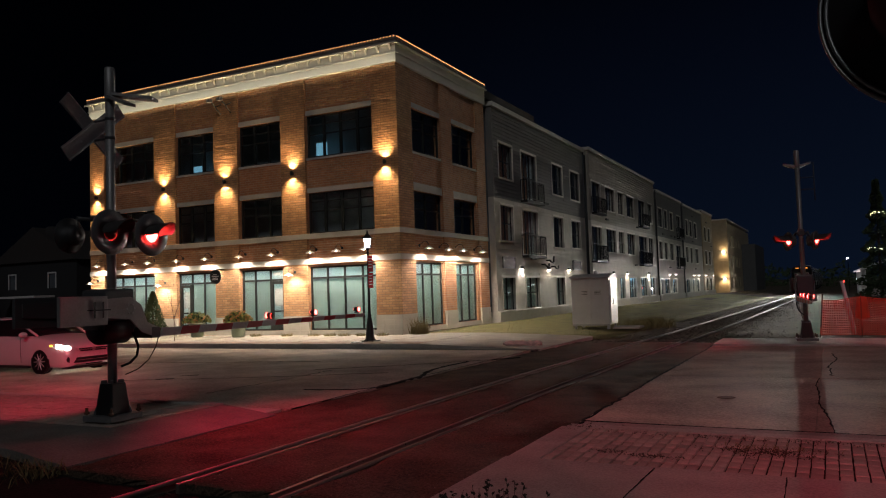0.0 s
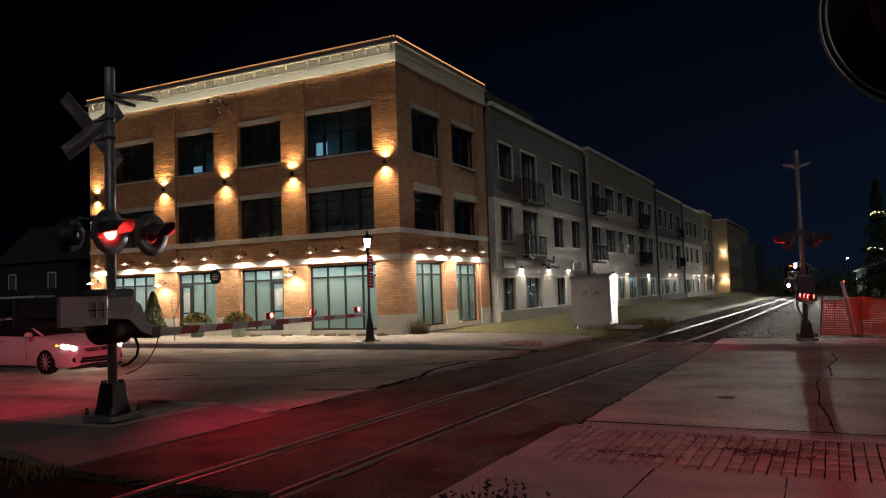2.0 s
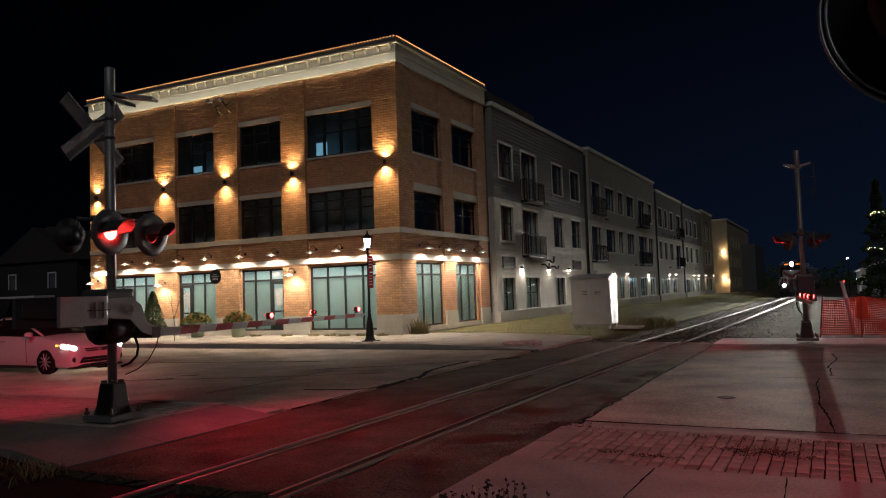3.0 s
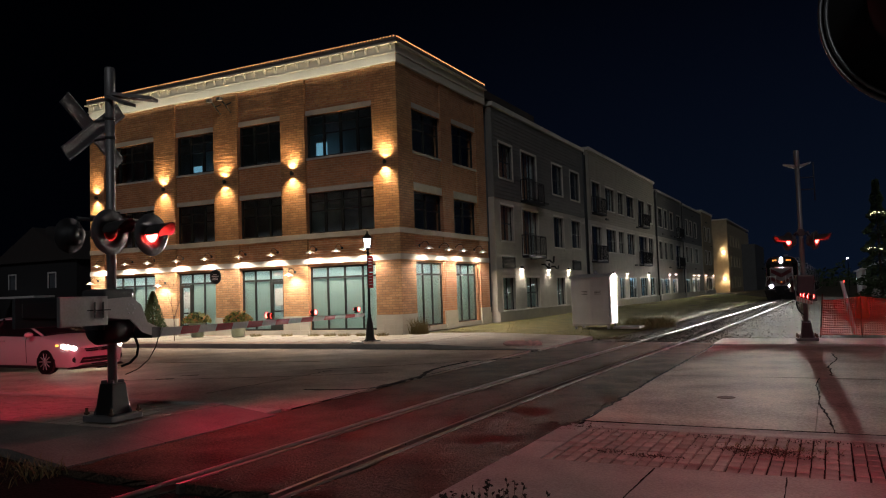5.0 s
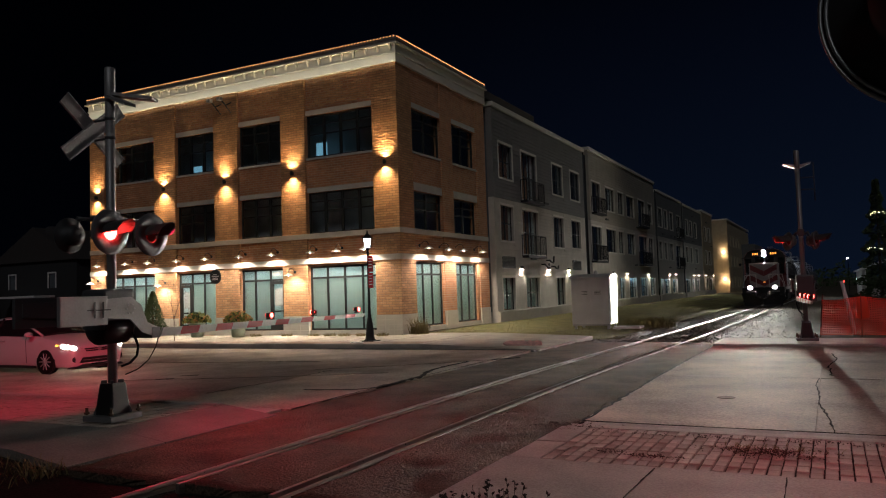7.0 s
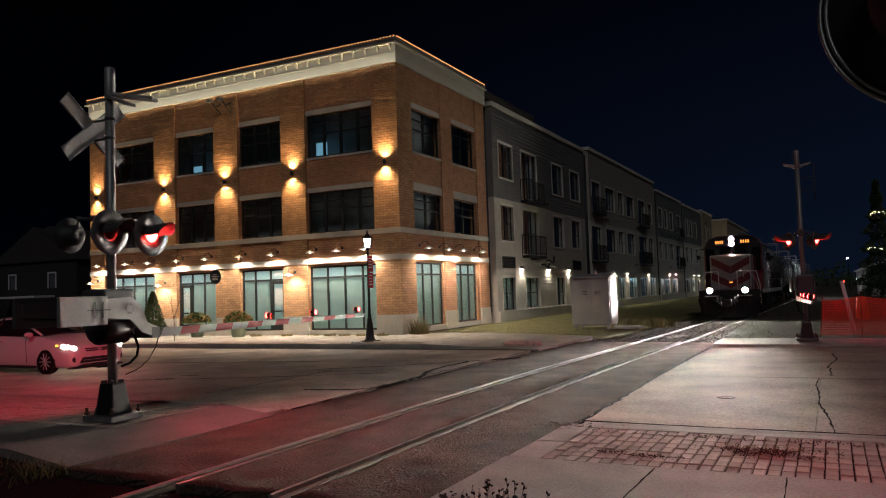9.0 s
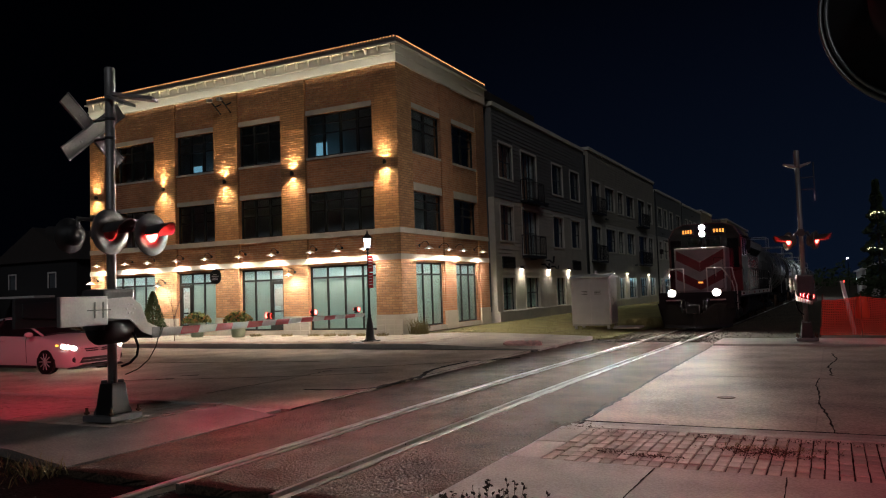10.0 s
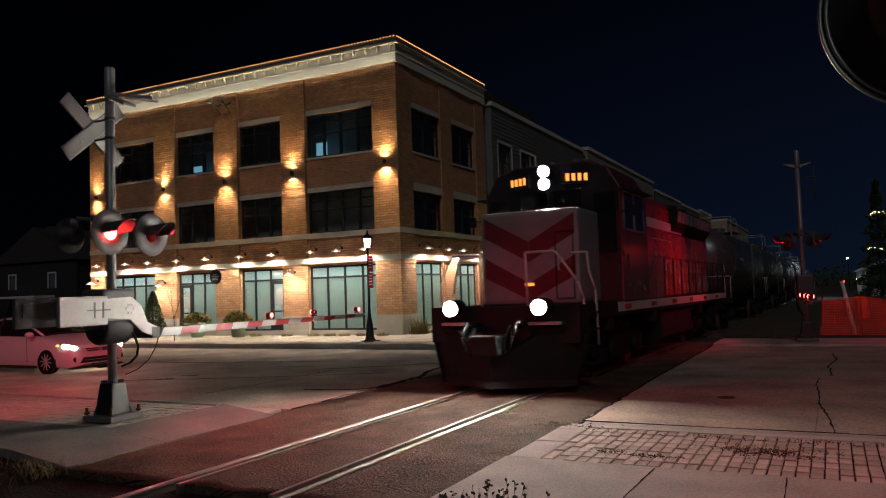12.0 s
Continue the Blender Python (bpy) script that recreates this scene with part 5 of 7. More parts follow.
def netting_fence():
    f = thing("safety_fence", (14.62, -0.35, -0.06), "orange plastic safety netting tied to thin posts", "fence")
    M_NET = mat("orange_plastic", (0.62, 0.08, 0.035), 0.6, vary=0.15, scale=5, bump=0)
    bm = B()
    L, H_ = 9.0, 1.02
    def at(u, v):
        sag = 0.04 * math.sin(u * 2.1) + 0.03 * math.sin(u * 5.3 + v * 2)
        return Vector((u + 0.10 * v * (1 if u < 0.4 else 0), 0.06 * math.sin(u * 1.7 + v * 3) + v * 0.05, 0.03 + v * (H_ - 0.03) + sag * v + 0.05 * v * min(u, 2)))
    nu, nv = 150, 20
    def strip(p, q, w):
        d = (q - p).normalized()
        s = d.cross(Vector((0, 1, 0))).normalized() * w
        bm.faces.new([bm.verts.new(c) for c in (p - s, q - s, q + s, p + s)])
    for j in range(nv + 1):
        for i in range(nu):
            strip(at(L * i / nu, j / nv), at(L * (i + 1) / nu, j / nv), 0.010)
    for i in range(nu + 1):
        for j in range(nv // 2):
            strip(at(L * i / nu, j * 2 / nv), at(L * i / nu, (j + 1) * 2 / nv), 0.007)
    part("netting", bm, M_NET, f, kind="stuff")
    for u, lean in ((0.0, 0.12), (1.1, 0.02), (3.0, 0.0), (5.0, 0.0), (7.0, 0.0)):
        bm = B()
        tube(bm, (u, 0.05, -0.05), (u + lean, 0.1, 1.25), 0.018, seg=6)
        part("post", bm, M_RUST, f)


netting_fence()
bm = B()
tube(bm, (0.3, 0, 0), (0, 0, 1.75), 0.07, 0.06)
solid("leaning_pole", bm, M_WHITE, "pale plastic marker pole leaning behind the netting", "pole", at=(15.3, 2.5, -0.2))
for k in range(2):
    bm = B()
    lathe(bm, [(0.27, 0.0), (0.29, 0.03), (0.26, 0.3), (0.25, 0.6), (0.22, 0.95), (0.12, 1.0)], seg=18)
    solid("traffic_barrel", bm, mat("barrel_plastic", (0.70, 0.10, 0.03), 0.5, vary=0.15), "orange plastic traffic barrel beyond the netting", "barrel", "barrels", at=(16.2 + 1.4 * k, 14 + k, -0.25))


# ---- level crossing signals ----
M_LENS_ON = glow("red_lens_glow", (1.0, 0.035, 0.03), 34.0)
M_LENS_OFF = mat("dark_red_lens", (0.10, 0.008, 0.008), 0.12, vary=0.2, scale=30)
M_ARMRED = mat("arm_red_tape", (0.35, 0.02, 0.025), 0.4, vary=0.15)
M_ARMWHITE = mat("arm_white_tape", (0.42, 0.40, 0.39), 0.4, vary=0.12)
FLASH = []


def lens_disc(radius, depth):
    """A two-sided lens that faces +x when lit: bright glass before, unlit glass behind."""
    bm = B()
    lathe(bm, [(0.004, depth), (radius * 0.5, depth * 0.8), (radius * 0.85, depth * 0.4), (radius, 0.0)], seg=20, axis="x")
    for f in bm.faces:
        f.material_index = 0
    half = len(bm.faces)
    q = B()
    lathe(q, [(0.004, -depth), (radius * 0.5, -depth * 0.8), (radius * 0.85, -depth * 0.4), (radius, -0.001)], seg=20, axis="x")
    me = bpy.data.meshes.new("lens_back")
    q.to_mesh(me)
    q.free()
    bm.from_mesh(me)
    bpy.data.meshes.remove(me)
    for f in bm.faces:
        f.material_index = 1 if f.calc_center_median().x < -1e-4 else 0
    bmesh.ops.recalc_face_normals(bm, faces=bm.faces)
    me = bpy.data.meshes.new("lens")
    bm.to_mesh(me)
    bm.free()
    me.materials.append(M_LENS_ON), me.materials.append(M_LENS_OFF)
    return me


LENS = lens_disc(0.115, 0.055)
SMALL_LENS = lens_disc(0.045, 0.02)


def head(parent, x, y, z, turn, phase, paint=None, disc=0.25):
    """One flashing lamp that faces turn degrees from +x: round background, cup, hood and lens."""
    bm = B()
    prof = [(0.117, 0.03), (disc, 0.03), (disc + 0.005, 0.02), (disc, 0.012), (0.15, 0.012), (0.15, -0.12), (0.09, -0.17), (0.0008, -0.18), (0.0008, -0.165), (0.12, -0.1), (0.117, 0.0)]
    rings = [[bm.verts.new((h, r * math.cos(k * math.tau / 48), r * math.sin(k * math.tau / 48))) for k in range(48)] for r, h in prof]
    for a, b in zip(rings, rings[1:] + rings[:1]):
        for k in range(48):
            bm.faces.new([a[k], a[(k + 1) % 48], b[(k + 1) % 48], b[k]]).smooth = True
    hd = part("lamp_head", bm, paint or M_HEAD, parent, "round black signal lamp head" if paint else "round grey signal lamp head")
    hd.matrix_basis = pose(x, y, z, 0, 0, turn)
    bm = B()
    n = 18
    grid = []
    for k in range(n + 1):
        a = radians(-8 + 196 * k / n)
        reach = 0.40 * (0.70 + 0.30 * max(0.0, math.sin(a)))
        grid.append([bm.verts.new((h, r * math.cos(a), r * math.sin(a) + 0.06 * (h - 0.03))) for r, h in ((0.128, 0.03), (0.128, 0.03 + reach), (0.135, 0.03 + reach), (0.135, 0.03))])
    for a, b in zip(grid, grid[1:]):
        for j in range(4):
            bm.faces.new([a[j], a[(j + 1) % 4], b[(j + 1) % 4], b[j]])
    bm.faces.new(grid[0]), bm.faces.new(grid[-1][::-1])
    part("hood", bm, M_HOOD, hd, "half-round dark hood")
    ln = new("lens", LENS)
    ln.parent = hd
    tagged(ln, "red flashing lens")
    FLASH.append((ln, (0.022, 0, 0), 0, phase))
    return hd


M_DULLBLACK = mat("dull_black_paint", (0.02, 0.02, 0.022), 0.6, vary=0.1, bump=0.02)
M_HOOD = mat("hood_paint", (0.05, 0.045, 0.045), 0.5, vary=0.1, bump=0.02)
M_HEAD = mat("lamp_head_paint", (0.12, 0.117, 0.12), 0.5, vary=0.12, bump=0.03)
M_SIGNAL = mat("grey_signal_paint", (0.075, 0.075, 0.08), 0.5, metal=0.2, vary=0.15, bump=0.04)
M_ALUDULL = mat("weathered_aluminium", (0.31, 0.30, 0.30), 0.5, metal=0.5, vary=0.12, scale=4)


def blade(bm, c, u, half, wide):
    """A crossbuck blade in the plane x = c.x, through c along the angle u."""
    d, n = Vector((0, math.cos(u), math.sin(u))), Vector((0, -math.sin(u), math.cos(u)))
    pts = [c + d * a * half + n * b * wide for a, b in ((-1, -1), (1, -1), (1, 1), (-1, 1))]
    v = [bm.verts.new(p + Vector((h, 0, 0))) for h in (-0.008, 0.008) for p in pts]
    for f in ((3, 2, 1, 0), (4, 5, 6, 7), (0, 1, 5, 4), (1, 2, 6, 5), (2, 3, 7, 6), (3, 0, 4, 7)):
        bm.faces.new([v[i] for i in f])


def crossing_signal(at, turn, top, zh, arm_len, plates=True, buck_z=4.2, swivel=0.0, back=180.0, far_set=False):
    s = thing("crossing_signal", at, "level crossing mast with flashing red lamps and a lowered gate", "crossing signal", "level crossing signals", turn=turn)
    bm = B()
    tube(bm, (0, 0, 0.45), (0, 0, top), 0.065, seg=16)
    lathe(bm, [(0.066, top - 0.5), (0.075, top - 0.48), (0.075, top - 0.02), (0.06, top)], seg=16)
    part("mast", bm, M_ALUDULL, s, "galvanised steel mast")
    bm = B()
    box(bm, -0.28, 0.28, -0.28, 0.28, 0.0, 0.08)
    part("base_plate", bm, M_HEAD, s, "grey base plate", bevel=0.01)
    bm = B()
    v = box(bm, -0.17, 0.17, -0.17, 0.17, 0.08, 0.52)
    for k in v[4:]:
        k.co.x *= 0.72
        k.co.y *= 0.72
    part("base_casting", bm, M_BLACK, s, bevel=0.02)
    for x in (-0.24, 0.24):
        for y in (-0.24, 0.24):
            bm = B()
            tube(bm, (x, y, 0.09), (x, y, 0.19), 0.02, seg=6)
            tube(bm, (x, y, 0.1), (x, y, 0.13), 0.036, seg=6)
            part("anchor_bolt", bm, M_RUST, s)
    # lamp arms and heads
    reach, half = (0.38, 0.37) if far_set else (0.33, 0.36)
    for sx in (1, -1):
        bm = B()
        path_tube(bm, [(0, 0, zh + 0.22), (sx * 0.12, 0, zh + 0.22)], 0.03)
        tube(bm, (sx * 0.14, -0.46, zh + 0.22), (sx * 0.14, 0.46, zh + 0.22), 0.028)
        for y in (-half, half):
            path_tube(bm, [(sx * 0.14, y, zh + 0.22), (sx * (reach - 0.16), y, zh + 0.20), (sx * (reach - 0.14), y, zh + 0.02)], 0.022)
        part("lamp_arm", bm, M_SIGNAL, s)
        for y in (-half, half):
            head(s, sx * reach, y, zh, swivel if sx > 0 else back, 0 if y < 0 else 1, disc=(0.31 if sx > 0 else 0.25) if far_set else 0.25, paint=M_DULLBLACK if far_set and sx < 0 else None)
    bm = B()
    box(bm, -0.09, 0.09, -0.09, 0.09, zh + 0.14, zh + 0.34)
    part("junction_box", bm, M_SIGNAL, s, bevel=0.02)
    # crossbucks both ways
    if plates:
        for p, q in (((0.05, 0.05, 4.70), (0.62, 0.26, 4.60)), ((0.05, -0.02, 4.66), (0.46, -0.06, 4.48))):
            bm = B()
            p, q = Vector(p), Vector(q)
            d = (q - p).normalized()
            n = Vector((-d.y, d.x, 0.0)).normalized() * 0.10
            u = Vector((0, 0, 0.022))
            v = [bm.verts.new(k) for k in (p - n - u, q - n - u, q + n - u, p + n - u, p - n + u, q - n + u, q + n + u, p + n + u)]
            for f in ((3, 2, 1, 0), (4, 5, 6, 7), (0, 1, 5, 4), (1, 2, 6, 5), (2, 3, 7, 6), (3, 0, 4, 7)):
                bm.faces.new([v[i] for i in f])
            part("sign_blade", bm, M_ALUDULL, s, "sign blade seen edge-on")
    if not plates:
        for k in (-1, 1):
            bm = B()
            extrude_poly(bm, [(k * 0.06, 4.90), (k * 0.36, 5.02), (k * 0.36, 5.05), (k * 0.06, 4.99)], -0.11, 0.11, "y")
            part("sign_blade", bm, M_ALUDULL, s, "pale sign blade seen edge-on")
    for sx in (-1,) if plates else ():
        for j, lean in enumerate((40, 140)):
            c = Vector((sx * (0.33 + 0.02 * j), 0, buck_z))
            d, n = Vector((0, math.cos(radians(lean)), math.sin(radians(lean)))), Vector((0, -math.sin(radians(lean)), math.cos(radians(lean))))
            bm = B()
            blade(bm, c, radians(lean), 0.64, 0.115)
            cb = part("crossbuck_blade", bm, M_ALUDULL, s, "back of a white crossbuck blade")
            for e in (-1, 1):
                bm = B()
                q = c + n * e * 0.095 + Vector((0.012, 0, 0))
                blade(bm, q, radians(lean), 0.64, 0.008)
                part("rolled_edge", bm, M_STEEL, cb)
            for e in (-0.3, 0.3):
                bm = B()
                q = c + d * e
                tube(bm, q + Vector((0.008, 0, 0)), q + Vector((0.024, 0, 0)), 0.014, seg=8)
                part("bolt", bm, M_STEEL, cb)
        for z in (buck_z - 0.14, buck_z + 0.14):
            bm = B()
            tube(bm, (0, 0, z), (sx * 0.32, 0, z), 0.016, seg=6)
            lathe(bm, [(0.068, z - 0.02), (0.074, z - 0.02), (0.074, z + 0.02), (0.068, z + 0.02)], seg=16)
            part("crossbuck_bracket", bm, M_SIGNAL, s)
    # gate machine
    bm = B()
    box(bm, -0.24, 0.2, -0.32, 0.24, 1.28, 1.86)
    gm = part("gate_machine", bm, M_SIGNAL, s, bevel=0.05)
    bm = B()
    lathe(bm, [(0.10, -0.30), (0.20, -0.29), (0.23, -0.24), (0.23, 0.18), (0.20, 0.22), (0.10, 0.23)], (0.0, 0.0, 1.30), 20, "y")
    part("motor_housing", bm, M_DULLBLACK, gm, "dark round motor housing")
    if plates:
        bm = B()
        path_tube(bm, [(-0.02, -0.05, 1.86), (-0.02, -0.04, 1.92), (-0.02, 0.04, 1.92), (-0.02, 0.05, 1.86)], 0.012)
        part("lifting_eye", bm, M_SIGNAL, s)
    for sx, ya, yb, m in ((1, -1.10, -0.34, M_ALUDULL if plates else M_SIGNAL), (-1, -1.32, -0.55, M_SIGNAL)):
        bm = B()
        box(bm, sx * 0.28 - 0.03, sx * 0.28 + 0.03, ya, yb, 1.36, 1.76)
        w = part("counterweight", bm, m, s, "flat counterweight plate", bevel=0.015)
        bm = B()
        x = sx * 0.28 + sx * 0.032
        for y in (-0.56, -0.42):
            box(bm, min(x, x + sx * 0.004), max(x, x + sx * 0.004), y - 0.012, y + 0.012, 1.46, 1.68)
        box(bm, min(x, x + sx * 0.005), max(x, x + sx * 0.005), -0.68, -0.30, 1.56, 1.575)
        if sx > 0:
            part("slots", bm, M_BLACK, w, "dark slots", kind="stuff")
        else:
            bm.free()
        bm = B()
        extrude_poly(bm, [(ya + 0.1, 1.5), (0.1, 1.42), (0.32, 1.22), (0.62, 1.12), (0.62, 1.28), (0.42, 1.36), (0.3, 1.62), (0.12, 1.74), (ya + 0.1, 1.68)], sx * 0.24 - 0.012, sx * 0.24 + 0.012, "x")
        part("gate_lever", bm, m, s, "curved steel gate lever")
        if sx > 0:
            for k in range(6):
                a = k * math.tau / 6
                bm = B()
                tube(bm, (0.253, 0.1 + 0.07 * math.cos(a), 1.57 + 0.07 * math.sin(a)), (0.268, 0.1 + 0.07 * math.cos(a), 1.57 + 0.07 * math.sin(a)), 0.013, seg=8)
                part("lever_bolt", bm, M_STEEL, s)
    bm = B()
    box(bm, -0.255, 0.255, 0.5, 0.66, 1.12, 1.28)
    part("arm_socket", bm, M_SIGNAL, s)
    # the arm, in stripes
    n = int(arm_len / 0.38)
    for k in range(n):
        ya, yb = 0.66 + arm_len * k / n, 0.66 + arm_len * (k + 1) / n
        bm = B()
        f0, f1 = 0.062 - 0.026 * k / n, 0.062 - 0.026 * (k + 1) / n
        cut = 0.06
        c0, c1 = 1.2, 1.2
        v = [bm.verts.new(p) for p in ((0.22, ya, c0 - f0), (0.26, ya, c0 - f0), (0.26, yb, c1 - f1), (0.22, yb, c1 - f1),
                                       (0.22, ya + cut, c0 + f0), (0.26, ya + cut, c0 + f0), (0.26, yb + cut, c1 + f1), (0.22, yb + cut, c1 + f1))]
        for f in ((3, 2, 1, 0), (4, 5, 6, 7), (0, 1, 5, 4), (1, 2, 6, 5), (2, 3, 7, 6), (3, 0, 4, 7)):
            bm.faces.new([v[i] for i in f])
        part("arm_stripe", bm, M_ARMRED if k % 2 else M_ARMWHITE, s, "red stripe" if k % 2 else "white stripe")
    for j, f in enumerate((0.445, 0.68, 0.955)):
        y = 0.66 + arm_len * f
        z = 1.2 + 0.06
        bm = B()
        box(bm, 0.2, 0.28, y - 0.05, y + 0.05, z, z + 0.025)
        lb = part("arm_lamp", bm, M_BLACK, s, "small lamp on the gate arm")
        bm = B()
        lathe(bm, [(0.03, z + 0.025), (0.05, z + 0.05), (0.05, z + 0.1), (0.03, z + 0.125)], (0.235, y, 0), 12)
        part("lamp_case", bm, M_BLACK, lb)
        for sx in (1, -1):
            ln = new("lens", SMALL_LENS)
            ln.parent = lb
            tagged(ln, "small red lens")
            FLASH.append((ln, (0.235 + sx * 0.055, y, z + 0.075), 0 if sx > 0 else 180, j if j < 2 else None))
    bm = B()
    path_tube(bm, [(0.18, 0.10, 1.32), (0.22, 0.20, 1.18), (0.23, 0.26, 1.02), (0.20, 0.26, 0.88), (0.12, 0.20, 0.78), (0.06, 0.10, 0.74)], 0.018)
    part("cable_hose", bm, M_RUBBER, s, "black cable hose")
    bm = B()
    path_tube(bm, [(0.22, 0.66, 1.14), (0.20, 0.62, 0.98), (0.16, 0.52, 0.80), (0.12, 0.36, 0.68), (0.08, 0.16, 0.62)], 0.007, 6)
    part("arm_wire", bm, M_RUBBER, s, "thin drooping arm wire")
    # stiffening plates on the base
    for k in range(4):
        bm = B()
        a = k * math.tau / 4
        extrude_poly(bm, [(0.10, 0.081), (0.25, 0.081), (0.25, 0.12), (0.16, 0.30), (0.15, 0.56), (0.07, 0.56)], -0.014, 0.014, "y")
        bmesh.ops.transform(bm, matrix=Matrix.Rotation(a + math.pi / 4, 4, "Z"), verts=bm.verts)
        part("base_fin", bm, M_SIGNAL, s)
    return s


def flash_rows(at, facing, phase):
    """Rows that turn a lens: bright face outwards while its half of the beat lasts."""
    def turned(dark):
        return pose(*at, 0, 0, facing + dark)
    if phase is None:
        return [(0.0, turned(0)), (12.0, turned(0))]
    beats = []
    k = -1
    while 0.19 + 1.267 * k < 12.5:
        beats += [(0.19 + 1.267 * k, True), (0.19 + 1.267 * k + 0.62, False)]
        k += 1
    rows, state = [], None
    for t, near_on in beats:
        on = near_on if phase == 0 else not near_on
        if t < 0:
            state = on
            continue
        if state is None:
            state = not on
        if not rows:
            rows.append((0.0, turned(0 if state else 180)))
        if t < 11.9:
            a, b = (180, 0) if on else (0, 180)
            rows.append((t - 0.05, turned(a)))
            for q in range(4):
                rows.append((t - 0.01 + q / 60, turned(a + (b - a) * q / 3)))
            rows.append((t + 0.08, turned(b)))
        state = on
    rows.append((12.0, turned(0 if rows_lit(12.0, phase) else 180)))
    return rows


def rows_lit(t, phase):
    f = ((t - 0.19) % 1.267) < 0.62
    return f if phase == 0 else not f


signal_left = crossing_signal((5.74, -18.2, 0.0), 2.0, 5.1, 2.64, 5.9, far_set=True)
signal_right = crossing_signal((14.30, -1.94, -0.08), 186.0, 5.42, 2.82, 4.2, plates=False, buck_z=4.9, swivel=24.0, back=156.0)
bm = B()
box(bm, -0.21, 0.19, 0.36, 0.375, 1.32, 1.6)
part("sign_plate", bm, M_SIGNAL, signal_right, "small dark notice plate")
bm = B()
path_tube(bm, [(0.0, 0, 4.62), (-0.42, 0, 4.62)], 0.014)
tube(bm, (-0.42, 0, 3.95), (-0.42, 0, 5.05), 0.016)
part("antenna_arm", bm, M_SIGNAL, signal_right, "thin antenna arm")
bm = B()
path_tube(bm, [(0.0, 0, 4.28), (-0.42, 0, 4.28)], 0.014)
part("antenna_arm", bm, M_SIGNAL, signal_right, "thin antenna arm")

# the near signal, whose lamp head hangs close above the eye
near = thing("near_signal", (15.75, -23.9, -0.02), "near crossing signal mast with a dark lamp head", "crossing signal", turn=86.0)
bm = B()
tube(bm, (0, 0, 0.0), (0, 0, 3.6), 0.065, seg=16)
part("mast", bm, M_STEEL, near)
bm = B()
tube(bm, (0.05, -0.1, 2.62), (0.05, 0.95, 2.62), 0.028)
tube(bm, (0.05, 0.525, 2.62), (0.05, 0.525, 2.4), 0.022)
part("lamp_arm", bm, M_SIGNAL, near)
hd = head(near, 0.12, 0.515, 2.325, 0, 0, M_DULLBLACK)
for r, h in ((0.254, 0.006), (0.240, -0.002)):
    bm = B()
    rings = [[bm.verts.new((h + 0.005 * math.sin(q * math.tau / 6), (r + 0.005 * math.cos(q * math.tau / 6)) * math.cos(k * math.tau / 64), (r + 0.005 * math.cos(q * math.tau / 6)) * math.sin(k * math.tau / 64))) for q in range(6)] for k in range(64)]
    for a, b in zip(rings, rings[1:] + rings[:1]):
        for q in range(6):
            bm.faces.new([a[q], b[q], b[(q + 1) % 6], a[(q + 1) % 6]]).smooth = True
    part("rim", bm, M_STEEL, hd, "rolled steel rim")
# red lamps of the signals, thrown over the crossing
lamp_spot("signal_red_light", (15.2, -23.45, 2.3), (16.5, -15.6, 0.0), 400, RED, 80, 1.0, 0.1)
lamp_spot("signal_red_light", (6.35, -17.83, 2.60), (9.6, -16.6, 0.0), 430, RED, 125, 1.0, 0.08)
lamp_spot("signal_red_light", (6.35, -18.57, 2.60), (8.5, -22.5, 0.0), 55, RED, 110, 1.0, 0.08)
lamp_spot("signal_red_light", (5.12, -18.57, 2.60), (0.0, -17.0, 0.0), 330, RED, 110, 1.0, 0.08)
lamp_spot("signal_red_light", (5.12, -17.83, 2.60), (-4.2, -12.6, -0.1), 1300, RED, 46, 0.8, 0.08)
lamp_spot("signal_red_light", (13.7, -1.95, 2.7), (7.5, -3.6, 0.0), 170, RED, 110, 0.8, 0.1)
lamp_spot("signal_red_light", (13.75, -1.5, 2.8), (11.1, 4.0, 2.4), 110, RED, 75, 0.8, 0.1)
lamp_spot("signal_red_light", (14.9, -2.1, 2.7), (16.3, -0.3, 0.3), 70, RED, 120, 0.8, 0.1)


# ---- the waiting car ----
def loft(bm, stations, ring):
    rings = []
    for st in stations:
        pts = ring(*st)
        rings.append([bm.verts.new(p) for p in pts])
    n = len(rings[0])
    for a, b in zip(rings, rings[1:]):
        for k in range(n - 1):
            bm.faces.new([a[k], a[k + 1], b[k + 1], b[k]]).smooth = True
    bm.faces.new(rings[0]), bm.faces.new(rings[-1][::-1])


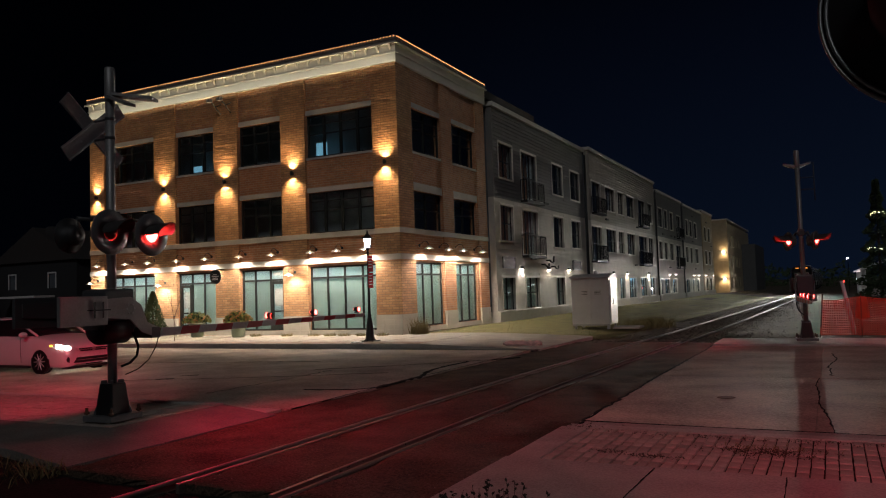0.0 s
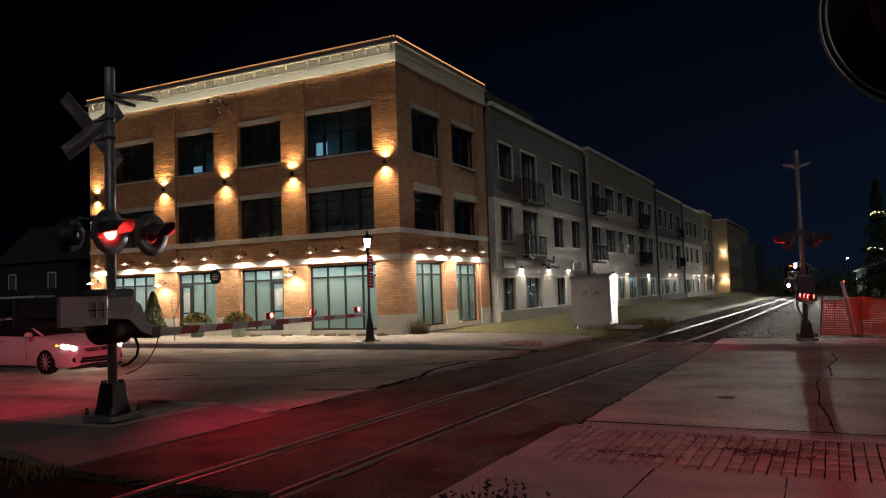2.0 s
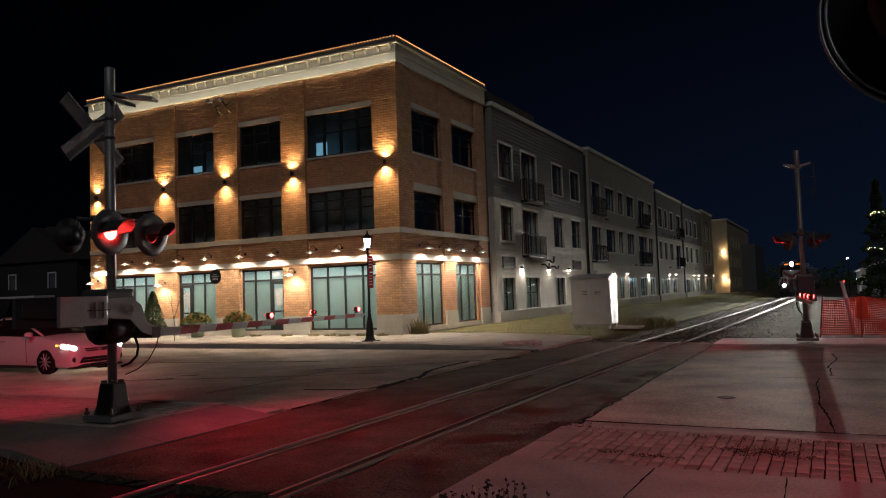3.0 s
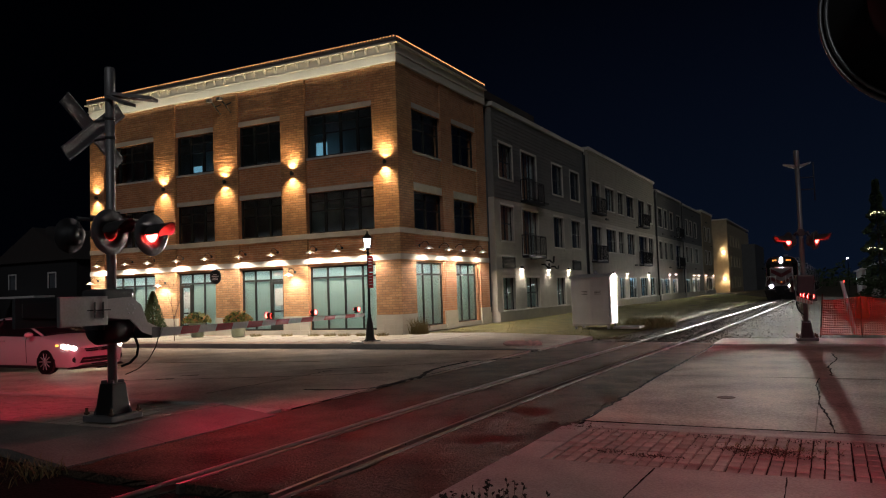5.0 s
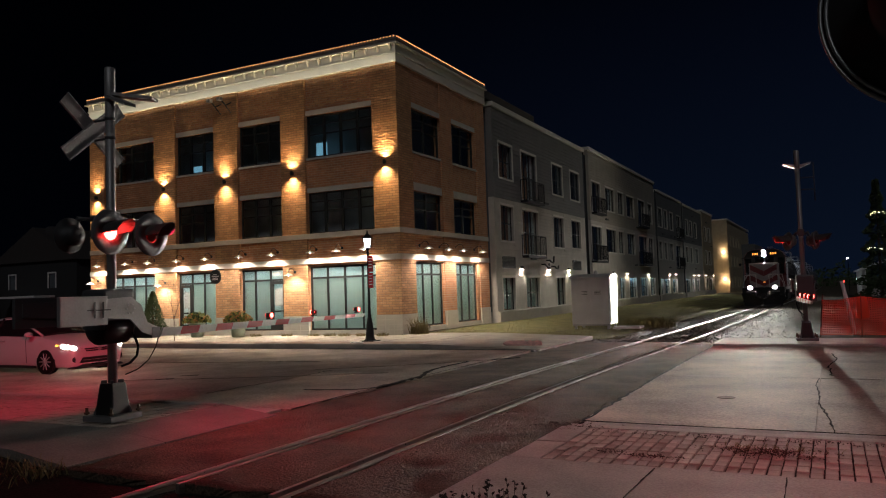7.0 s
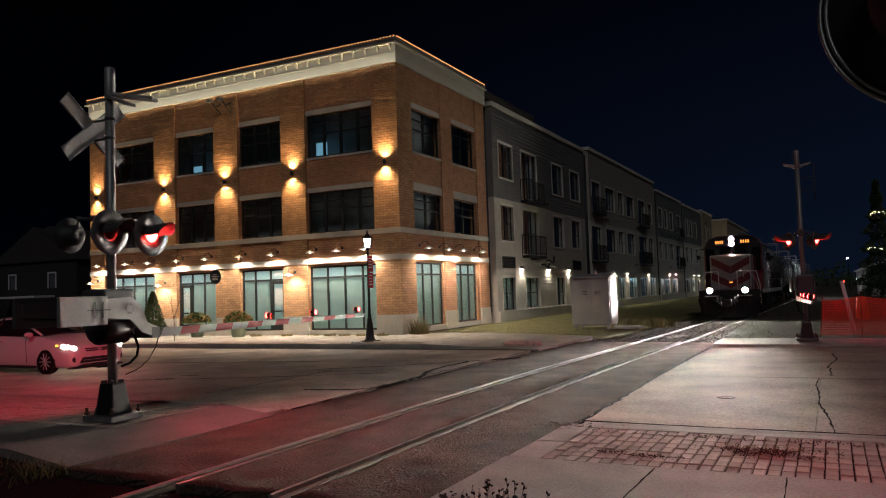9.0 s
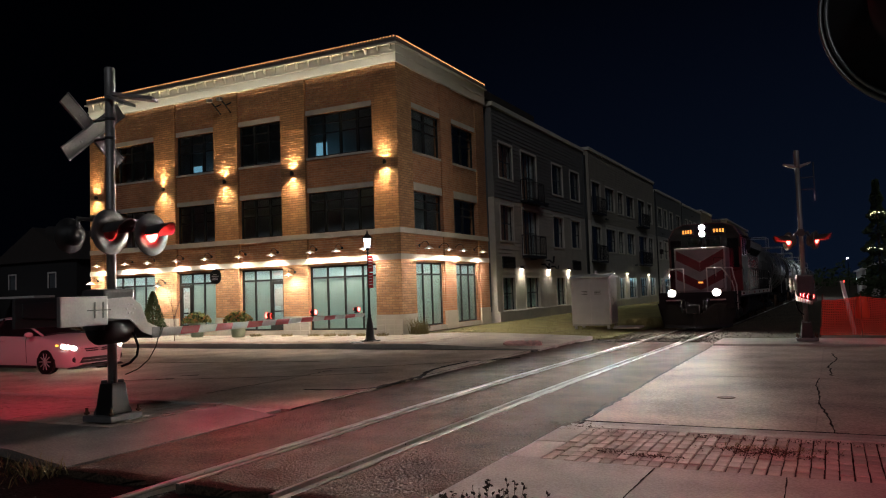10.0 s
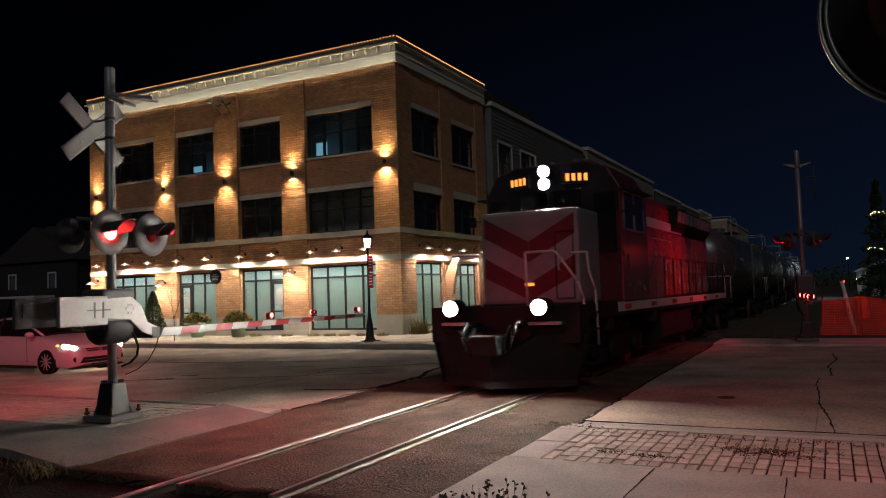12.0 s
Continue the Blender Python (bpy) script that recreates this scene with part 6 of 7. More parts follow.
def car():
    c = thing("car", (-3.36, -11.93, -0.15), "white saloon car waiting with its headlights lit", "car", turn=1.0)
    M_CAR = mat("white_car_paint", (0.62, 0.60, 0.60), 0.22, vary=0.04, bump=0)
    M_CARGLASS = mat("car_glass", (0.012, 0.013, 0.015), 0.06, vary=0.1, bump=0)
    # x forward from the front axle
    def ring(x, w, z0, zs, zt, crown):
        half = [(w * 0.90, z0), (w * 0.985, z0 + 0.10), (w * 1.005, zs * 0.72), (w, zs), (w * 0.955, zt - 0.045), (w * 0.88, zt - 0.008), (w * 0.55, zt + crown * 0.8), (0, zt + crown)]
        return [Vector((x, -y, z)) for y, z in half] + [Vector((x, y, z)) for y, z in half[-2::-1]]
    bm = B()
    loft(bm, [(0.93, 0.56, 0.24, 0.50, 0.60, 0.01), (0.915, 0.70, 0.20, 0.54, 0.66, 0.015), (0.86, 0.79, 0.18, 0.60, 0.71, 0.02), (0.76, 0.845, 0.17, 0.64, 0.76, 0.03), (0.58, 0.875, 0.17, 0.69, 0.82, 0.04), (0.36, 0.885, 0.17, 0.74, 0.87, 0.05), (0.0, 0.885, 0.17, 0.78, 0.93, 0.05),
              (-0.45, 0.885, 0.17, 0.82, 0.98, 0.045), (-0.9, 0.885, 0.17, 0.86, 1.0, 0.02), (-2.2, 0.885, 0.17, 0.89, 1.03, 0.02), (-2.9, 0.875, 0.2, 0.90, 1.06, 0.03), (-3.4, 0.84, 0.24, 0.86, 1.06, 0.02), (-3.58, 0.75, 0.3, 0.78, 0.96, 0.0)], ring)
    part("body", bm, M_CAR, c)
    def ring2(x, w, z0, zt, r):
        half = [(w, z0), (w * 0.97, z0 + (zt - z0) * 0.5), (w * r, zt - 0.03), (w * r * 0.9, zt), (0, zt + 0.02)]
        return [Vector((x, -y, z)) for y, z in half] + [Vector((x, y, z)) for y, z in half[-2::-1]]
    bm = B()
    loft(bm, [(-0.30, 0.72, 0.95, 0.985, 0.95), (-0.75, 0.79, 0.96, 1.20, 0.88), (-1.20, 0.83, 0.98, 1.42, 0.76), (-2.0, 0.83, 0.99, 1.45, 0.74), (-2.6, 0.82, 1.0, 1.39, 0.74), (-3.15, 0.76, 1.02, 1.09, 0.9)], ring2)
    part("windows", bm, M_CARGLASS, c, "dark car glass")
    bm = B()
    loft(bm, [(-1.17, 0.62, 1.41, 1.43, 0.95), (-1.5, 0.635, 1.42, 1.475, 0.95), (-2.1, 0.635, 1.42, 1.485, 0.95), (-2.65, 0.62, 1.37, 1.42, 0.95)], ring2)
    part("roof", bm, M_CAR, c)
    bm = B()
    path_tube(bm, [(-0.27, -0.66, 1.0), (-0.25, -0.3, 1.03), (-0.25, 0.3, 1.03), (-0.27, 0.66, 1.0)], 0.018, 6)
    part("wiper_cowl", bm, M_BLACK, c)
    for sy in (-1, 1):
        bm = B()
        path_tube(bm, [(-0.28, sy * 0.745, 0.99), (-0.77, sy * 0.745, 1.22), (-1.20, sy * 0.645, 1.435)], 0.03)
        part("windscreen_pillar", bm, M_CAR, c)
        bm = B()
        path_tube(bm, [(-1.95, sy * 0.832, 0.99), (-2.0, sy * 0.79, 1.22), (-2.02, sy * 0.63, 1.45)], 0.035)
        part("door_pillar", bm, M_BLACK, c)
        bm = B()
        bmesh.ops.create_icosphere(bm, subdivisions=2, radius=1)
        bend(bm, lambda v: Vector((-0.52 + v.x * 0.09, sy * 0.99 + v.y * 0.12, 1.03 + v.z * 0.075)))
        part("mirror", bm, M_CAR, c)
        # a long headlight drawn back into the wing
        bm = B()
        rows = []
        for k in range(9):
            f = k / 8
            x, y = 0.935 - 0.52 * f ** 1.25, 0.50 + 0.375 * min(1.0, f * 1.35) ** 0.9
            h = 0.025 + 0.055 * math.sin(math.pi * (0.12 + 0.72 * f))
            z = 0.605 + 0.125 * f
            rows.append([bm.verts.new((x, sy * y, z + h * q)) for q in (-1, -0.4, 0.4, 1)])
        for p, q in zip(rows, rows[1:]):
            for j in range(3):
                bm.faces.new([p[j], p[j + 1], q[j + 1], q[j]]).smooth = True
        hull = bmesh.ops.extrude_face_region(bm, geom=list(bm.faces))
        bmesh.ops.translate(bm, verts=[v for v in hull["geom"] if isinstance(v, bmesh.types.BMVert)], vec=(0.022, sy * 0.014, 0.004))
        hl = part("headlight", bm, M_CARCLEAR, c, "long clear headlight")
        for x, y, r, m in ((0.84, 0.71, 0.085, M_CARLIGHT), (0.73, 0.79, 0.085, M_CARLIGHT), (0.62, 0.835, 0.06, M_CARLIGHT)):
            bm = B()
            bmesh.ops.create_icosphere(bm, subdivisions=2, radius=1)
            bend(bm, lambda v: Vector((x + v.x * r, sy * y + v.y * r, 0.665 + (0.83 - x) * 0.25 + v.z * 0.062)))
            part("headlight_bulb", bm, m, hl, "lit headlight")
        bm = B()
        bmesh.ops.create_icosphere(bm, subdivisions=2, radius=1)
        bend(bm, lambda v: Vector((0.42 + v.x * 0.07, sy * 0.868 + v.y * 0.03, 0.735 + v.z * 0.03)))
        part("indicator", bm, M_INDIC, c, "amber marker lamp")
        bm = B()
        tube(bm, (0.72, sy * 0.70, 0.37), (0.905, sy * 0.68, 0.37), 0.095, 0.085, 14)
        fg = part("fog_lamp", bm, M_BLACK, c)
        bm = B()
        tube(bm, (0.89, sy * 0.68, 0.37), (0.913, sy * 0.68, 0.37), 0.05, 0.045, 12)
        part("fog_lens", bm, M_CARGLASS, fg)
        # door lines and handles
        for x in (-0.75, -1.95, -2.75):
            bm = B()
            path_tube(bm, [(x, sy * 0.886, 0.28), (x - 0.02, sy * 0.890, 0.62), (x - 0.03, sy * 0.888, 0.88), (x - 0.03, sy * 0.852, 0.99)], 0.006, 5)
            part("door_gap", bm, M_BLACK, c)
        for x in (-1.72, -2.62):
            bm = B()
            path_tube(bm, [(x - 0.1, sy * 0.885, 0.86), (x - 0.08, sy * 0.915, 0.865), (x + 0.08, sy * 0.915, 0.865), (x + 0.1, sy * 0.885, 0.86)], 0.014, 6)
            part("door_handle", bm, M_CAR, c)
        bm = B()
        box(bm, -2.25, -0.38, min(sy * 0.86, sy * 0.90), max(sy * 0.86, sy * 0.90), 0.15, 0.22)
        part("sill", bm, M_BLACK, c, bevel=0.01)
    for z, w in ((0.575, 0.40), (0.625, 0.44)):
        bm = B()
        box(bm, 0.80, 0.945, -w, w, z - 0.018, z + 0.018)
        part("grille_slot", bm, M_BLACK, c, bevel=0.006)
    bm = B()
    lathe(bm, [(0.035, 0.94), (0.06, 0.95), (0.06, 0.955), (0.04, 0.96)], (0, 0, 0.61), 16, "x")
    part("emblem", bm, M_STEEL, c, "plain round badge")
    bm = B()
    extrude_poly(bm, [(-0.60, 0.27), (0.60, 0.27), (0.50, 0.41), (-0.50, 0.41)], 0.75, 0.945, "x")
    lg = part("lower_grille", bm, M_BLACK, c, bevel=0.012)
    bm = B()
    box(bm, 0.946, 0.955, -0.52, 0.52, 0.335, 0.345)
    part("grille_bar", bm, M_STEEL, lg)
    bm = B()
    extrude_poly(bm, [(-0.80, 0.13), (0.80, 0.13), (0.72, 0.19), (-0.72, 0.19)], 0.70, 0.925, "x")
    part("front_lip", bm, M_BLACK, c)
    for x in (0.0, -2.6):
        for sy in (-1, 1):
            bm = B()
            lathe(bm, [(0.24, -0.1), (0.31, -0.1), (0.325, -0.05), (0.325, 0.06), (0.31, 0.1), (0.24, 0.1)], (0, 0, 0), 24, "y")
            w = part("wheel", bm, M_RUBBER, c)
            w.matrix_basis = pose(x, sy * 0.80, 0.32)
            CAR_WHEELS.append((w, (x, sy * 0.80, 0.32)))
            bm = B()
            for k in range(10):
                a = k * math.tau / 10
                tube(bm, (0, sy * 0.1, 0), (0.22 * math.cos(a), sy * 0.09, 0.22 * math.sin(a)), 0.022, 0.018, 6)
            lathe(bm, [(0.215, -0.012), (0.24, -0.012), (0.24, 0.012), (0.215, 0.012)], (0, sy * 0.085, 0), 24, "y")
            part("rim", bm, M_STEEL, w)
            bm = B()
            lathe(bm, [(0.36, -0.015), (0.37, 0.0), (0.36, 0.015)], (x, sy * 0.865, 0.33), 24, "y")
            part("wheel_arch", bm, M_BLACK, c)
    lamp_spot("car_headlight", (-2.32, -12.65, 0.53), (8, -14.6, -0.15), 22, (1, 0.95, 0.85), 70, 0.8, 0.08)
    lamp_spot("car_headlight", (-2.32, -11.25, 0.53), (8, -13.2, -0.15), 22, (1, 0.95, 0.85), 70, 0.8, 0.08)
    return c


M_CARLIGHT = glow("car_headlight_glow", (1.0, 0.93, 0.78), 30.0)
M_CARCLEAR = glass_mat("headlight_cover", (0.97, 0.97, 0.97))
M_INDIC = glow("car_marker_glow", (1.0, 0.45, 0.05), 3.0)
CAR_WHEELS = []
white_car = car()


# ---- distance ----
M_FARWALL = mat("dark_clapboard", (0.03, 0.03, 0.032), 0.8, vary=0.15)
house = thing("far_house", (-54, 22, -0.4), "dark clapboard house beyond the street", "house")
bm = B()
wall_cells(bm, -6, 6, 0, 6.2, [(-1.2, -0.2, 0.3, 2.4), (2.0, 3.0, 3.6, 5.0), (-4, -3, 3.6, 5.0)], 0, 0.3, "x")
part("wall", bm, M_FARWALL, house)
bm = B()
extrude_poly(bm, [(-6.4, 6.2), (6.4, 6.2), (0, 9.6)], -0.3, 9, "y")
part("roof", bm, M_ROOF, house)
bm = B()
box(bm, -6, -5.7, 0.301, 9, 0, 6.2)
part("side_wall", bm, M_FARWALL, house)
bm = B()
box(bm, 5.7, 6, 0.301, 9, 0, 6.2)
part("side_wall", bm, M_FARWALL, house)
for x0, z0, w, h in ((-1.2, 0.3, 1.0, 2.1), (2.0, 3.6, 1.0, 1.4), (-4, 3.6, 1.0, 1.4)):
    bm = B()
    for q in ((x0 - 0.12, x0, z0, z0 + h), (x0 + w, x0 + w + 0.12, z0, z0 + h), (x0 - 0.12, x0 + w + 0.12, z0 + h, z0 + h + 0.14)):
        box(bm, q[0], q[1], -0.06, -0.001, q[2], q[3])
    wf = part("window" if z0 > 1 else "door", bm, M_WHITE, house)
    bm = B()
    box(bm, x0, x0 + w, 0.1, 0.14, z0, z0 + h)
    part("pane", bm, M_DARK, wf)
bm = B()
box(bm, -3.5, 3.0, -2.2, -0.1, 2.7, 2.9)
for x in (-3.3, 0.6, 2.8):
    box(bm, x, x + 0.15, -2.1, -1.95, 0, 2.7)
part("porch", bm, M_WHITE, house, "pale porch roof on posts")
bm = B()
box(bm, 0, 30, 0, 8, 0, 5)
solid("far_shed", bm, M_FARWALL, "long dark low building beyond the street", "building", at=(-90, 14, -0.4))

pav = thing("platform_canopy", (17.6, 58, -0.5), "pale open platform canopy on slim posts beside the track", "canopy")
bm = B()
extrude_poly(bm, [(0, 2.9), (3.5, 4.2), (14, 4.2), (14, 4.0), (3.5, 3.95), (0, 2.7)], 0, 26, "y")
part("roof", bm, M_WHITE, pav)
for k in range(8):
    for x in (0.4, 4.0):
        bm = B()
        tube(bm, (x, 0.4 + 3.6 * k, 0), (x, 0.4 + 3.6 * k, 2.8 if x < 1 else 3.95), 0.08)
        part("post", bm, M_WHITE, pav)
bm = B()
box(bm, 0.3, 14, 0, 0.15, 0, 1.0)
part("low_wall", bm, M_WALK, pav)
lamp_area("canopy_light", (19.5, 70, 2.2), (18.9, 70, 0), 420, COOL, 1.5, 20)
M_FARLAMP = glow("far_lamp_glow", (0.95, 0.95, 1.0), 12.0)
M_FARRED = glow("far_red_glow", (1.0, 0.05, 0.04), 9.0)
for x, y, z, r, m in ((17.6, 110, 4.6, 0.16, 0), (23.5, 130, 6.6, 0.2, 0), (18.2, 90, 1.3, 0.2, 0), (27.0, 150, 4.0, 0.16, 0), (16.5, 120, 0.9, 0.12, 1), (17.0, 120, 0.9, 0.12, 1), (28, 130, 4.5, 0.14, 0)):
    lp = thing("far_lamp", (x, y, -1.2), "small far street lamp on a thin post", "street lamp", "far lamps")
    bm = B()
    tube(bm, (0, 0, 0), (0, 0, z + 1.2), 0.05, seg=6)
    part("post", bm, M_BLACK, lp)
    bm = B()
    bmesh.ops.create_icosphere(bm, subdivisions=1, radius=r)
    bend(bm, lambda v: v + Vector((0, 0, z + 1.2)))
    part("lamp", bm, M_FARRED if m else M_FARLAMP, lp)

rng = random.Random(31)
tree = thing("spruce", (18.9, 50, -0.5), "tall dark spruce hung with strands of white lights", "tree")
bm = B()
tube(bm, (0, 0, 0), (0, 0, 10), 0.16, 0.03)
part("trunk", bm, M_RUST, tree)
bm = B()
for k in range(5200):
    f = rng.random() ** 1.3
    a = rng.uniform(0, math.tau)
    q = 2.2 * (1 - f) * (0.45 + 0.6 * rng.random()) * (0.75 + 0.35 * math.sin(f * 46))
    leaf(bm, Vector((q * math.cos(a), q * math.sin(a), 0.5 + 10 * f - q * 0.25)), Vector((math.cos(a), math.sin(a), -0.1)) + rnd_dir(0) * 0.4, 0.3)
part("crown", bm, M_NEEDLE, tree, kind="stuff")
bm = B()
for k in range(22):
    f = rng.choice((0.70, 0.71, 0.72, 0.71, 0.50, 0.40, 0.41)) + rng.uniform(-0.006, 0.006)
    a = rng.uniform(3.4, 5.8)
    q = 2.1 * (1 - f)
    bmesh.ops.create_icosphere(bm, subdivisions=1, radius=0.032, matrix=Matrix.Translation((q * math.cos(a), q * math.sin(a), 0.5 + 10 * f)))
part("light_strands", bm, glow("strand_glow", (1.0, 0.85, 0.5), 9.0), tree, "warm white light strands", kind="stuff")

bm = B()
for k in range(9000):
    x = rng.uniform(-140, 190)
    y = 235 + rng.uniform(-8, 30)
    h = 6 + 4.5 * noise.noise((x * 0.06, 0, 2)) + 3.5 * noise.noise((x * 0.25, 0, 5))
    leaf(bm, Vector((x, y, -1.5 + max(1.5, h) * rng.random())), rnd_dir(0.3), rng.uniform(0.8, 1.8))
solid("far_woods", bm, M_NEEDLE, "dark line of far trees along the horizon", "woods", kind="stuff")


# ---- locomotive and tank wagons ----
M_LOCORED = mat("loco_red_paint", (0.36, 0.025, 0.03), 0.24, vary=0.32, scale=1.1, fine=14, bump=0.08)
M_NOSERED = mat("dull_red_paint", (0.11, 0.012, 0.017), 0.45, vary=0.3, scale=2, bump=0.05)
M_LOCOBLACK = mat("loco_black_paint", (0.013, 0.013, 0.015), 0.7, spec=0.2, vary=0.2, scale=2, bump=0.06)
M_LOCOGREY = mat("loco_grey_paint", (0.22, 0.21, 0.22), 0.35, vary=0.3, scale=1.6, bump=0.06)
M_RAILING = mat("pale_railing", (0.50, 0.48, 0.46), 0.45, vary=0.1)
M_BEAM = glow("beam_glow", (1.0, 0.93, 0.82), 740000.0)
M_LENSLIT = glow("headlamp_glow", (1.0, 0.93, 0.82), 920.0)
M_NUMBER = glow("number_board_glow", (1.0, 0.32, 0.06), 1.6)
M_TANK = mat("tank_black_paint", (0.07, 0.07, 0.073), 0.28, vary=0.3, scale=1.2, fine=10, bump=0.05)
M_CABGLASS = mat("cab_glass", (0.01, 0.011, 0.012), 0.08, bump=0)


def bogie(parent, y, axles, r=0.5, label="dark cast steel bogie"):
    """Side frames, springs and axle boxes round wheelsets at the given offsets."""
    bm = B()
    for s in (-1, 1):
        a, b = y + axles[0] - 0.5, y + axles[-1] + 0.5
        extrude_poly(bm, [(a, 0.45), (a + 0.25, 0.32), (b - 0.25, 0.32), (b, 0.45), (b, 0.66), (b - 0.35, 0.8), (a + 0.35, 0.8), (a, 0.66)], s * 1.0 - 0.07, s * 1.0 + 0.07, "x")
        for q in axles:
            box(bm, s * 1.08 - 0.06, s * 1.08 + 0.06, y + q - 0.16, y + q + 0.16, 0.34, 0.66)
        for q in np.linspace(y + axles[0] + 0.5, y + axles[-1] - 0.5, 2):
            lathe(bm, [(0.1, 0.36), (0.1, 0.7)], (s * 1.12, float(q), 0), 10)
    box(bm, -0.95, 0.95, y - 0.2, y + 0.2, 0.5, 0.95)
    bg = part("bogie", bm, M_LOCOBLACK, parent, label)
    sets = []
    for q in axles:
        bm = B()
        for s in (-1, 1):
            lathe(bm, [(0.1, s * 0.68), (r + 0.03, s * 0.685), (r + 0.03, s * 0.71), (r, s * 0.715), (r, s * 0.82), (r - 0.08, s * 0.82), (r - 0.1, s * 0.78), (0.14, s * 0.78), (0.12, s * 0.84)], (0, 0, 0), 24, "x")
        tube(bm, (-0.7, 0, 0), (0.7, 0, 0), 0.09, seg=12)
        w = part("wheelset", bm, M_RUST, parent, "steel wheelset")
        w.matrix_basis = pose(0, y + q, r)
        sets.append((w, (0, y + q, r), r))
    return sets


def headlamp(parent, x, y, z, r):
    """A lamp that looks towards -y: a bright lens round a deep black tube, added to narrow the bulb's beam."""
    inner, deep = 0.040, 0.34
    bm = B()
    lathe_ring(bm, [(r + 0.02, 0.36), (r + 0.03, 0.02), (r + 0.02, 0.0), (r, 0.0), (r, 0.345), (0.001, 0.345), (0.001, 0.36)], (x, y, z))
    case = part("lamp_case", bm, M_LOCOBLACK, parent)
    bm = B()
    lathe_ring(bm, [(inner, 0.006), (r - 0.002, 0.006), (r - 0.002, 0.016), (inner, 0.016)], (x, y, z))
    part("lens", bm, M_LENSLIT, case, "lit headlamp lens")
    bm = B()
    lathe_ring(bm, [(inner, 0.017), (inner + 0.003, 0.017), (inner + 0.003, deep), (inner, deep)], (x, y, z))
    part("beam_tube", bm, M_LOCOBLACK, case)
    bm = B()
    tube(bm, (x, y + deep - 0.01, z), (x, y + deep, z), inner - 0.002, seg=14)
    part("bulb", bm, M_BEAM, case)


def lathe_ring(bm, prof, at, seg=20):
    """A closed ring about the y axis."""
    rings = [[bm.verts.new((at[0] + r * math.cos(k * math.tau / seg), at[1] + h, at[2] + r * math.sin(k * math.tau / seg))) for k in range(seg)] for r, h in prof]
    for a, b in zip(rings, rings[1:] + rings[:1]):
        for k in range(seg):
            bm.faces.new([a[k], a[(k + 1) % seg], b[(k + 1) % seg], b[k]])


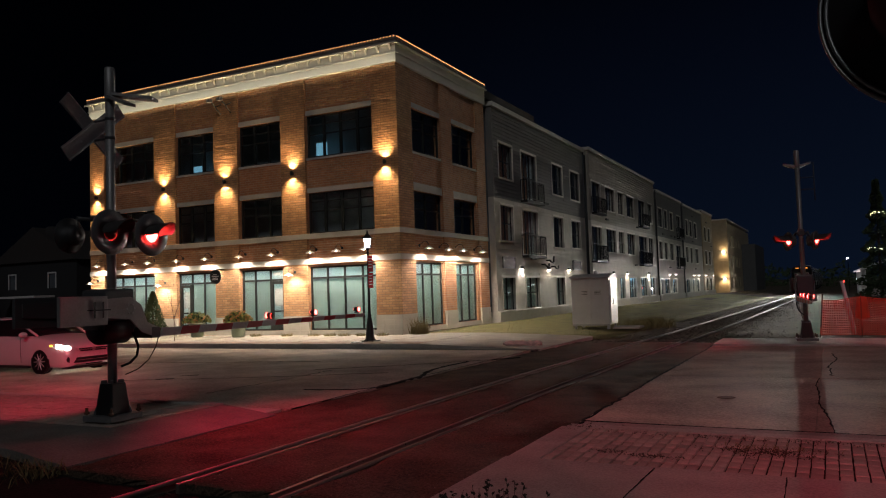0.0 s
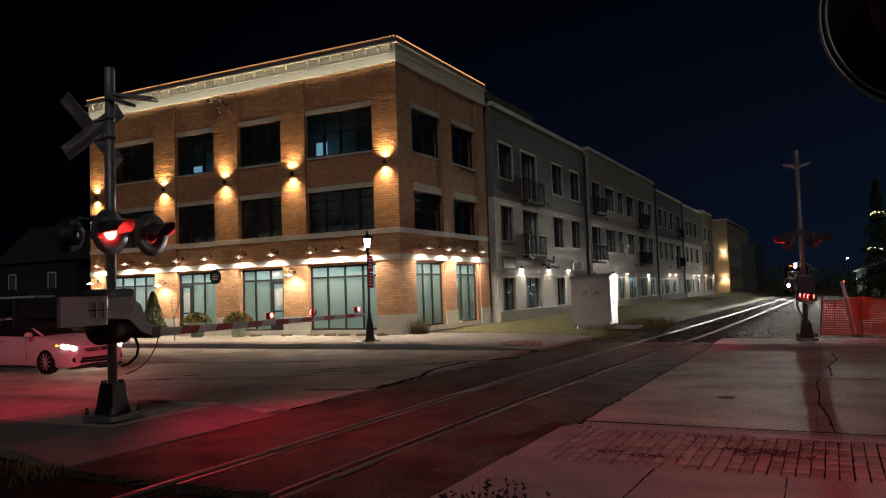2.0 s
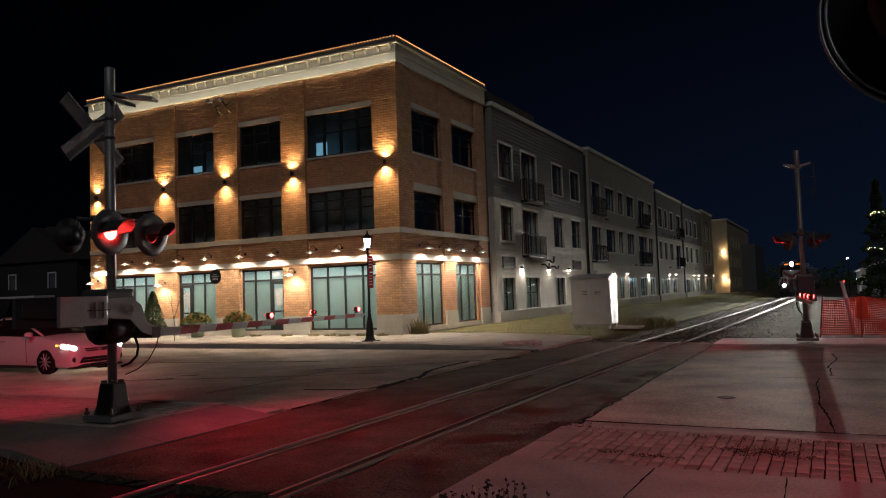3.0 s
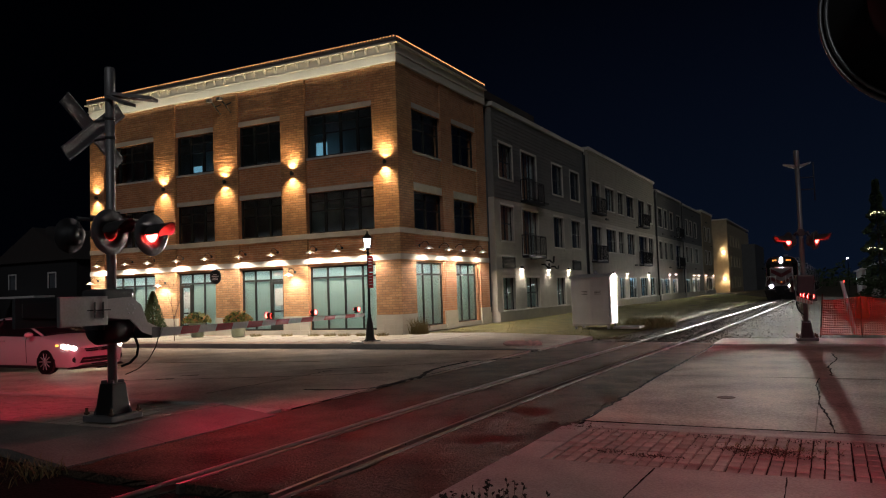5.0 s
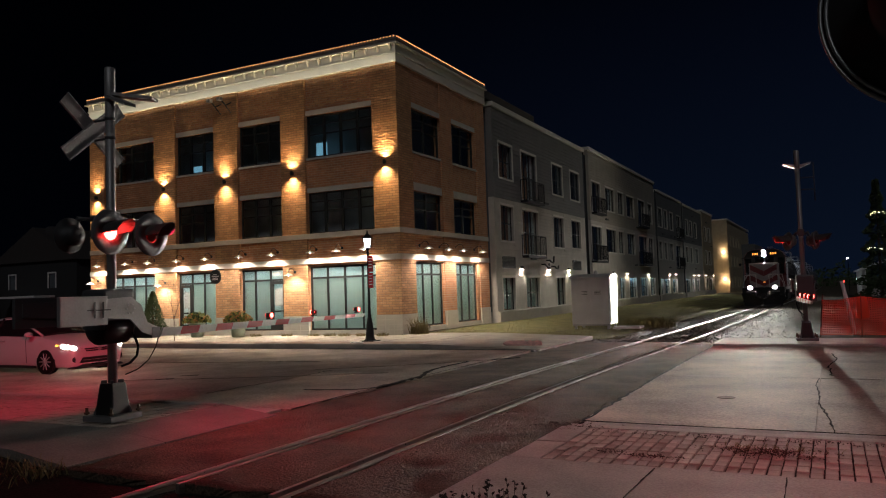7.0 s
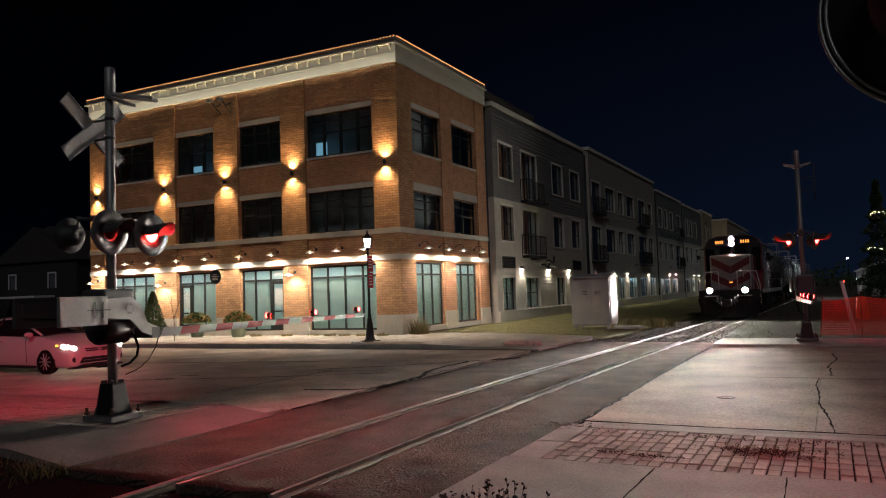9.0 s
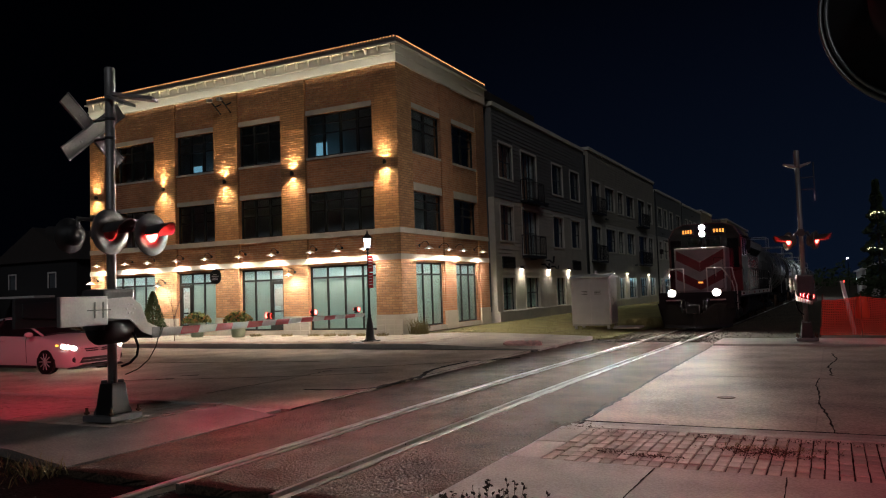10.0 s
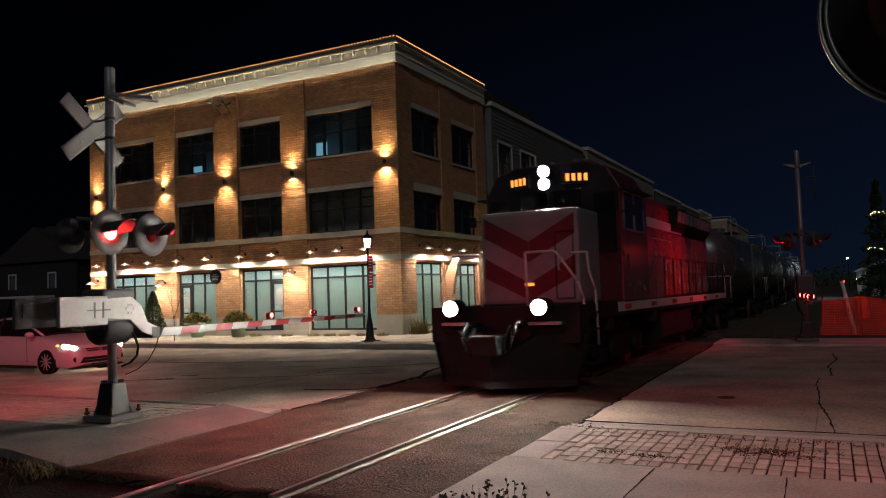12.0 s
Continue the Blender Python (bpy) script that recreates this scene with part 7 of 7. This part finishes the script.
def locomotive():
    L = 18.0
    loco = thing("locomotive", (0, 0, 0), "red diesel locomotive with a grey and red striped nose", "locomotive")
    sets = []
    # underframe and walkways
    bm = B()
    box(bm, -1.45, 1.45, 0.75, L - 0.75, 1.22, 1.5)
    part("underframe", bm, M_LOCOBLACK, loco, bevel=0.02)
    for s in (-1, 1):
        bm = B()
        box(bm, min(s * 1.452, s * 1.475), max(s * 1.452, s * 1.475), 2.6, L - 1.2, 1.30, 1.49)
        part("sill_stripe", bm, M_RAILING, loco, "pale stripe along the frame")
    # snow plough and front beam
    bm = B()
    n = 12
    front = []
    for k in range(n + 1):
        x = -1.55 + 3.1 * k / n
        d = 0.75 * (abs(x) / 1.55) ** 1.1
        top = 0.66 + 0.42 * min(1.0, abs(x) / 0.62) ** 3
        front.append([(x * 0.84, -0.42 + d, 0.10), (x * 0.87, -0.20 + d, 0.32), (x * 0.93, -0.12 + d, 0.32 + (top - 0.32) * 0.5), (x, -0.40 + d, top)])
    rows = [[bm.verts.new(p) for p in q] + [bm.verts.new((q[3][0], q[3][1] + 0.05, q[3][2])), bm.verts.new((q[0][0], q[0][1] + 0.12, 0.12))] for q in front]
    for a, b in zip(rows, rows[1:]):
        for j in range(6):
            bm.faces.new([a[j], a[(j + 1) % 6], b[(j + 1) % 6], b[j]])
    bm.faces.new(rows[0]), bm.faces.new(rows[-1][::-1])
    part("snow_plough", bm, M_LOCOBLACK, loco, "black snow plough")
    for x in (-1.1, -0.7, 0.7, 1.1):
        bm = B()
        d = 0.75 * (abs(x) / 1.55) ** 1.1
        box(bm, x * 0.92 - 0.02, x * 0.92 + 0.02, -0.20 + d, 0.02 + d, 0.3, 0.9)
        part("plough_rib", bm, M_LOCOBLACK, loco)
    for x, z in ((-0.45, 0.9), (-0.32, 0.8), (0.36, 0.85), (0.5, 0.92)):
        bm = B()
        path_tube(bm, [(x, 0.2, z + 0.3), (x, -0.25, z + 0.32), (x, -0.5, z + 0.1), (x * 0.9, -0.52, z - 0.15)], 0.03)
        part("air_hose", bm, M_RUBBER, loco, "black brake hose")
    bm = B()
    box(bm, -1.45, 1.45, 0.2, 0.75, 0.85, 1.5)
    part("buffer_beam", bm, M_LOCOBLACK, loco, bevel=0.02)
    bm = B()
    box(bm, -0.14, 0.14, -0.5, 0.25, 0.72, 1.0)
    box(bm, -0.24, 0.24, -0.62, -0.42, 0.68, 1.02)
    part("coupler", bm, M_LOCOBLACK, loco, bevel=0.03)
    for s in (-1, 1):
        bm = B()
        for z in (0.45, 0.75, 1.05, 1.35):
            box(bm, min(s * 1.15, s * 1.5), max(s * 1.15, s * 1.5), 0.78, 1.1, z - 0.02, z + 0.02)
        box(bm, min(s * 1.12, s * 1.14), max(s * 1.12, s * 1.14), 0.78, 1.1, 0.4, 1.4)
        part("steps", bm, M_LOCOBLACK, loco)
        bm = B()
        box(bm, s * 0.85 - 0.28, s * 0.85 + 0.28, 0.02, 0.2, 1.17, 1.22)
        part("pilot_step", bm, M_RAILING, loco, "pale worn step edge")
        # ditch lights
        headlamp(loco, s * 0.85, -0.17, 1.48, 0.135)
        # front railings
        bm = B()
        path_tube(bm, [(s * 0.45, 0.35, 1.5), (s * 0.45, 0.3, 2.45), (s * 1.0, 0.3, 2.45), (s * 1.12, 0.32, 2.3), (s * 1.36, 0.45, 1.9), (s * 1.42, 0.55, 1.6), (s * 1.42, 0.6, 0.75), (s * 1.2, 0.6, 0.7)], 0.022)
        part("front_railing", bm, M_RAILING, loco, "pale bent front railing")
        bm = B()
        path_tube(bm, [(s * 1.0, 1.2, 2.45), (s * 1.3, 1.2, 2.45), (s * 1.36, 1.1, 2.1), (s * 1.45, 1.15, 1.75), (s * 1.46, 1.2, 0.75)], 0.022)
        part("step_railing", bm, M_RAILING, loco)
    # nose
    bm = B()
    v = box(bm, -1.03, 1.03, 1.6, 2.95, 1.5, 3.35)
    part("nose", bm, M_LOCOGREY, loco, "grey short nose", bevel=0.08)
    for s in (-1, 1):
        for z in (1.92, 2.73):
            bm = B()
            pts = [(s * 0.004, z - 0.40), (s * 0.95, z + 0.12), (s * 0.95, z + 0.52), (s * 0.004, z + 0.0)]
            pts = [(x, min(3.26, max(1.58, q))) for x, q in pts]
            extrude_poly(bm, pts, 1.594, 1.599, "y")
            part("nose_stripe", bm, M_NOSERED, loco, "red slanting stripe")
    bm = B()
    for q in ((0.55, 0.565, 1.6, 2.9), (0.905, 0.92, 1.6, 2.9), (0.565, 0.905, 1.6, 1.615), (0.565, 0.905, 2.885, 2.9)):
        box(bm, q[0], q[1], 1.575, 1.593, q[2], q[3])
    part("nose_door_frame", bm, M_LOCOBLACK, loco)
    bm = B()
    tube(bm, (0.62, 1.56, 2.15), (0.62, 1.56, 2.40), 0.014, seg=6)
    for z in (2.15, 2.40):
        tube(bm, (0.62, 1.56, z), (0.62, 1.6, z), 0.014, seg=6)
    part("nose_door_handle", bm, M_RAILING, loco)
    bm = B()
    box(bm, -0.09, 0.09, 1.57, 1.593, 1.86, 1.92)
    part("step_light", bm, M_NUMBER, loco, "small lit step light")
    # cab
    bm = B()
    extrude_poly(bm, [(-1.5, 1.5), (1.5, 1.5), (1.5, 3.85), (1.25, 4.28), (0.8, 4.45), (-0.8, 4.45), (-1.25, 4.28), (-1.5, 3.85)], 2.95, 5.1, "y")
    part("cab", bm, mat("cab_dark_paint", (0.10, 0.022, 0.024), 0.3, vary=0.25, scale=1.5, fine=14, bump=0.06), loco, "dark maroon driving cab", bevel=0.03)
    bm = B()
    extrude_poly(bm, [(-1.46, 3.36), (1.46, 3.36), (1.46, 3.86), (1.2, 4.26), (0.78, 4.41), (-0.78, 4.41), (-1.2, 4.26), (-1.46, 3.86)], 2.935, 2.949, "y")
    part("cab_front", bm, M_LOCOBLACK, loco, "black upper cab front")
    for s in (-1, 1):
        bm = B()
        box(bm, min(s * 0.06, s * 0.68), max(s * 0.06, s * 0.68), 2.922, 2.934, 3.42, 3.86)
        part("windscreen", bm, M_CABGLASS, loco)
        bm = B()
        box(bm, min(s * 0.95, s * 1.4), max(s * 0.95, s * 1.4), 2.922, 2.934, 2.5, 3.75)
        part("windscreen", bm, M_CABGLASS, loco)
        bm = B()
        box(bm, min(s * 0.34, s * 0.92), max(s * 0.34, s * 0.92), 2.77, 2.86, 3.97, 4.22)
        swing = Matrix.Translation((s * 0.63, 2.82, 0)) @ Matrix.Rotation(radians(s * 24), 4, "Z") @ Matrix.Translation((-s * 0.63, -2.82, 0))
        bmesh.ops.transform(bm, matrix=swing, verts=bm.verts)
        nb = part("number_board", bm, M_LOCOBLACK, loco, "black number board", bevel=0.01)
        bm = B()
        for j in range(4):
            x = s * 0.63 + (j - 1.5) * 0.125
            box(bm, x - 0.036, x + 0.036, 2.762, 2.769, 4.02, 4.17)
        bmesh.ops.transform(bm, matrix=swing, verts=bm.verts)
        part("number_bars", bm, M_NUMBER, nb, "glowing orange number bars", kind="stuff")
        bm = B()
        for a, b in ((3.15, 3.85), (4.0, 4.75)):
            box(bm, min(s * 1.501, s * 1.512), max(s * 1.501, s * 1.512), a, b, 3.0, 3.75)
        sw = part("side_window", bm, M_CABGLASS, loco)
        for a, b in ((3.15, 3.85), (4.0, 4.75)):
            bm = B()
            for q in ((a - 0.04, b + 0.04, 2.96, 3.0), (a - 0.04, b + 0.04, 3.75, 3.79), (a - 0.04, a, 3.0, 3.75), (b, b + 0.04, 3.0, 3.75)):
                box(bm, min(s * 1.501, s * 1.52), max(s * 1.501, s * 1.52), *q)
            part("window_frame", bm, M_STEEL, sw)
        bm = B()
        tube(bm, (s * 1.49, 2.95, 3.88), (s * 1.49, 5.1, 3.88), 0.02, seg=6)
        part("rain_gutter", bm, M_LOCOBLACK, loco)
        bm = B()
        box(bm, min(s * 1.5, s * 1.72), max(s * 1.5, s * 1.72), 2.9, 4.8, 3.78, 3.81)
        part("sunshade", bm, M_LOCOBLACK, loco)
        bm = B()
        path_tube(bm, [(s * 1.5, 2.85, 3.3), (s * 1.78, 2.8, 3.35)], 0.012)
        box(bm, min(s * 1.70, s * 1.86), max(s * 1.70, s * 1.86), 2.78, 2.81, 3.2, 3.42)
        part("mirror", bm, M_LOCOBLACK, loco)
    for z in (3.98, 4.25):
        headlamp(loco, 0, 2.57, z, 0.115)
    # equipment box beside the cab, hood, roof gear
    bm = B()
    box(bm, 0.93, 1.44, 5.15, 6.9, 1.5, 2.65)
    part("battery_box", bm, M_LOCORED, loco, bevel=0.03)
    bm = B()
    extrude_poly(bm, [(-0.9, 1.5), (0.9, 1.5), (0.9, 4.0), (0.7, 4.25), (-0.7, 4.25), (-0.9, 4.0)], 5.1, 16.6, "y")
    part("long_hood", bm, M_LOCORED, loco, "dark red long hood", bevel=0.03)
    for s in (-1, 1):
        for k in range(14):
            bm = B()
            y = 7.0 + 0.62 * k
            box(bm, min(s * 0.901, s * 0.925), max(s * 0.901, s * 0.925), y, y + 0.58, 1.65, 3.1)
            d = part("hood_door", bm, M_LOCORED, loco, bevel=0.008)
            bm = B()
            box(bm, min(s * 0.926, s * 0.95), max(s * 0.926, s * 0.95), y + 0.08, y + 0.11, 2.2, 2.5)
            part("door_latch", bm, M_STEEL, d)
        for y0, y1 in ((5.6, 6.9),):
            bm = B()
            box(bm, min(s * 0.901, s * 1.02), max(s * 0.901, s * 1.02), y0, y1, 3.25, 3.95)
            part("air_grille", bm, M_LOCOBLACK, loco, "black air intake grille", bevel=0.02)
        bm = B()
        box(bm, min(s * 0.92, s * 0.95), max(s * 0.92, s * 0.95), 7.4, 12.0, 3.35, 3.6)
        part("hood_band", bm, M_RAILING, loco, "worn pale band on the hood")
        # side railing
        for k in range(11):
            bm = B()
            y = 6.0 + 1.05 * k
            tube(bm, (s * 1.43, y, 1.5), (s * 1.43, y, 2.5), 0.017, seg=6)
            part("railing_post", bm, M_LOCOBLACK, loco)
        bm = B()
        tube(bm, (s * 1.43, 5.9, 2.5), (s * 1.43, 16.6, 2.5), 0.017, seg=6)
        tube(bm, (s * 1.43, 16.6, 2.5), (s * 1.43, 17.2, 2.0), 0.017, seg=6)
        part("handrail", bm, M_LOCOBLACK, loco)
        for k in range(5):
            bm = B()
            tube(bm, (s * (1.4 - 0.25 * k), 17.2, 1.5), (s * (1.4 - 0.25 * k), 17.2, 2.5), 0.016, seg=6)
            part("end_rail_post", bm, M_RAILING if k == 0 else M_LOCOBLACK, loco)
    for s in (-1, 1):
        bm = B()
        extrude_poly(bm, [(s * 0.88, 3.30), (s * 1.12, 3.62), (s * 1.16, 4.02), (s * 0.88, 4.12)], 10.4, 16.2, "y")
        rd = part("radiator_flare", bm, M_LOCOBLACK, loco, "black flared radiator housing")
        for k in range(9):
            bm = B()
            y = 10.55 + 0.62 * k
            extrude_poly(bm, [(s * 1.122, 3.66), (s * 1.135, 3.66), (s * 1.168, 3.98), (s * 1.155, 3.98)], y, y + 0.5, "y")
            part("radiator_screen", bm, M_LOCOGREY, rd)
        bm = B()
        path_tube(bm, [(s * 0.93, 5.6, 3.02), (s * 0.97, 5.6, 3.06), (s * 0.97, 10.2, 3.06), (s * 0.93, 10.2, 3.02)], 0.014, 6)
        part("hood_grab_rail", bm, M_RAILING, loco)
        for k in range(6):
            bm = B()
            box(bm, min(s * 1.476, s * 1.482), max(s * 1.476, s * 1.482), 3.0 + 2.3 * k, 3.5 + 2.3 * k, 1.34, 1.44)
            part("sill_mark", bm, M_LOCORED, loco)
        # jacking pads, sand pipes and step treads under the frame
        for y in (2.2, 5.9, 12.0, 15.9):
            bm = B()
            box(bm, min(s * 1.2, s * 1.42), max(s * 1.2, s * 1.42), y - 0.18, y + 0.18, 0.95, 1.22)
            part("jacking_pad", bm, M_LOCOBLACK, loco, bevel=0.02)
    for y in (13.2, 14.8):
        bm = B()
        lathe(bm, [(0.6, 4.25), (0.6, 4.4), (0.5, 4.42)], (0, y, 0), 22)
        part("roof_fan", bm, M_LOCOBLACK, loco)
    bm = B()
    box(bm, -0.3, 0.3, 9.0, 10.2, 4.25, 4.55)
    part("exhaust_stack", bm, M_LOCOBLACK, loco, bevel=0.03)
    bm = B()
    path_tube(bm, [(0.35, 4.2, 4.45), (0.35, 4.2, 4.6)], 0.03)
    for k in range(3):
        lathe(bm, [(0.03, -0.35), (0.025, -0.05), (0.085, 0.1)], (0.25 + 0.12 * k, 4.2, 4.62), 10, "y")
    part("horn", bm, M_STEEL, loco)
    bm = B()
    extrude_poly(bm, [(-1.3, 0.5), (-1.0, 0.3), (1.0, 0.3), (1.3, 0.5), (1.3, 1.2), (-1.3, 1.2)], 7.0, 11.0, "y")
    part("fuel_tank", bm, M_LOCOBLACK, loco, bevel=0.04)
    sets += bogie(loco, 4.0, (-1.4, 1.4))
    sets += bogie(loco, 14.0, (-1.4, 1.4))
    return loco, sets


def tank_wagon():
    L = 15.6
    t = thing("tank_wagon", (0, 0, 0), "black tank wagon coupled behind the locomotive", "tank wagon", "tank wagons of the train")
    bm = B()
    r, zc = 1.48, 2.72
    lathe(bm, [(0.02, 0.75), (0.6, 0.82), (1.05, 1.0), (1.34, 1.25), (r, 1.6), (r, L - 1.6), (1.34, L - 1.25), (1.05, L - 1.0), (0.6, L - 0.82), (0.02, L - 0.75)], (0, 0, zc), 40, "y")
    part("tank", bm, M_TANK, t, "glossy black tank")
    for y in (1.6, 4.7, 7.8, 10.9, 14.0):
        bm = B()
        lathe(bm, [(r + 0.002, -0.05), (r + 0.012, -0.04), (r + 0.012, 0.04), (r + 0.002, 0.05)], (0, y, zc), 40, "y")
        part("tank_seam", bm, M_TANK, t)
    bm = B()
    box(bm, -0.35, 0.35, 0.3, L - 0.3, 0.95, 1.25)
    box(bm, -1.4, 1.4, 0.3, 1.0, 1.05, 1.25)
    box(bm, -1.4, 1.4, L - 1.0, L - 0.3, 1.05, 1.25)
    part("frame", bm, M_LOCOBLACK, t)
    bm = B()
    for e in (0.0, L):
        box(bm, -0.12, 0.12, e - (0.25 if e else 0.15), e + (0.15 if e else 0.3), 0.75, 1.0)
    part("couplers", bm, M_RUST, t)
    for y in (1.7, L - 1.7):
        bm = B()
        extrude_poly(bm, [(-1.3, 1.2), (1.3, 1.2), (1.25, 1.9), (-1.25, 1.9)], y - 0.06, y + 0.06, "y")
        part("saddle", bm, M_LOCOBLACK, t)
    bm = B()
    lathe(bm, [(0.35, zc + r - 0.05), (0.35, zc + r + 0.25), (0.3, zc + r + 0.28)], (0, L / 2, 0), 18)
    part("dome", bm, M_TANK, t)
    bm = B()
    for s in (-1, 1):
        for y in (L / 2 - 1.1, L / 2 + 1.1):
            tube(bm, (s * 0.75, y, zc + 1.25), (s * 0.75, y, zc + r + 0.75), 0.02, seg=6)
        tube(bm, (s * 0.75, L / 2 - 1.1, zc + r + 0.75), (s * 0.75, L / 2 + 1.1, zc + r + 0.75), 0.02, seg=6)
    for y in (L / 2 - 1.1, L / 2 + 1.1):
        tube(bm, (-0.75, y, zc + r + 0.75), (0.75, y, zc + r + 0.75), 0.02, seg=6)
    part("dome_railing", bm, M_RAILING, t, "pale railing round the dome")
    bm = B()
    box(bm, -0.9, 0.9, L / 2 - 1.1, L / 2 + 1.1, zc + r + 0.01, zc + r + 0.05)
    part("dome_walkway", bm, M_STEEL, t)
    for s in (-1, 1):
        bm = B()
        for y in (L / 2 - 0.2, L / 2 + 0.2):
            tube(bm, (s * 1.5, y, 1.1), (s * 1.5, y, zc + 0.9), 0.018, seg=6)
        for k in range(8):
            z = 1.2 + 0.28 * k
            tube(bm, (s * 1.5, L / 2 - 0.2, z), (s * 1.5, L / 2 + 0.2, z), 0.014, seg=6)
        part("ladder", bm, M_STEEL, t)
        for e in (0.4, L - 0.4):
            bm = B()
            path_tube(bm, [(s * 1.38, e, 1.2), (s * 1.38, e, 2.1), (s * 0.4, e, 2.1), (s * 0.4, e, 1.25)], 0.018)
            part("end_railing", bm, M_RAILING, t)
        bm = B()
        tube(bm, (s * 1.52, 1.6, zc - 0.35), (s * 1.52, L - 1.6, zc - 0.35), 0.014, seg=6)
        part("side_handrail", bm, M_STEEL, t)
        bm = B()
        box(bm, min(s * 1.482, s * 1.486), max(s * 1.482, s * 1.486), 3.0, 4.4, zc + 0.05, zc + 0.16)
        part("letter_bars", bm, M_RAILING, t, "pale lettering bar")
    sets = bogie(t, 2.2, (-0.9, 0.9), 0.46)
    sets += bogie(t, L - 2.2, (-0.9, 0.9), 0.46)
    return t, sets


loco, loco_sets = locomotive()
wagon, wagon_sets = tank_wagon()
wagons = [wagon] + [copy_thing(wagon, pose(0, 40 + 20 * k, 0)) for k in range(5)]


def rolling_pose(y, length):
    """The pose of a vehicle whose front is at y, with both ends on the track."""
    a, b = y + 3.0, y + length - 3.0
    turn = math.degrees(math.atan2(track_x(b) - track_x(a), b - a))
    x = (track_x(a) + track_x(b)) / 2 - math.sin(radians(turn)) * (a + b - 2 * y) / 2
    return pose(x, y, rail_z(y) + 0.006, math.degrees(math.atan2(rail_z(b) - rail_z(a), b - a)), 0, -turn)


def train_front():
    """Where the front stands, second by second."""
    ts = (0.0, 2.5, 5.5, 6.5, 9.5, 10.5, 11.5, 12.0)
    ys = (105.5, 81.0, 50.2, 40.3, 10.45, 0.85, -8.55, -13.55)
    return np.polyfit(ts, ys, 3)


def motions():
    k = train_front()
    times = [0.5 * i for i in range(25)]
    where = [float(np.polyval(k, t)) for t in times]
    walk(loco, [(t, rolling_pose(y, 18.0)) for t, y in zip(times, where)])
    for i, w in enumerate(wagons):
        walk(w, [(t, rolling_pose(y + 18.4 + 16.0 * i, 15.6)) for t, y in zip(times, where)])
    start = where[0]
    for w, at, r in loco_sets:
        rows = []
        for i in range(181):
            t = i / 15
            run = (start - float(np.polyval(k, t))) / r
            rows.append((t, pose(*at, math.degrees(run), 0, 0)))
        walk(w, rows)
    # the car rolls the last hand's breadths up to the gate and stops
    steps = [(0.0, -0.22), (0.25, -0.145), (0.5, -0.08), (0.75, -0.025), (1.0, 0.0), (10.6, 0.0), (11.2, 0.03), (12.0, 0.03)]
    ca, sa = math.cos(radians(1.0)), math.sin(radians(1.0))
    walk(white_car, [(t, pose(-3.36 + d * ca, -11.93 + d * sa, -0.15, 0, 0, 1.0)) for t, d in steps])
    for w, at in CAR_WHEELS:
        walk(w, [(t, pose(*at, 0, math.degrees(d / 0.325), 0)) for t, d in steps])
    for ln, at, facing, phase in FLASH:
        walk(ln, flash_rows(at, facing, phase))


motions()
